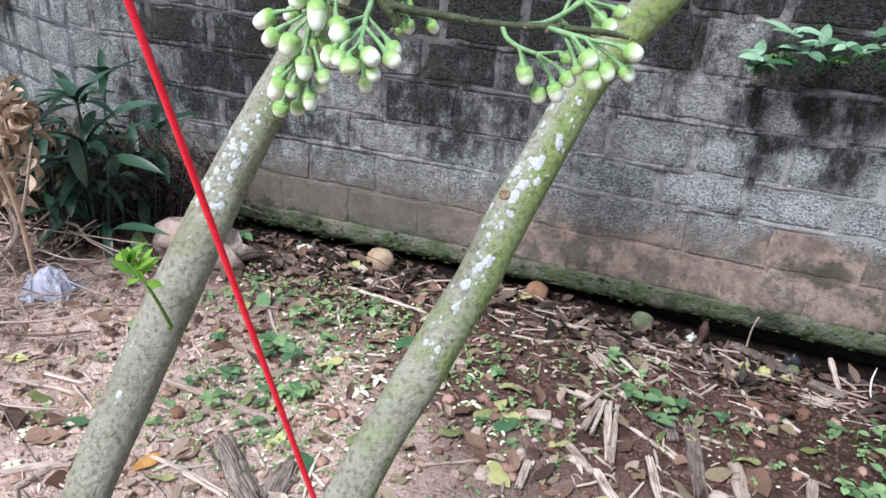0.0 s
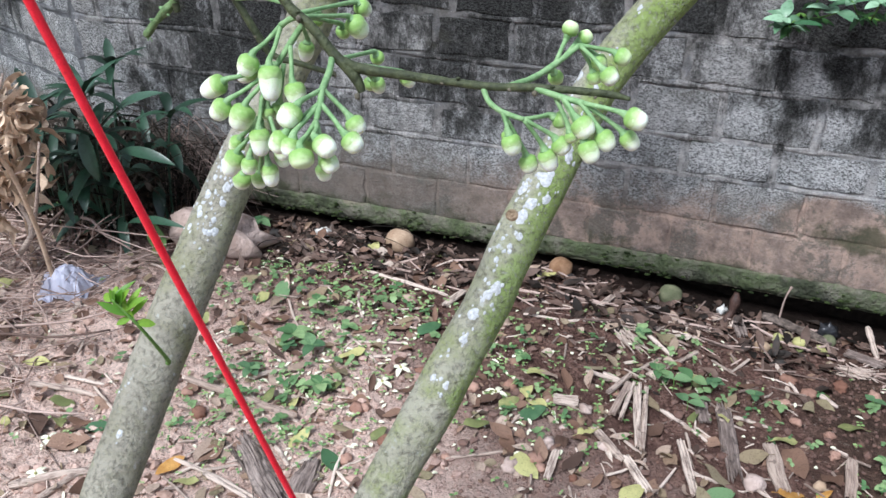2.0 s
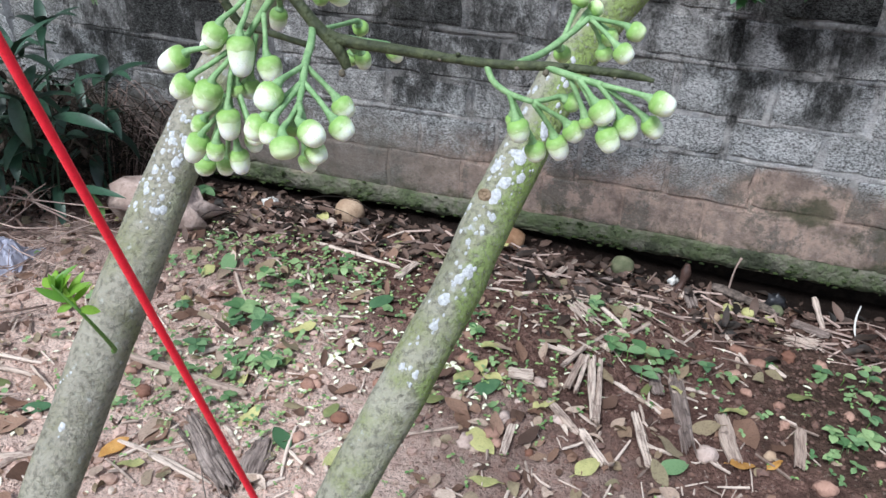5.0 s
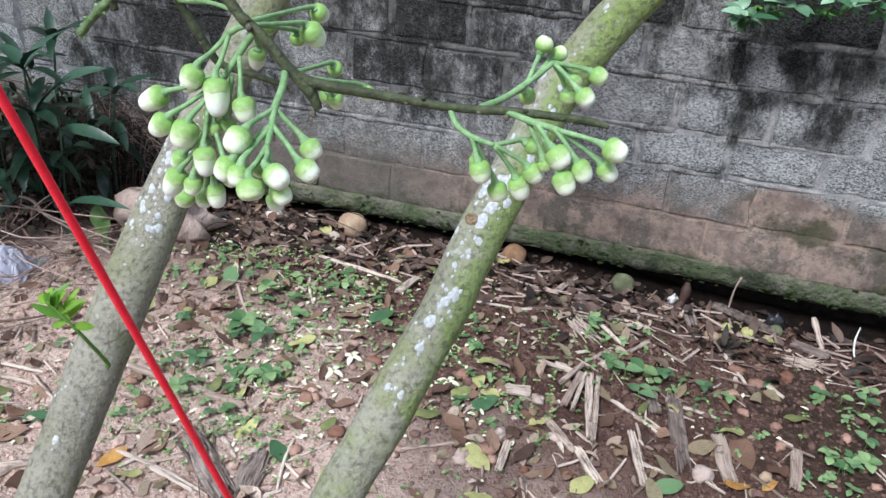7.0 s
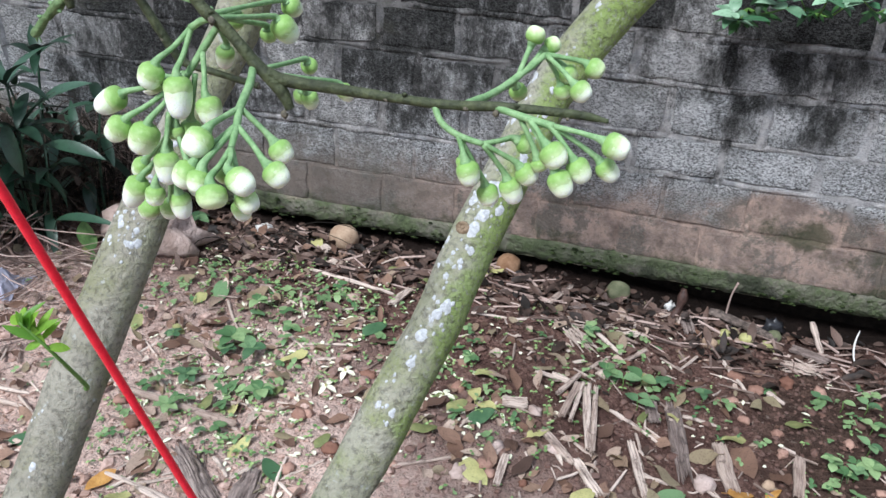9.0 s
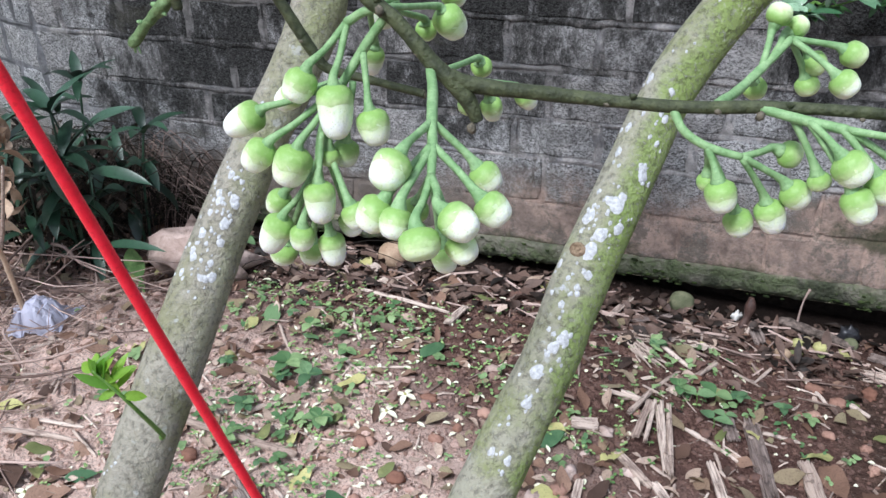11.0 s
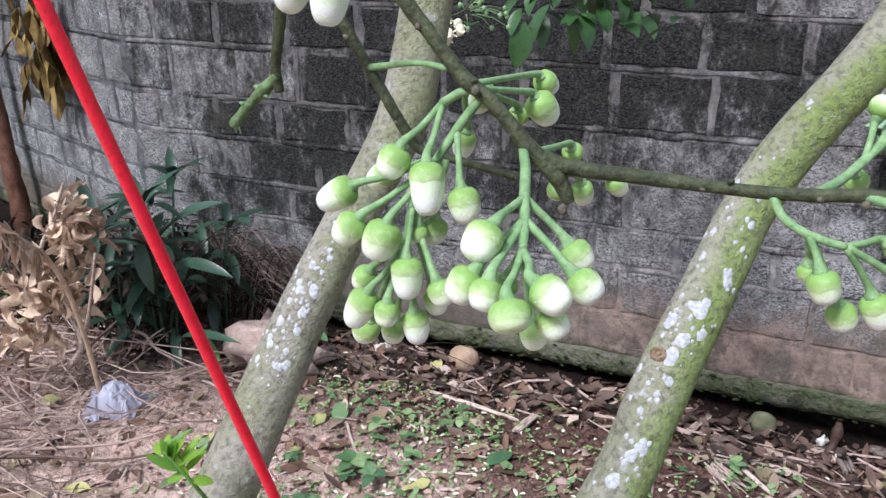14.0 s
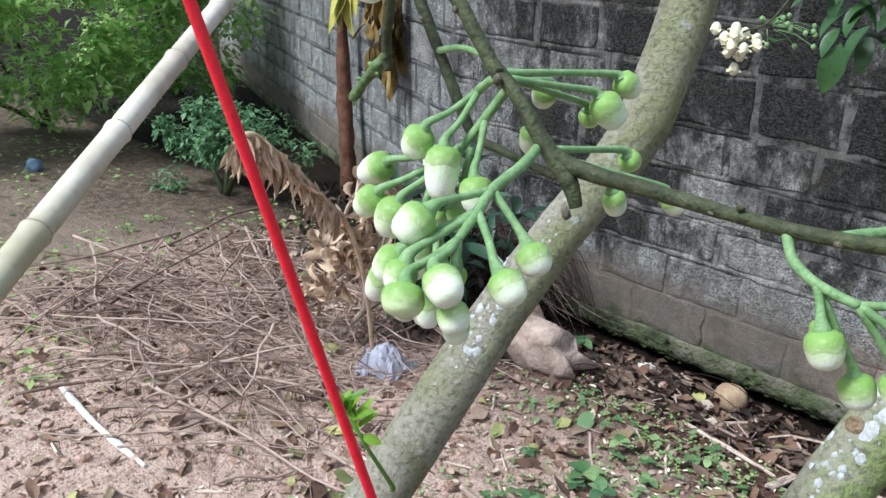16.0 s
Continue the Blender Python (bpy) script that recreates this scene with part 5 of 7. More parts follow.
STICKS_EAST = [(-0.11, 2.31, -0.01, 2.3, 0.015), (0.07, 2.23, 0.21, 2.16, 0.013), (0.16, 2.02, 0.26, 2.01, 0.013), (0.14, 2.59, 0.01, 2.38, 0.016), (-0.02, 2.38, 0.04, 2.5, 0.013), (0.38, 2.69, 0.45, 2.52, 0.015), (-0.06, 2.7, 0.07, 2.54, 0.017), (0.01, 2.82, 0.2, 2.8, 0.016),
               (0.27, 2.29, 0.37, 2.29, 0.012), (0.51, 2.52, 0.56, 2.49, 0.015), (-0.16, 2.3, -0.03, 2.3, 0.015), (-0.43, 2.72, -0.24, 2.71, 0.012), (-0.42, 2.54, -0.31, 2.58, 0.011), (-0.42, 1.79, -0.28, 1.88, 0.01), (0.15, 2.16, 0.17, 2.1, 0.01), (-0.02, 1.9, 0.04, 1.98, 0.009)]
STICKS_NEAR = [(-1.64, 1.65, -1.43, 1.68, 0.018), (-1.465, 1.708, -1.346, 1.647, 0.01), (-1.4, 1.32, -1.235, 1.44, 0.024), (-1.295, 1.31, -1.25, 1.465, 0.018), (-0.973, 1.524, -0.817, 1.493, 0.013), (-1.23, 1.835, -0.87, 1.815, 0.012), (-1.04, 1.852, -0.95, 1.778, 0.011), (-1.058, 1.9, -0.99, 1.97, 0.02)]
STICKS_WEST = [(-1.04, 2.65, -0.7, 2.58, 0.016), (-0.78, 2.13, -0.68, 2.19, 0.012), (-1.25, 1.83, -0.85, 1.79, 0.018), (-1.16, 1.84, -0.9, 1.81, 0.011), (-0.68, 1.73, -0.64, 1.56, 0.01), (-1.07, 1.54, -0.79, 1.5, 0.012), (-1.04, 1.5, -0.96, 1.64, 0.01), (-0.78, 1.63, -0.73, 1.72, 0.01), (-1.19, 1.92, -1.07, 1.84, 0.013),
               (-0.95, 2.24, -0.76, 2.11, 0.012), (-1.17, 2.31, -1.05, 2.17, 0.009), (-0.66, 1.65, -0.57, 1.6, 0.011), (-0.85, 1.67, -0.79, 1.63, 0.013), (-0.67, 1.66, -0.58, 1.77, 0.008), (-1.57, 1.71, -1.45, 1.73, 0.012), (-1.24, 1.35, -1.21, 1.42, 0.012)]
for k, (x0, y0, x1, y1, w) in enumerate(SLATS):
    slab(x0, y0, x1, y1, w, 300 + k, "wood_slat", M_STICK, "split slat of pale dry wood on soil", "wood", 0.024 if k < 6 else 0.012, 0.12)
for k, (x0, y0, x1, y1, w) in enumerate(STICKS_EAST + STICKS_WEST + STICKS_NEAR):
    stick("stick", x0, y0, x1, y1, w * 0.5, M_STICK, "dry pale woody stalk lying on soil", "stick", k, 0.012 if k % 3 == 0 else 0.004)
gk = random.Random(33)
n = 0
while n < 30:
    x, y, a, far = gk.uniform(-2.0, 0.3), gk.uniform(1.2, 2.8), gk.gauss(0.0, 0.9), gk.uniform(0.06, 0.22)
    if -0.75 < x < -0.3 and 1.8 < y < 2.4 or x > -0.25 and y < 2.5:
        continue
    stick("stick", x, y, x + far * math.cos(a), min(2.9, y + far * math.sin(a)), gk.uniform(0.003, 0.006), M_STICK, "dry pale woody stalk lying on soil", "stick", 400 + n)
    n += 1
stick("fallen_limb", 0.33, 2.94, 0.56, 2.88, 0.018, M_BARKDRY, "short grey rotting limb lying by the wall", "stick", 201, 0.03)
stick("fallen_limb", 0.66, 2.93, 0.7, 2.85, 0.012, M_STICK, "short pale limb end lying by the wall", "stick", 202, 0.07)
stick("pale_stick", -2.43, 1.2, -1.91, 1.23, 0.0115, M_WHITE, "bleached white stick lying on soil", "stick", 77, 0.012)


def upright(name, label, category, rows, mat, flat=1.0):
    """A stalk, pod or blade that stands in the litter, through points with radii."""
    s = Shape()
    tube(s, [tuple(p) for p in curve(rows, 5)], 9, 0.12, freq=60, lump=0.1, seed=rows[0][0] * 7)
    x, y, z = rows[0][:3]
    s.v = [(a - x, (b - y) * flat, c - z) for a, b, c in s.v]
    ob = part(name, s, mat)
    ob.location = (x, y, z)
    return tagged(ob, label, category)


upright("seed_pod", "dark brown dry pod leaning by the wall foot", "pod", [(0.222, 2.885, -0.125, 0.012), (0.215, 2.9, -0.085, 0.017), (0.228, 2.92, -0.055, 0.012), (0.234, 2.935, -0.02, 0.018), (0.234, 2.945, 0.012, 0.008)], M_POD)
upright("dry_stalk", "thin dry stalk standing by the wall foot", "stalk", [(0.386, 2.94, -0.12, 0.004), (0.388, 2.94, -0.02, 0.0035), (0.392, 2.94, 0.03, 0.003), (0.403, 2.94, 0.075, 0.0045)], M_BRUSH)
upright("dry_grass", "bleached curved blade of dry grass on soil", "grass", [(0.8, 2.9, 0.0, 0.0015), (0.79, 2.87, -0.035, 0.0035), (0.793, 2.84, -0.07, 0.003), (0.81, 2.82, -0.092, 0.0015)], M_WHITE)
stone("white_scrap", "crumpled white scrap by the wall foot", "litter", 0.198, 2.945, (0.015, 0.009, 0.022), M_WHITE, 12.0, 0.9, 0.0, 0.4, 0.0, 3.0)
stone("plastic_scrap", "crumpled black plastic scrap by the wall foot", "litter", 0.545, 2.93, (0.035, 0.02, 0.035), M_BLACK, 13.0, 0.9, 0.1, 0.4, 0.0, 3.0)
for k, row in enumerate([(0.23, 2.35, 0.3, 2.02, 0.045), (0.17, 2.32, 0.2, 2.21, 0.037), (-0.96, 1.68, -0.73, 1.49, 0.066), (-0.74, 1.68, -0.71, 1.51, 0.064), (-0.14, 2.77, 0.0, 2.88, 0.026), (0.6, 2.85, 0.72, 2.79, 0.04), (0.25, 2.93, 0.28, 2.8, 0.04), (-0.75, 1.45, -0.6, 1.38, 0.05)]):
    slab(*row, 50 + k)
for k, (row, mat) in enumerate((((-0.16, 2.68, -0.03, 2.52, 0.066), M_STICK_I), ((0.57, 2.74, 0.7, 2.74, 0.076), M_STICK_I), ((-0.12, 2.69, 0.03, 2.72, 0.04), M_STICK_I), ((-0.94, 1.66, -0.75, 1.5, 0.06), M_BARKDRY))):
    frayed(*row, 600 + k, "frayed strip of rotting wood on soil", mat)


def scatter(n, x0, x1, y0, y1, seed, taper=None):
    g = random.Random(seed)
    while n:
        x, y = g.uniform(x0, x1), g.uniform(y0, y1)
        if taper and g.random() > taper(x, y):
            continue
        n -= 1
        yield x, y, g


def build_splinters():
    s = Shape()
    for x, y, g in scatter(620, -3.2, 1.15, 0.8, 2.95, 21, lambda x, y: (0.4 + 0.6 * ss(-0.5, 0.3, x)) * (1 - 0.93 * ss(0.38, 0.62, x)) * (1 - 0.65 * ss(2.4, 2.7, y))):
        a, n = g.uniform(0, 6.3), g.uniform(0.02, 0.11)
        r = g.uniform(0.0015, 0.0045)
        dx, dy = math.cos(a) * n / 2, math.sin(a) * n / 2
        tilt = g.uniform(-0.01, 0.015)
        rows = [(x - dx, y - dy, gz(x - dx, y - dy) + r + max(0, tilt), r), (x, y, gz(x, y) + r + 0.004, r * 1.1), (x + dx, min(y + dy, 2.97), gz(x + dx, y + dy) + r + max(0, -tilt), r * 0.7)]
        tube(s, rows, 5, 0.4, freq=120)
    tagged(part("wood_splinters", s, M_STICK_I, smooth=False), "scattered pale wood splinters and stalk bits on soil", "mulch", kind="stuff")
    s = Shape()
    for x, y, g in scatter(260, -1.4, 1.2, 2.62, 2.97, 27):
        a, n, r = g.uniform(0, 6.3), g.uniform(0.03, 0.16), g.uniform(0.002, 0.006)
        dx, dy = math.cos(a) * n / 2, math.sin(a) * n / 4
        lift = g.uniform(0, 0.03)
        tube(s, [(x - dx, min(y - dy, 2.97), gz(x - dx, y - dy) + r, r), (x + dx, min(y + dy, 2.97), gz(x + dx, y + dy) + r + lift, r * 0.7)], 5, 0.4, freq=120)
    tagged(part("ditch_twigs", s, M_BRUSH, smooth=False), "dark broken twigs in the ditch along the wall", "mulch", kind="stuff")


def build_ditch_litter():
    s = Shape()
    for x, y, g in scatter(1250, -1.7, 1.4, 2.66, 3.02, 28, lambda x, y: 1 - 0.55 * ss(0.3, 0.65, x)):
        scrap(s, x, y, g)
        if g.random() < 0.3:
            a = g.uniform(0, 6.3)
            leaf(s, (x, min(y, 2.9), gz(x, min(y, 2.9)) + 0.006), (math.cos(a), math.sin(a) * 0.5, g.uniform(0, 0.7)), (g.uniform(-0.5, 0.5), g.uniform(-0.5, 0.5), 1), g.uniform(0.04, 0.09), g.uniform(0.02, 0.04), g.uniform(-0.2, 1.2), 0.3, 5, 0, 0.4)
    tagged(part("ditch_litter", s, M_LITTER_SHADED), "leaf litter in the ditch along the wall, coloured dark for shade", "leaf litter", kind="stuff")
    s = Shape()
    for x, y, g in scatter(620, -2.4, 3.0, 2.972, 3.0, 29):
        if noise.noise(Vector((x * 4, 0, 8))) < g.uniform(-0.3, 0.3):
            continue
        r = g.uniform(0.002, 0.006)
        lump(s, (x, 2.99 + g.uniform(-0.008, 0.004), g.choice((g.uniform(-0.004, 0.02), g.uniform(0.0, 0.085)))), (r * 2.2, r * 0.8, r), 0.7, False, g.uniform(0, 90))
    tagged(part("moss", s, M_MOSS), "dark green moss cushions on the wall footing", "moss", kind="stuff")


def build_clods():
    s = Shape()
    for x, y, g in scatter(17000, -3.4, 1.2, 0.7, 2.98, 22):
        r = g.uniform(0.002, 0.007) if g.random() < 0.93 else g.uniform(0.008, 0.018)
        lump(s, (x, y, gz(x, y) + r * 0.25), (r * g.uniform(0.8, 1.4), r, r * g.uniform(0.6, 0.9)), 0.6, False, g.uniform(0, 90), turn=g.uniform(0, 6))
    tagged(part("soil_clods", s, M_CLOD, smooth=False), "crumbly clods and grit on the soil", "soil", kind="stuff")


def dead_leaf_shapes(mat, n, seed, curl):
    g = random.Random(seed)
    out = []
    for k in range(n):
        s = Shape()
        arch = g.uniform(-0.2, 0.9)
        leaf(s, (-0.5, 0, 0.05), (1, 0, math.tan(arch / 2)), (0, 0, 1), 1.0, g.uniform(0.42, 0.6), arch, g.uniform(0.1, 0.5), 8, 0, curl, g.uniform(0.4, 0.55))
        tube(s, [(-0.68, 0.02, 0.03, 0.012), (-0.5, 0, 0.05, 0.014)], 4)
        out.append(s.mesh("fallen_leaf", mat))
    return out


def lay(me, name, x, y, size, turn, label, category, group, g, tip=0.35):
    ob = new(name, me)
    ob.matrix_basis = Matrix.LocRotScale((x, y, gz(x, y) + 0.004 + size * 0.04), Euler((g.uniform(-tip, tip), g.uniform(-tip, tip), turn)), (size,) * 3)
    return tagged(ob, label, category, group)


SH_BROWN, SH_YEL, SH_GRN, SH_ORG = dead_leaf_shapes(M_LITTER, 7, 1, 0.5), dead_leaf_shapes(M_LEAF_YEL, 6, 2, 0.55), dead_leaf_shapes(M_LEAF_GRN, 4, 3, 0.3), dead_leaf_shapes(M_ORANGE, 2, 4, 0.4)
gl = random.Random(9)
GREEN_LEAVES = [(-0.67, 2.33, 0.1, 1.01), (-1.22, 2.35, 0.12, 1.95), (-0.7, 1.68, 0.088, 2.38), (-0.26, 2.05, 0.095, 0.78), (0.26, 1.96, 0.093, 0.66), (-1.05, 2.28, 0.072, -0.35), (-1.33, 1.57, 0.08, 0.4)]
YELLOW_LEAVES = [(-0.37, 2.1, 0.07, 0.4), (-0.3, 2.13, 0.065, 1.9), (-0.26, 2.1, 0.075, 2.8), (-0.34, 2.16, 0.06, 0.9), (-1.507, 1.626, 0.075, 0.3), (-1.0, 1.485, 0.07, 0.5), (-0.84, 2.1, 0.105, 0.95), (-0.81, 1.73, 0.087, 1.27), (-0.38, 1.94, 0.085, 0.53), (-0.29, 2.22, 0.065, 0.0), (-0.33, 2.07, 0.07, 0.84), (-0.22, 1.84, 0.1, -0.56), (0.05, 1.87, 0.088, 0.92), (0.41, 2.24, 0.079, 0.46), (-1.2, 2.66, 0.075, 0.91), (-0.62, 1.82, 0.06, 1.18),
                 (0.39, 2.8, 0.06, 0.3), (0.46, 2.83, 0.055, 1.4), (0.53, 2.84, 0.065, 2.2), (-0.62, 2.75, 0.07, 0.2)]
BROWN_LEAVES = [(-0.31, 2.07, 0.07, 0.2), (-0.24, 2.15, 0.06, 1.4), (0.07, 2.14, 0.07, 1.0), (0.3, 2.48, 0.07, 0.6), (0.36, 2.62, 0.08, 2.0), (-1.366, 1.494, 0.11, 0.6), (-1.51, 1.53, 0.11, 2.4), (-1.02, 1.6, 0.09, 1.6), (-1.4, 1.57, 0.07, 0.2), (-1.15, 2.19, 0.095, 0.55), (-0.97, 2.0, 0.075, 1.2), (-0.62, 2.28, 0.1, 0.67), (0.44, 2.15, 0.115, -1.2), (0.61, 2.9, 0.075, 1.06), (-1.18, 2.07, 0.06, 0.24), (-0.11, 1.91, 0.09, 1.13), (-1.1, 2.38, 0.09, 1.15), (-0.98, 2.82, 0.08, 1.47), (-1.26, 1.48, 0.06, -2.0), (0.0, 1.9, 0.05, -0.48), (0.04, 2.24, 0.086, -0.8), (0.08, 2.68, 0.1, 0.74)]
for rows, shapes, label in ((GREEN_LEAVES, SH_GRN, "dull green fallen leaf on soil"), (YELLOW_LEAVES, SH_YEL, "yellowing green fallen leaf on soil"), (BROWN_LEAVES, SH_BROWN, "curled brown dead leaf on soil")):
    for x, y, size, turn in rows:
        lay(shapes[gl.randrange(len(shapes))], "fallen_leaf", x, y, size, turn, label, "leaf", "fallen leaves", gl, 0.2)
lay(dead_leaf_shapes(M_PETAL, 1, 6, 0.4)[0], "fallen_leaf", -1.36, 2.6, 0.075, 0.2, "bleached whitish dead leaf on soil", "leaf", "fallen leaves", gl)
lay(SH_ORG[0], "fallen_leaf", 0.43, 2.03, 0.09, 0.5, "orange-brown dead leaf on soil", "leaf", "fallen leaves", gl)
lay(SH_ORG[1], "fallen_leaf", -1.07, 1.52, 0.085, 1.1, "orange-brown dead leaf on soil", "leaf", "fallen leaves", gl)
lay(SH_ORG[0], "fallen_leaf", 0.51, 2.06, 0.06, 0.84, "orange-brown dead leaf on soil", "leaf", "fallen leaves", gl)
for x, y, g in scatter(190, -3.0, 1.1, 0.85, 2.95, 23, lambda x, y: 1 - 0.75 * ss(0.1, 0.4, x)):
    k = g.random()
    if k < 0.62:
        lay(SH_BROWN[g.randrange(7)], "fallen_leaf", x, y, g.uniform(0.05, 0.1), g.uniform(0, 6.3), "curled brown dead leaf on soil", "leaf", "fallen leaves", g, 0.5)
    else:
        lay(SH_YEL[g.randrange(6)], "fallen_leaf", x, y, g.uniform(0.05, 0.085), g.uniform(0, 6.3), "yellowing green fallen leaf on soil", "leaf", "fallen leaves", g)


def scrap(s, x, y, g):
    """A torn, curled piece of a dead leaf."""
    n, size, a = g.randrange(6, 10), g.choice((0.005, 0.006, 0.008, 0.011, 0.015, 0.022)) * g.uniform(0.7, 1.3), g.uniform(0, 6.3)
    long, tx, ty = g.uniform(1.0, 2.4), g.uniform(-0.35, 0.35), g.uniform(-0.35, 0.35)
    bend = g.uniform(-0.7, 1.1) / size
    z0 = gz(x, y) + 0.003 + 0.25 * size
    verts = []
    for ring in (0.5, 1.0):
        for k in range(n):
            b = 2 * math.pi * k / n
            rr = size * ring * g.uniform(0.65, 1.1) * 0.6
            u, v = rr * long * math.cos(b), rr * math.sin(b)
            px, py = u * math.cos(a) - v * math.sin(a), u * math.sin(a) + v * math.cos(a)
            verts.append((x + px, y + py, z0 + u * tx + v * ty + bend * v * v + g.uniform(-0.08, 0.08) * size))
    s.add(verts, [tuple(range(n))] + [(k, k + n, (k + 1) % n + n, (k + 1) % n) for k in range(n)])


def build_litter():
    dry, wet = Shape(), Shape()
    for x, y, g in scatter(2700, -3.5, 1.2, 0.7, 2.97, 24, lambda x, y: 0.3 + 0.4 * ss(2.2, 2.85, y) - 0.12 * ss(0.2, 0.5, x) - 0.75 * ss(0.45, 0.75, x)):
        a = g.uniform(0, 6.3)
        # more dark pieces nearer the wall, to paint its shade into the litter
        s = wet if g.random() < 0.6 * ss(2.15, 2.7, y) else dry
        if g.random() < 0.5:
            scrap(s, x, y, g)
            continue
        leaf(s, (x, min(y, 2.9), gz(x, min(y, 2.9)) + 0.004), (math.cos(a), math.sin(a), g.uniform(-0.1, 0.5)), (g.uniform(-0.5, 0.5), g.uniform(-0.5, 0.5), 1), g.uniform(0.03, 0.08), g.uniform(0.015, 0.04), g.uniform(-0.4, 1.6), g.uniform(0, 0.7), 5, 0, 0.5)
    for x, y, g in scatter(1000, -3.2, 1.1, 0.9, 2.5, 26, lambda x, y: 1 - 0.9 * ss(-0.2, 0.4, x)):
        scrap(dry, x, y, g)
    tagged(part("leaf_litter", dry, M_LITTER_I), "broken brown leaf litter over the soil", "leaf litter", kind="stuff")
    tagged(part("wet_leaf_litter", wet, M_LITTER_SHADED), "leaf litter towards the wall, coloured dark for shade", "leaf litter", kind="stuff")


def build_petals():
    s = Shape()
    for x, y, g in scatter(430, -1.9, 1.0, 1.3, 2.9, 25, lambda x, y: 0.08 + 0.9 * math.exp(-((x + 0.75) ** 2 + (y - 2.0) ** 2) / 0.25)):
        a = g.uniform(0, 6.3)
        leaf(s, (x, y, gz(x, y) + 0.006), (math.cos(a), math.sin(a), 0.2), (0, 0, 1), g.uniform(0.009, 0.03), g.uniform(0.006, 0.013), g.uniform(0, 1), 0.4, 3)
    tagged(part("white_petals", s, M_PETAL), "small white petals strewn on the soil", "petals", kind="stuff")


for build in (build_splinters, build_ditch_litter, build_clods, build_litter, build_petals):
    build()


def seedling_shapes():
    out = []
    for k in range(6):
        g = random.Random(k)
        s = Shape()
        h = g.uniform(0.012, 0.03)
        tube(s, [(0, 0, -0.004, 0.0009), (0.002, 0, h * 0.6, 0.0008), (0, 0, h, 0.0006)], 5)
        for j in range(g.choice((2, 4, 4, 5))):
            a = j * 2.4 + g.uniform(-0.4, 0.4)
            n = g.uniform(0.013, 0.026)
            leaf(s, (0, 0, h * g.uniform(0.7, 1)), (math.cos(a), math.sin(a), g.uniform(0.1, 0.6)), (0, 0, 1), n, n * g.uniform(0.6, 0.85), g.uniform(0.3, 0.9), 0.15, 4, 0, 0, 0.5)
        out.append(s.mesh("seedling", M_SEEDLING))
    return out


SEED = seedling_shapes()
CLUMPS = ((-1.3, 2.35), (-1.0, 2.45), (-0.8, 2.4), (-0.95, 1.9), (-1.1, 1.95), (-0.85, 1.75), (-1.15, 1.7), (-0.5, 2.3), (0.35, 2.3), (0.1, 2.35), (0.75, 2.45), (0.7, 2.15), (0.05, 2.6), (-0.2, 2.1), (-0.9, 2.15), (-1.35, 2.5))
gs = random.Random(31)
for k in range(295):
    if k < 240:
        cx, cy = CLUMPS[k % len(CLUMPS)]
        x, y = gs.gauss(cx, 0.085), gs.gauss(cy, 0.07)
    else:
        x, y = gs.uniform(-2.2, 1.0), gs.uniform(1.4, 2.8)
    size = gs.uniform(0.5, 1.25)
    ob = new("seedling", SEED[gs.randrange(6)])
    ob.matrix_basis = Matrix.LocRotScale((x, min(y, 2.9), gz(x, min(y, 2.9))), Euler((gs.uniform(-0.2, 0.2), gs.uniform(-0.2, 0.2), gs.uniform(0, 6.3))), (size,) * 3)
    tagged(ob, "small bright green seedling in the soil", "seedling", "seedlings")
def build_sprouts():
    """Tiny two-leaved sprouts, too many to count."""
    s = Shape()
    g = random.Random(35)
    for k in range(1500):
        cx, cy = CLUMPS[k % len(CLUMPS)]
        x, y = (g.gauss(cx, 0.13), g.gauss(cy, 0.12)) if k % 4 else (g.uniform(-1.5, 0.9), g.uniform(1.5, 2.75))
        if x > -0.05 and k % 3 or x > 0.5 and k % 9:
            continue
        y = min(y, 2.9)
        a, z, n = g.uniform(0, 6.3), gz(x, y), g.uniform(0.006, 0.014)
        h = g.uniform(0.006, 0.016)
        tube(s, [(x, y, z - 0.002, 0.0008), (x, y, z + h, 0.0006)], 3)
        for b in (a, a + math.pi + g.uniform(-0.6, 0.6)):
            leaf(s, (x, y, z + h), (math.cos(b), math.sin(b), g.uniform(0.1, 0.6)), (0, 0, 1), n, n * 0.75, 0.5, 0.15, 3, 0, 0, 0.5)
    tagged(part("tiny_sprouts", s, M_SPROUTLET), "tiny pale green two-leaved sprouts on the soil", "sprouts", kind="stuff")


build_sprouts()
# larger broad-leaved weeds
WEEDS = [(0.09, 2.34, 2, 0.056), (0.14, 2.37, 2, 0.06), (0.14, 2.26, 2, 0.045), (-1.04, 2.11, 6, 0.055), (-0.96, 2.08, 5, 0.05), (-0.85, 1.92, 6, 0.048), (-1.07, 1.91, 6, 0.04), (-1.06, 2.3, 4, 0.042), (0.65, 2.51, 2, 0.048), (0.71, 2.49, 1, 0.05), (0.78, 2.51, 2, 0.05), (0.78, 2.41, 3, 0.046),
         (0.76, 2.31, 3, 0.045), (0.75, 2.21, 5, 0.055), (0.32, 2.39, 4, 0.034), (0.39, 2.36, 3, 0.03), (0.2, 2.38, 5, 0.034), (0.04, 2.36, 4, 0.04), (0.71, 2.18, 4, 0.034), (0.65, 2.21, 5, 0.03), (-1.62, 2.85, 4, 0.06), (-1.05, 1.78, 5, 0.035)]
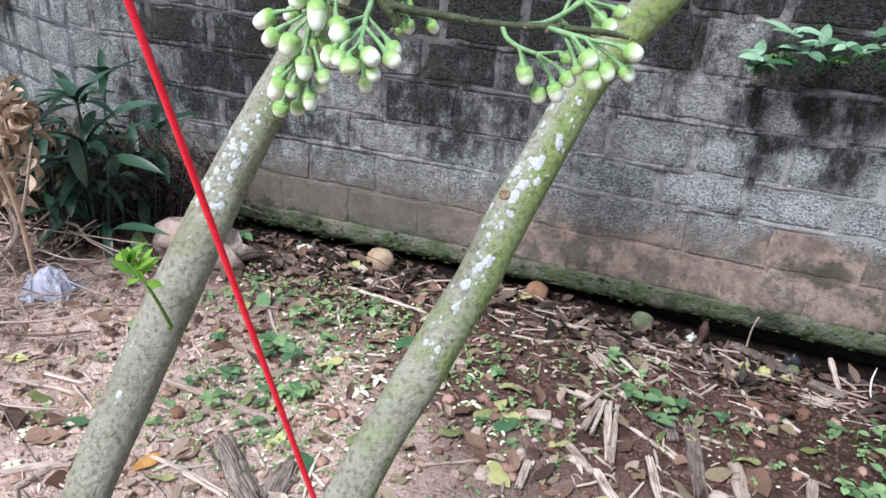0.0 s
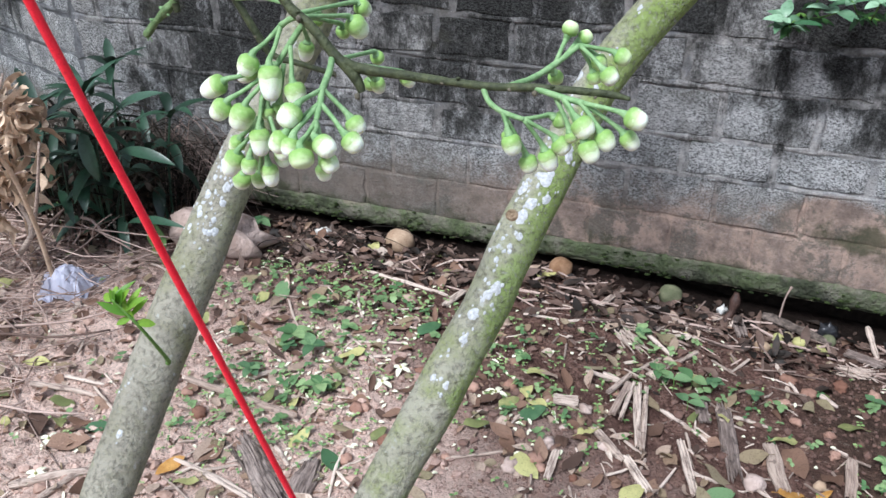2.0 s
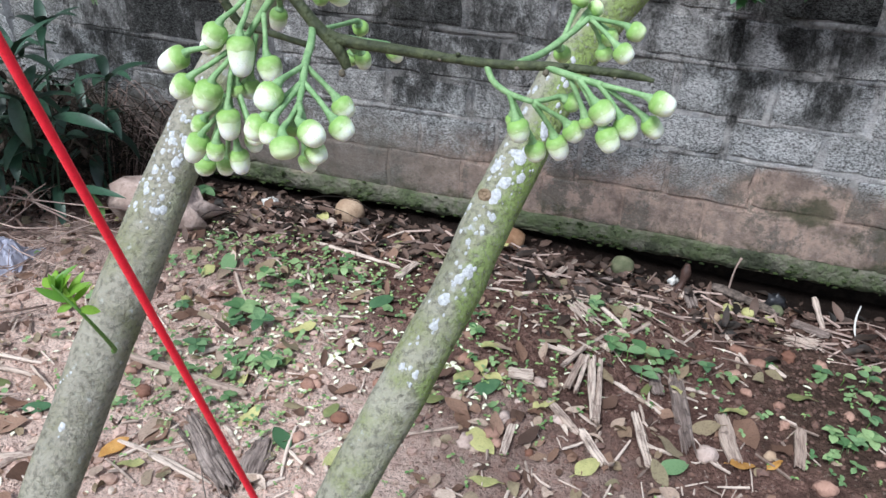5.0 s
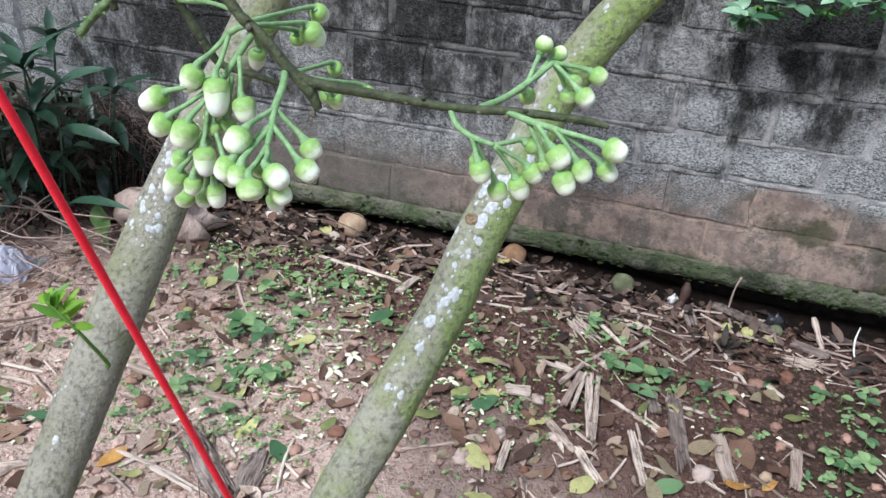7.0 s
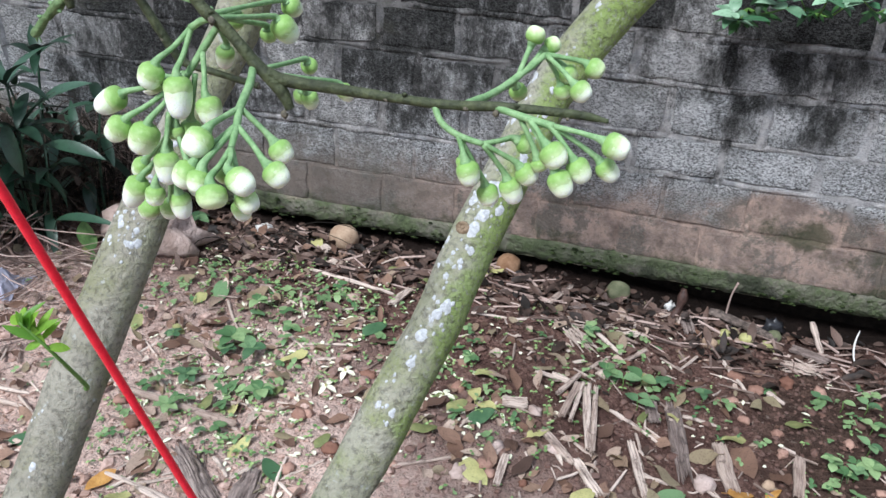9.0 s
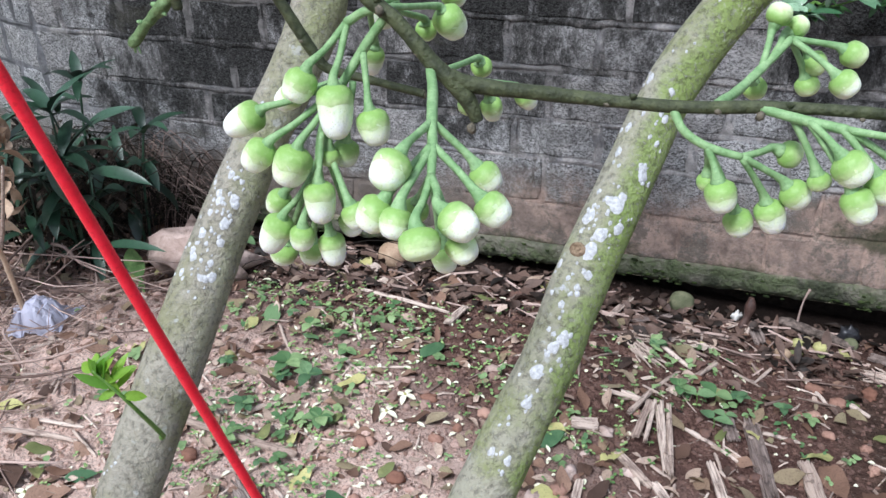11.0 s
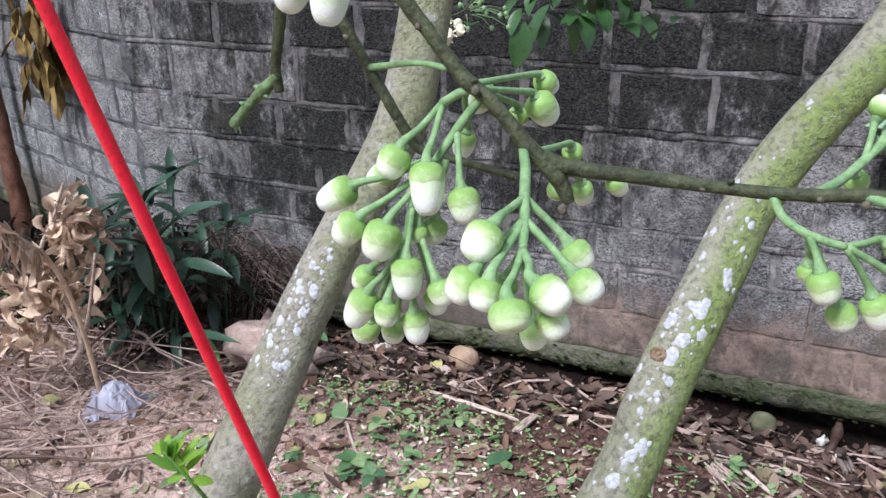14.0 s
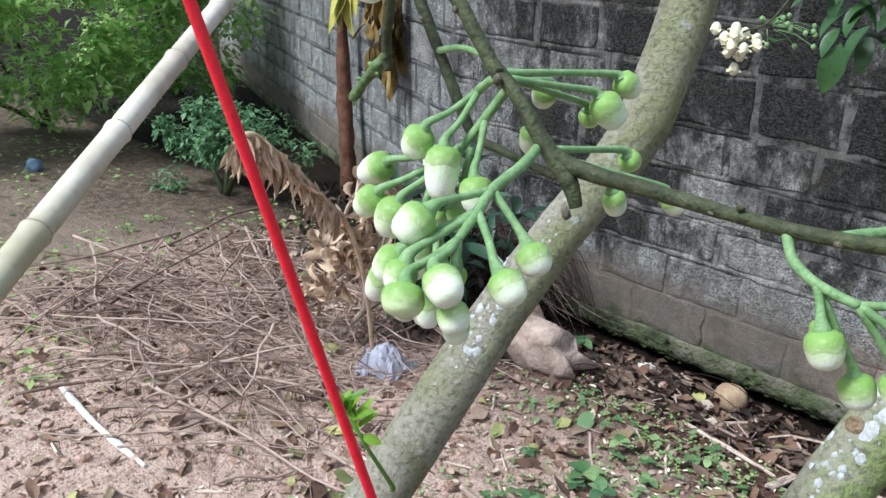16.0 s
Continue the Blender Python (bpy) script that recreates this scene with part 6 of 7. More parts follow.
for k, (x, y, n, size) in enumerate(WEEDS):
    size *= 0.82 if x > 0.5 else 1.0
    g = random.Random(70 + k)
    weed = thing("weed", "low broad-leaved green weed in the soil", "weed", (x, y, gz(x, y)), "weeds")
    s = Shape()
    tube(s, [(0, 0, -0.005, 0.0015), (0.004, 0, 0.02, 0.0013), (0, 0.003, 0.04, 0.001)], 6)
    part("stem", s, M_TWIG_GREEN, weed)
    for j in range(n):
        a = j * 2.4 + g.uniform(-0.3, 0.3)
        s = Shape()
        leaf(s, (0, 0.002, 0.038), (math.cos(a), math.sin(a), g.uniform(0.1, 0.5)), (0, 0, 1), size * g.uniform(0.8, 1.2), size * 0.7, g.uniform(0.3, 0.8), 0.2, 6, 0, 0.1, 0.42)
        part("leaf", s, M_LEAF_GRN if k % 2 == 0 else M_SEEDLING, weed)

for k in range(16):
    g = random.Random(170 + k)
    cx, cy = CLUMPS[k % len(CLUMPS)]
    x, y = g.gauss(cx, 0.13), min(2.85, g.gauss(cy, 0.12))
    weed = thing("weed", "low dull green weed with rounded leaves", "weed", (x, y, gz(x, y)), "weeds")
    s = Shape()
    tube(s, [(0, 0, -0.005, 0.0013), (0.003, 0, 0.015, 0.0011), (0, 0.002, 0.026, 0.0009)], 6)
    part("stem", s, M_TWIG_GREEN, weed)
    size = g.uniform(0.02, 0.036)
    for j in range(g.randrange(3, 7)):
        a = j * 2.4 + g.uniform(-0.5, 0.5)
        s = Shape()
        leaf(s, (0, 0.001, 0.024), (math.cos(a), math.sin(a), g.uniform(0.0, 0.4)), (0, 0, 1), size * g.uniform(0.7, 1.2), size * 0.75, g.uniform(0.3, 0.9), 0.15, 6, 0, 0.1, 0.48)
        part("leaf", s, M_LEAF_GRN if k % 3 == 0 else M_SEEDLING, weed)

# fallen blossoms
for k, (x, y) in enumerate(((-0.68, 2.11), (-0.7, 2.02), (-1.43, 1.49), (-1.36, 1.37), (-0.38, 2.1))):
    g = random.Random(90 + k)
    bloom = thing("fallen_flower", "fallen white pomelo flower with spread petals", "flower", (x, y, gz(x, y) + 0.012), "fallen flowers")
    for j in range(4):
        a = j * 1.57 + g.uniform(-0.3, 0.3)
        s = Shape()
        leaf(s, (0, 0, 0), (math.cos(a), math.sin(a), 0.3), (0, 0, 1), 0.038, 0.017, 0.9, 0.3, 5)
        part("petal", s, M_PETAL, bloom)
    s = Shape()
    lump(s, (0, 0, 0.003), (0.004, 0.004, 0.006), 0.1)
    part("pistil", s, M_LEAF_YEL, bloom)


# ---- brush pile and withered growth ----
def build_brush():
    pile = thing("brush_pile", "tangled pile of dry grey-brown twigs on soil", "brush", (-2.5, 1.85, gz(-2.5, 1.85)))
    at, rest, n_twigs = Vector(pile.location), Shape(), 0
    for x, y, g in scatter(560, -3.3, -1.65, 1.25, 2.4, 41, lambda x, y: math.exp(-((x + 2.5) ** 2) / 0.5 - ((y - 1.85) ** 2) / 0.25) + 0.12):
        a = g.gauss(0.1, 0.9)
        n = g.choice((0.15, 0.25, 0.4, 0.6, 0.8)) * g.uniform(0.8, 1.2)
        g0 = g.uniform(-1, 1)
        h = g.uniform(0.0, 0.2) * (1 - ss(-2.0, -1.6, x))
        r = g.choice((0.0014, 0.0018, 0.0024, 0.003, 0.004, 0.0065))
        rows = []
        for k in range(6):
            t = k / 5 - 0.5
            q = Vector((x * 3 + t * 2, y * 3, k * 0.4))
            px, py = x + math.cos(a) * n * t + 0.028 * noise.noise(q), y + math.sin(a) * n * t + 0.028 * noise.noise(q + Vector((7, 0, 0)))
            rows.append((px, py, gz(px, py) + r + max(0.0, h * (0.6 + t * g0) + 0.02 * noise.noise(q + Vector((0, 9, 0)))), r * (1 - 0.5 * (t + 0.5))))
        rows = [(p[0] - at.x, p[1] - at.y, p[2] - at.z, p[3]) for p in curve(rows, 2)]
        if r > 0.0016 and n_twigs < 300:
            s = Shape()
            tube(s, rows, 5, 0.3, freq=60)
            part("twig", s, M_BRUSH_ANY, pile)
            n_twigs += 1
        else:
            tube(rest, rows, 5, 0.3, freq=60)
    part("fine_twigs", rest, M_BRUSH, pile)["kind"] = "stuff"


def build_thicket():
    s = Shape()
    for x, y, g in scatter(900, -2.75, -1.25, 2.45, 2.95, 43, lambda x, y: 1 - 0.95 * ss(-1.9, -1.65, x)):
        if -2.02 < x < -1.5 and y < 2.86:
            continue
        h = g.uniform(0.04, 0.4) * (1 - 0.6 * ss(-2.0, -1.3, x))
        n, a = g.uniform(0.12, 0.5), g.choice((0, math.pi)) + g.gauss(0, 0.35)
        z = gz(x, y)
        ex, ey = x + math.cos(a) * n, min(2.95, y + math.sin(a) * n * 0.4)
        if ey < 2.86 and -2.0 < (x + ex) / 2 < -1.5:
            ey = 2.9
        r = g.choice((0.001, 0.0014, 0.002, 0.003))
        rows = [(x, y, z - 0.01, r), (x + (ex - x) * 0.25, y + (ey - y) * 0.3, z + h * 0.75, r * 0.9), (x + (ex - x) * 0.65, y + (ey - y) * 0.7, z + h, r * 0.7), (ex, ey, z + h * g.uniform(0.3, 1.0), r * 0.4)]
        tube(s, [tuple(p) for p in curve(rows, 3)], 4)
    tagged(part("dry_stems", s, M_BRUSH_SHADED), "tangle of thin dry stems against the wall, coloured dark for shade", "brush", kind="stuff")
    s = Shape()
    for x, y, g in scatter(60, -2.1, -1.85, 2.8, 2.95, 45):
        z, n = gz(x, y), g.uniform(0.1, 0.32)
        h, r = g.uniform(0.08, 0.42) * (1 - 0.5 * ss(-1.8, -1.4, x)), g.choice((0.0012, 0.0016, 0.0024))
        rows = [(x, y, z - 0.01, r), (x + n * 0.3, y - 0.01, z + h, r * 0.9), (x + n * 0.7, y - 0.02, z + h * 0.9, r * 0.7), (x + n, y, z + h * g.uniform(0.1, 0.8), r * 0.4)]
        tube(s, [tuple(p) for p in curve(rows, 3)], 4)
    tagged(part("dry_twigs", s, M_BRUSH), "fan of thin grey-brown dry twigs against the wall", "brush", kind="stuff")
    # near-black leaves added to deepen the shade among the stems
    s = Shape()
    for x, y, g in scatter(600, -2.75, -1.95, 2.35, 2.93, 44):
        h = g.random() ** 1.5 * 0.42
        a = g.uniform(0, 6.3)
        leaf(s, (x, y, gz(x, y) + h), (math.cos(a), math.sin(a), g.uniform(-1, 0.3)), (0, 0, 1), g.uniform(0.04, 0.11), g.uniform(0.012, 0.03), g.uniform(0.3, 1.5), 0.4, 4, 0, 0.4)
    tagged(part("dead_leaves", s, M_BRUSH_SHADED), "dead leaves added among the stems, coloured dark for shade", "leaf litter", kind="stuff")


build_brush()
build_thicket()
fork = thing("dry_fork", "pale dry forked branch standing among twigs", "stick", (-2.165, 2.1, gz(-2.165, 2.1)))
for rows in ([(0, 0, -0.01, 0.013), (0.07, 0.0, 0.07, 0.0115), (0.165, 0.0, 0.19, 0.01), (0.13, 0.0, 0.3, 0.008), (0.06, 0.0, 0.47, 0.007), (0.13, 0.01, 0.6, 0.005), (0.19, 0.02, 0.72, 0.004)],
             [(0.16, 0.0, 0.185, 0.009), (0.2, 0.0, 0.26, 0.007), (0.245, 0.0, 0.38, 0.006), (0.29, 0.0, 0.52, 0.004)], [(0, 0, 0.01, 0.013), (-0.01, -0.012, 0.03, 0.01)]):
    s = Shape()
    tube(s, [tuple(p) for p in curve(rows, 5)], 7, 0.2, freq=60)
    part("limb", s, M_STICK, fork)


def strap_plant(x, y, tops, blades, seed, label):
    """tops: where each stem ends in a rosette of broad arching blades; blades: single ones, from base to tip."""
    g = random.Random(seed)
    at = Vector((x, y, gz(x, y)))
    plant = thing("strap_leaf_plant", label, "plant", tuple(at))
    for tx, ty, tz, n in tops:
        tip = Vector((tx, ty, tz)) - at
        s = Shape()
        tube(s, [tuple(p) for p in curve([(tip.x * 0.15, tip.y * 0.15, -0.01, 0.006), (tip.x * 0.45, tip.y * 0.45, tip.z * 0.55, 0.005), (*tip, 0.004)], 4)], 7)
        part("stem", s, M_STRAP, plant)
        for j in range(n + 4):
            t = 1.0 - 0.05 * g.random() if j < n else g.uniform(0.3, 0.8)
            b = j * 2.4 + g.uniform(-0.5, 0.5)
            up = 1.8 * (1 - j / n) if j < n else g.uniform(-0.3, 0.4)
            s = Shape()
            base = Vector((tip.x * (0.15 + 0.85 * t), tip.y * (0.15 + 0.85 * t), tip.z * t))
            leaf(s, base, (math.cos(b), math.sin(b), up), (0, 0, 1), g.uniform(0.13, 0.22), g.uniform(0.034, 0.052), g.uniform(0.5, 1.4), 0.35, 8, 0, 0.06, 0.42)
            part("leaf", s, M_STRAP, plant)
    for a, b, w in blades:
        a, b = Vector(a) - at, Vector(b) - at
        s = Shape()
        tube(s, [(a.x * 0.5, a.y * 0.5, 0.0, 0.004), (a.x * 0.8, a.y * 0.8, a.z * 0.6, 0.003), (*a, 0.002)], 6)
        part("stem", s, M_STRAP, plant)
        s = Shape()
        leaf(s, a, (b - a) + Vector((0, 0, 0.35 * (b - a).length)), (0, -0.5, 1), (b - a).length * 1.08, w, 0.75, 0.3, 8, 0, 0.05, 0.45)
        part("leaf", s, M_STRAP, plant)
    return plant


strap_plant(-2.0, 2.45, [(-1.997, 2.45, 0.62, 8), (-1.96, 2.42, 0.48, 6), (-2.06, 2.4, 0.4, 5), (-1.93, 2.5, 0.3, 4)],
            [((-1.93, 2.5, 0.53), (-1.75, 2.48, 0.64), 0.05), ((-1.893, 2.45, 0.417), (-1.672, 2.4, 0.41), 0.048), ((-1.87, 2.4, 0.16), (-1.615, 2.3, 0.23), 0.036), ((-1.99, 2.4, 0.5), (-1.93, 2.33, 0.35), 0.055)],
            51, "dark green strap-leaved plant clump by the wall corner")
strap_plant(-2.2, 2.45, [(-2.2, 2.42, 0.55, 6), (-2.28, 2.5, 0.45, 6), (-2.12, 2.36, 0.36, 5)], [((-2.03, 2.32, 0.42), (-2.1, 2.28, 0.28), 0.05)], 53, "dark green strap-leaved plant clump by the wall corner")
strap_plant(-1.95, 2.72, [(-1.9, 2.76, 0.45, 5), (-2.0, 2.72, 0.3, 5)], [], 54, "small dark green strap-leaved plant among dry stems")
strap_plant(-2.2, 2.76, [(-2.15, 2.78, 0.62, 6), (-2.28, 2.74, 0.5, 5)], [], 56, "dark green strap-leaved plant clump against the wall")

# a young plant with oval leaves beside the rock
oval = thing("oval_leaf_plant", "young plant with two upright oval green leaves", "plant", (-1.76, 2.42, gz(-1.76, 2.42)))
s = Shape()
tube(s, [(0, 0, -0.01, 0.003), (0.004, 0, 0.015, 0.0026), (0, 0, 0.03, 0.002)], 6)
part("stem", s, M_TWIG_GREEN, oval)
for d, size in (((-0.05, -0.1, 1), 0.125), ((0.4, -0.5, -0.2), 0.08)):
    s = Shape()
    leaf(s, (0, -0.004, 0.025), d, (0.1, -1, 0.1), size, size * 0.62, 0.15, 0.1, 8, 0, 0, 0.5)
    part("leaf", s, M_OVAL, oval)


def withered(x, y, height, lean, n, seed, label):
    """A dead stalk with curled tan leaves hanging from it."""
    g = random.Random(seed)
    plant = thing("withered_plant", label, "plant", (x, y, gz(x, y)))
    rows = [(0, 0, -0.01, 0.008), (lean[0] * 0.3, lean[1] * 0.3, height * 0.6, 0.007), (lean[0] * 0.7, lean[1] * 0.7, height, 0.005), (lean[0], lean[1], height * lean[2], 0.003)]
    line = curve(rows, 6)
    s = Shape()
    tube(s, [tuple(p) for p in line], 7, 0.2, freq=50)
    part("stalk", s, M_DRYLEAF, plant)
    for k in range(n):
        p = Vector(line[int(len(line) * (0.3 + 0.7 * g.random())) - 1][:3])
        q = p + Vector((g.gauss(0, 0.036), g.gauss(0, 0.04), g.gauss(0, 0.03)))
        if k % 4 == 0:
            s = Shape()
            tube(s, [(*p, 0.0022), (*(p.lerp(q, 0.5) + Vector((0, 0, 0.012))), 0.0018), (*q, 0.0012)], 5)
            part("side_twig", s, M_BRUSH, plant)
        s = Shape()
        leaf(s, q, (g.uniform(-0.8, 0.8), g.uniform(-0.8, 0.8), g.uniform(-1.4, 0.2)), (g.uniform(-1, 1), g.uniform(-1, 1), 0.5), g.uniform(0.04, 0.1), g.uniform(0.018, 0.036), g.uniform(0.5, 2.6), 0.9, 7, 0, 0.9)
        part("leaf", s, M_DRYLEAF, plant)
    return plant


withered(-2.1, 2.16, 0.6, (0.08, 0.02, 0.9), 130, 61, "tan withered plant with curled hanging leaves")
withered(-2.2, 2.02, 0.45, (0.18, 0.05, 0.8), 90, 62, "tan withered plant with curled hanging leaves")


def build_frond():
    """An arched dead frond whose leaflets hang from it in rags."""
    g = random.Random(63)
    at = Vector((-1.93, 2.08, gz(-1.93, 2.08)))
    plant = thing("withered_frond", "arched tan withered frond with hanging leaf shreds", "plant", tuple(at))
    line = curve([(-1.93, 2.08, 0.0, 0.008), (-1.89, 2.02, 0.35, 0.0075), (-1.852, 1.93, 0.606, 0.008), (-1.849, 1.808, 0.759, 0.01), (-1.836, 1.673, 0.895, 0.012), (-1.822, 1.59, 0.965, 0.012), (-1.81, 1.53, 0.955, 0.006)], 8)
    line = [(p[0] - at.x, p[1] - at.y, p[2] - at.z, p[3]) for p in line]
    s = Shape()
    tube(s, line, 8, 0.2, freq=50)
    part("rib", s, M_DRYLEAF, plant)
    for k in range(230):
        p = line[20 + k % (len(line) - 20)]
        s = Shape()
        leaf(s, (p[0] + g.gauss(0, 0.008), p[1] + g.gauss(0, 0.012), p[2]), (g.gauss(0, 0.25), g.gauss(0, 0.25), -1), (g.uniform(-1, 1), g.uniform(-1, 1), 0.1), g.uniform(0.045, 0.12), g.uniform(0.009, 0.022), g.gauss(0, 0.5), 0.7, 7, 0, 0.6)
        part("leaflet", s, M_DRYLEAF, plant)


build_frond()


# the withered climber on the west wall: brown stem, yellow and brown hanging leaves
def build_hanging():
    plant = thing("hanging_plant", "withered plant with yellow and brown leaves hanging by the wall", "plant", (-3.62, 3.28, gz(-3.62, 3.28)))
    s = Shape()
    tube(s, [tuple(p) for p in curve([(0, 0, -0.02, 0.05), (-0.05, 0.02, 0.35, 0.045), (-0.1, 0.05, 0.72, 0.04), (-0.08, 0.05, 1.1, 0.02), (0.1, 0.0, 1.5, 0.014)], 6)], 10, 0.3, freq=25)
    part("stem", s, M_STEM_BRN, plant)
    g = random.Random(7)
    for k in range(9):
        s = Shape()
        x, z = 0.05 + 0.12 * g.random(), 1.2 + 0.2 * g.random()
        leaf(s, (x, -0.05 * g.random(), z), (g.uniform(-0.2, 0.2), -0.2, -1), (0, -1, 0.2), g.uniform(0.2, 0.42), g.uniform(0.07, 0.11), g.uniform(-0.3, 0.3), 0.4, 7, 0, 0.2)
        part("leaf", s, M_HANG_YEL, plant, "yellow drooping leaf")
    for k in range(38):
        s = Shape()
        x, z = 0.42 + 0.2 * g.random(), 0.92 + 0.43 * g.random()
        leaf(s, (x, -0.1 - 0.1 * g.random(), z), (g.uniform(-0.2, 0.2), -0.1, -1), (g.uniform(-0.5, 0.5), -1, 0.2), g.uniform(0.12, 0.32), g.uniform(0.03, 0.075), g.uniform(-0.7, 0.7), 0.8, 8, 0, 1.0)
        part("leaf", s, M_HANG_BRN, plant, "brown curled hanging leaf")
    s = Shape()
    tube(s, [tuple(p) for p in curve([(0.08, 0.0, 1.45, 0.014), (0.3, -0.05, 1.5, 0.012), (0.55, -0.14, 1.4, 0.008)], 5)], 8)
    part("limb", s, M_STEM_BRN, plant)


build_hanging()


# ---- leafy growth ----
def leaf_cloud(centres, count, size, seed, droop=0.6):
    g = random.Random(seed)
    s = Shape()
    for k in range(count):
        cx, cy, cz, r = centres[g.randrange(len(centres))]
        v = Vector((g.gauss(0, 1), g.gauss(0, 1), g.gauss(0, 1))).normalized() * (r * g.random() ** 0.4)
        a = g.uniform(0, 6.3)
        n = size * g.uniform(0.6, 1.3)
        leaf(s, (cx + v.x, cy + v.y, max(cz + v.z, gz(cx, cy) + 0.02)), (math.cos(a), math.sin(a), g.uniform(-0.5, 0.6)), (0, 0, 1), n, n * g.uniform(0.35, 0.5), droop * g.uniform(0.5, 1.5), 0.25, 2)
    return s


def bush(label, x, y, centres, count, size, mat, seed, category="bush"):
    ob = thing("bush", label, category, (x, y, gz(x, y)))
    g = random.Random(seed)
    for cx, cy, cz, r in centres[:3]:
        s = Shape()
        rows = [(0, 0, -0.02, 0.02), ((cx - x) * 0.4 + g.uniform(-0.05, 0.05), (cy - y) * 0.4, (cz) * 0.45, 0.014), (cx - x, cy - y, cz, 0.006)]
        tube(s, [tuple(p) for p in curve(rows, 4)], 6)
        part("stem", s, M_TWIG, ob)
    s = leaf_cloud(centres, count, size, seed)
    s.v = [(a - x, b - y, c - gz(x, y)) for a, b, c in s.v]
    part("crown", s, mat, ob)
    return ob


gb = random.Random(77)
def clumps(x0, x1, y0, y1, z0, z1, r, n):
    return [(gb.uniform(x0, x1), gb.uniform(y0, y1), gb.uniform(z0, z1), r * gb.uniform(0.6, 1.3)) for _ in range(n)]


bush("dense leafy green bush at the far end of the garden", -6.3, 2.6, clumps(-6.3, -5.3, 0.6, 3.3, 0.3, 1.7, 0.27, 60), 11000, 0.1, M_BUSH, 81)
bush("dense leafy green bush at the far end of the garden", -7.0, 4.0, clumps(-7.4, -5.6, 3.0, 4.0, 0.3, 2.0, 0.3, 34), 6000, 0.1, M_BUSH, 82)
bush("dense leafy green bush beyond the garden", -6.8, 0.2, clumps(-7.4, -6.0, -1.8, 1.0, 0.3, 2.0, 0.3, 34), 5000, 0.1, M_BUSH, 83)
bush("low blue-green herb beside the wall", -4.1, 2.75, clumps(-4.45, -3.75, 2.45, 3.1, 0.08, 0.5, 0.11, 22), 2600, 0.05, M_HERB, 84, "herb")

def build_far_weeds():
    g = random.Random(88)
    s = Shape()
    for k in range(2600):
        x, y = g.uniform(-6.2, -2.2), g.uniform(0.2, 3.0)
        if noise.noise(Vector((x * 1.6, y * 1.6, 4))) < 0.05 + g.uniform(-0.15, 0.15):
            continue
        n, a = g.uniform(0.02, 0.055), g.uniform(0, 6.3)
        leaf(s, (x, y, gz(x, y) + g.uniform(0, 0.05)), (math.cos(a), math.sin(a), g.uniform(0, 0.7)), (0, 0, 1), n, n * 0.6, 0.6, 0.2, 2)
    tagged(part("far_weeds", s, M_BUSH), "low green weeds over the far soil", "weeds", kind="stuff")


build_far_weeds()

# citrus foliage with white blossom hanging in front of the wall
foliage = thing("citrus_branch", "hanging dark green pomelo foliage with white blossoms", "branch")
s = Shape()
tube(s, [tuple(p) for p in curve([(-0.41, 1.5, 2.0, 0.012), (-0.45, 1.9, 1.95, 0.01), (-0.47, 2.15, 1.75, 0.008), (-0.5, 2.2, 1.5, 0.005), (-0.56, 2.1, 1.4, 0.003)], 6)], 8)
tube(s, [tuple(p) for p in curve([(-0.47, 2.1, 1.8, 0.005), (-0.55, 1.98, 1.5, 0.003), (-0.6, 1.92, 1.36, 0.0022), (-0.64, 1.885, 1.33, 0.0018)], 6)], 8)
part("twig", s, M_TWIG, foliage)
g = random.Random(15)
for k in range(250):
    s = Shape()
    base = Vector((-0.44 + g.gauss(0, 0.085), 2.17 + g.gauss(0, 0.07), g.uniform(1.3, 1.75)))
    a = g.uniform(0, 6.3)
    leaf(s, base, (math.cos(a), math.sin(a), g.uniform(-0.9, 0.3)), (0, 0, 1), g.uniform(0.055, 0.095), g.uniform(0.024, 0.038), g.uniform(0.3, 1.2), 0.25, 6)
    part("leaf", s, M_CITRUS, foliage)
s = Shape()
leaf(s, (-0.56, 2.12, 1.3), (-0.1, -0.3, -1), (0.3, -1, 0.2), 0.1, 0.05, 0.4, 0.15, 7)
part("leaf", s, M_CITRUS, foliage, "single drooping leaf")
for k in range(16):
    s = Shape()
    a = g.uniform(0, 6.3)
    base = Vector((-0.645 + g.gauss(0, 0.02), 1.885 + g.gauss(0, 0.015), 1.318 + g.gauss(0, 0.022)))
    for j in range(4):
        b = a + j * 1.6
        leaf(s, base, (math.cos(b), math.sin(b), -0.7), (0, 0, 1), 0.018, 0.013, -0.6, 0.5, 4)
    lump(s, base, (0.009, 0.009, 0.012), 0.1, True, k)
    part("blossom", s, M_PETAL, foliage, "white blossom")
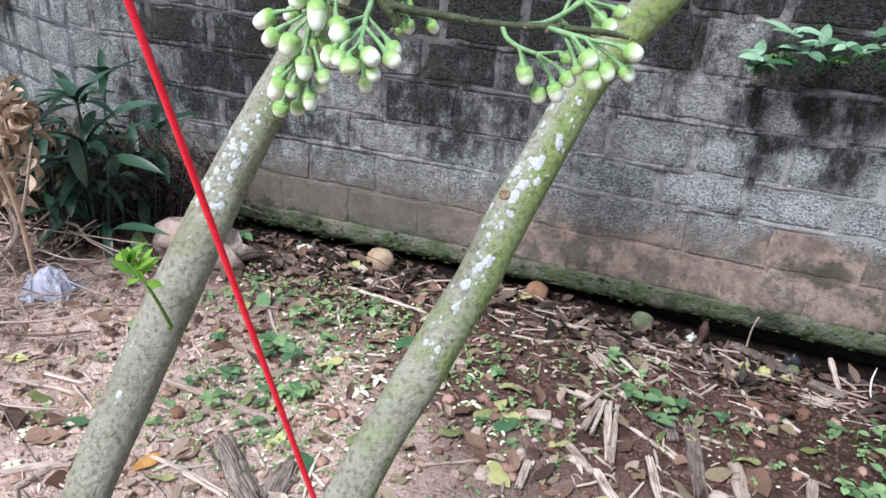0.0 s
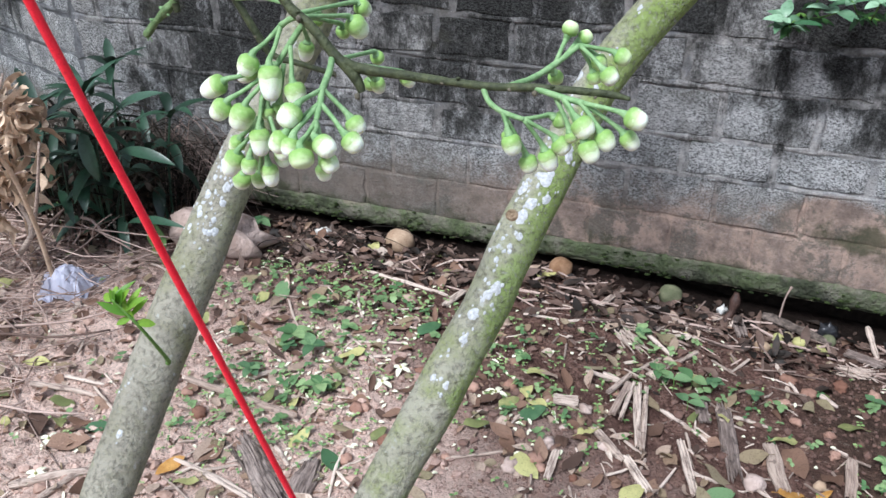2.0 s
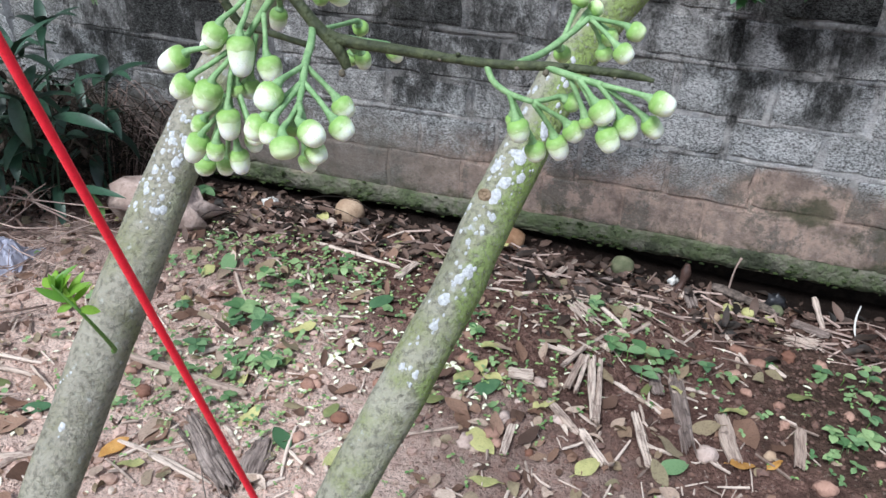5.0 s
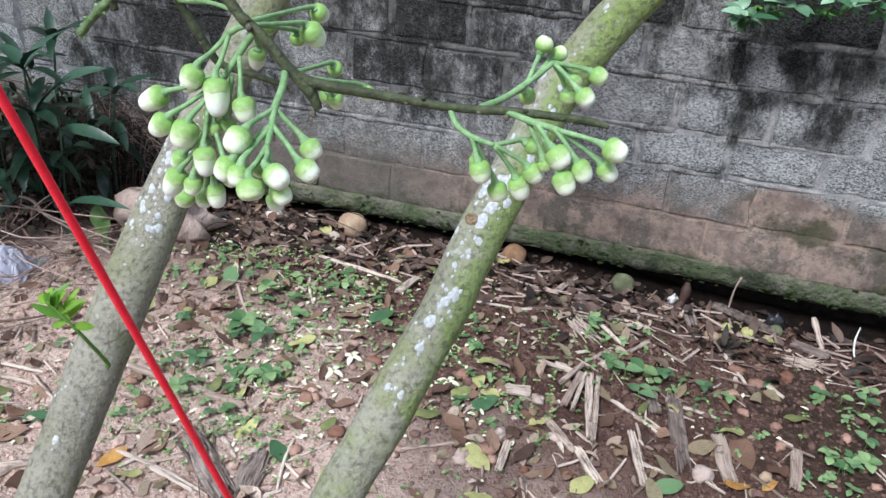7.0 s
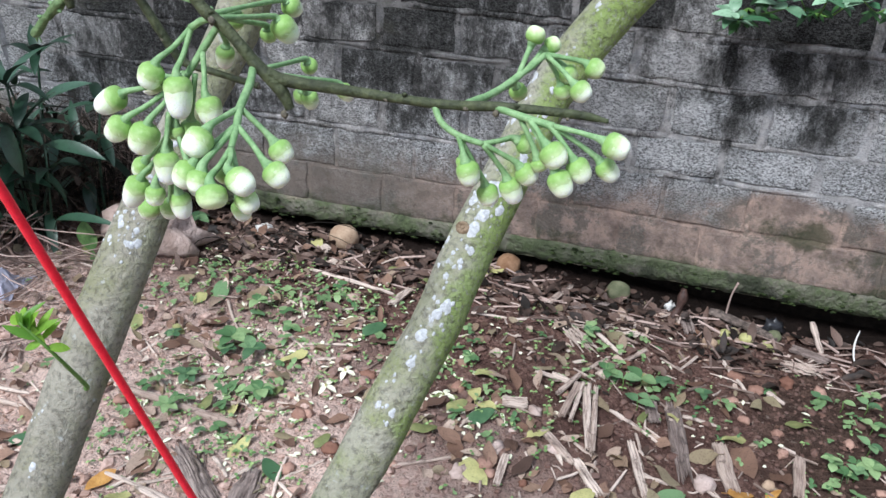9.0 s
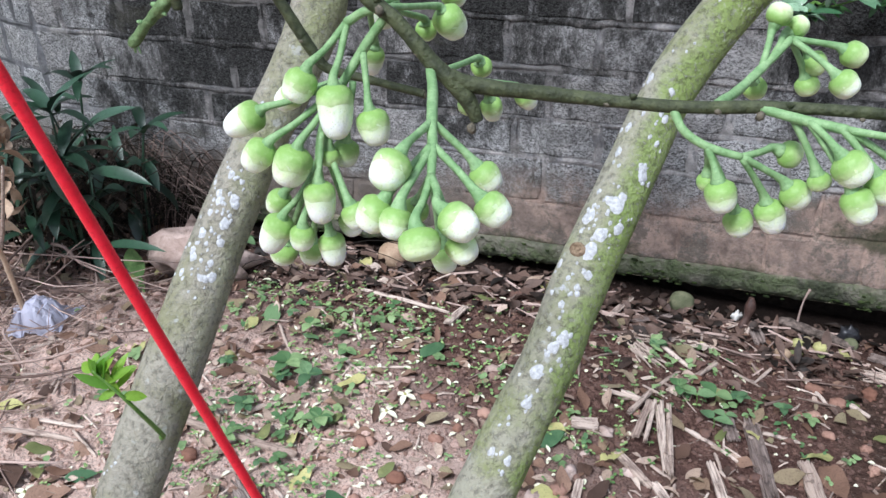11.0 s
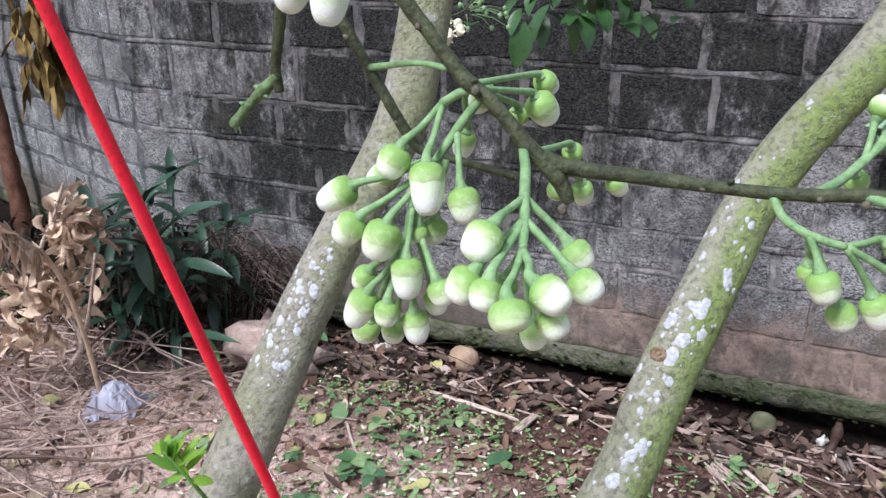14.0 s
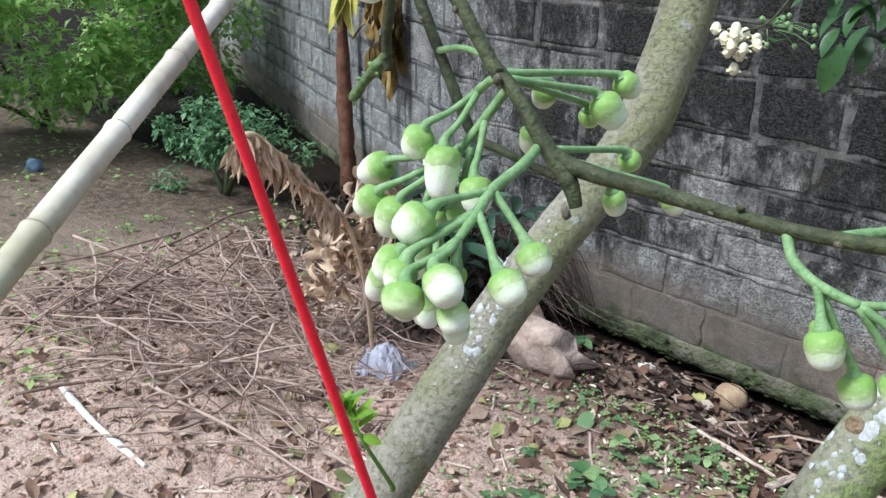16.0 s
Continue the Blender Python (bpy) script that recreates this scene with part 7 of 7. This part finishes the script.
for k in range(14):
    s = Shape()
    base = Vector((-0.63 + 0.11 * g.random(), 1.9 + 0.09 * g.random(), 1.3 + 0.06 * g.random()))
    lump(s, base, (0.005, 0.005, 0.006), 0.15)
    root = Vector((-0.61, 1.91, 1.345)).lerp(base, 0.25)
    tube(s, [(*base, 0.001), (*(base.lerp(root, 0.5) + Vector((0, 0, 0.006))), 0.001), (*root, 0.0012)], 4)
    part("small_bud", s, M_PEDICEL, foliage)

# leafy weeds rooted in a joint of the wall
def wall_weed(x, z, n, size, seed, label):
    g = random.Random(seed)
    weed = thing("wall_weed", label, "weed", (x, 2.994, z), "wall weeds")
    tips = []
    for k in range(n):
        a = -0.9 + 1.8 * k / max(1, n - 1)
        out = g.uniform(0.1, 0.24)
        tip = (math.sin(a) * out * 0.55, -out, g.uniform(-0.02, 0.15))
        s = Shape()
        tube(s, [tuple(p) for p in curve([(0, 0.01, 0, 0.0035), (tip[0] * 0.4, tip[1] * 0.4, tip[2] * 0.15, 0.003), (*tip, 0.0018)], 4)], 6)
        part("stem", s, M_TWIG_GREEN, weed)
        tips.append((tip, a))
    for tip, a in tips:
        for j in range(5):
            b = j * 2.4 + g.uniform(-0.4, 0.4)
            s = Shape()
            d = (math.cos(b) * 0.9 + 0.4 * math.sin(a), math.sin(b) * 0.7 - 0.25, g.uniform(-0.15, 0.7))
            p = Vector(tip) * g.uniform(0.8, 1.0)
            leaf(s, p, d, (0, -0.3, 1), size * g.uniform(0.4, 0.95), size * g.uniform(0.28, 0.45), g.uniform(0.2, 0.9), 0.2, 7, 0, 0.05, 0.42)
            part("leaf", s, M_SPRIG, weed)
        for j in range(6):
            s = Shape()
            b = g.uniform(0, 6.3)
            leaf(s, Vector(tip) * g.uniform(0.3, 0.8) - Vector((0, 0, 0.015)), (math.cos(b), math.sin(b) * 0.5 - 0.3, g.uniform(-0.9, 0.1)), (0, -0.3, 1), size * g.uniform(0.35, 0.6), size * 0.2, 0.5, 0.2, 5)
            part("leaf", s, M_CITRUS, weed)
    return weed


wall_weed(0.255, 0.965, 4, 0.105, 91, "light green leafy weed growing from a wall joint")
wall_weed(0.44, 0.97, 3, 0.085, 92, "light green leafy weed growing from a wall joint")
wall_weed(0.62, 1.0, 3, 0.085, 93, "darker leafy weed growing from a wall joint")
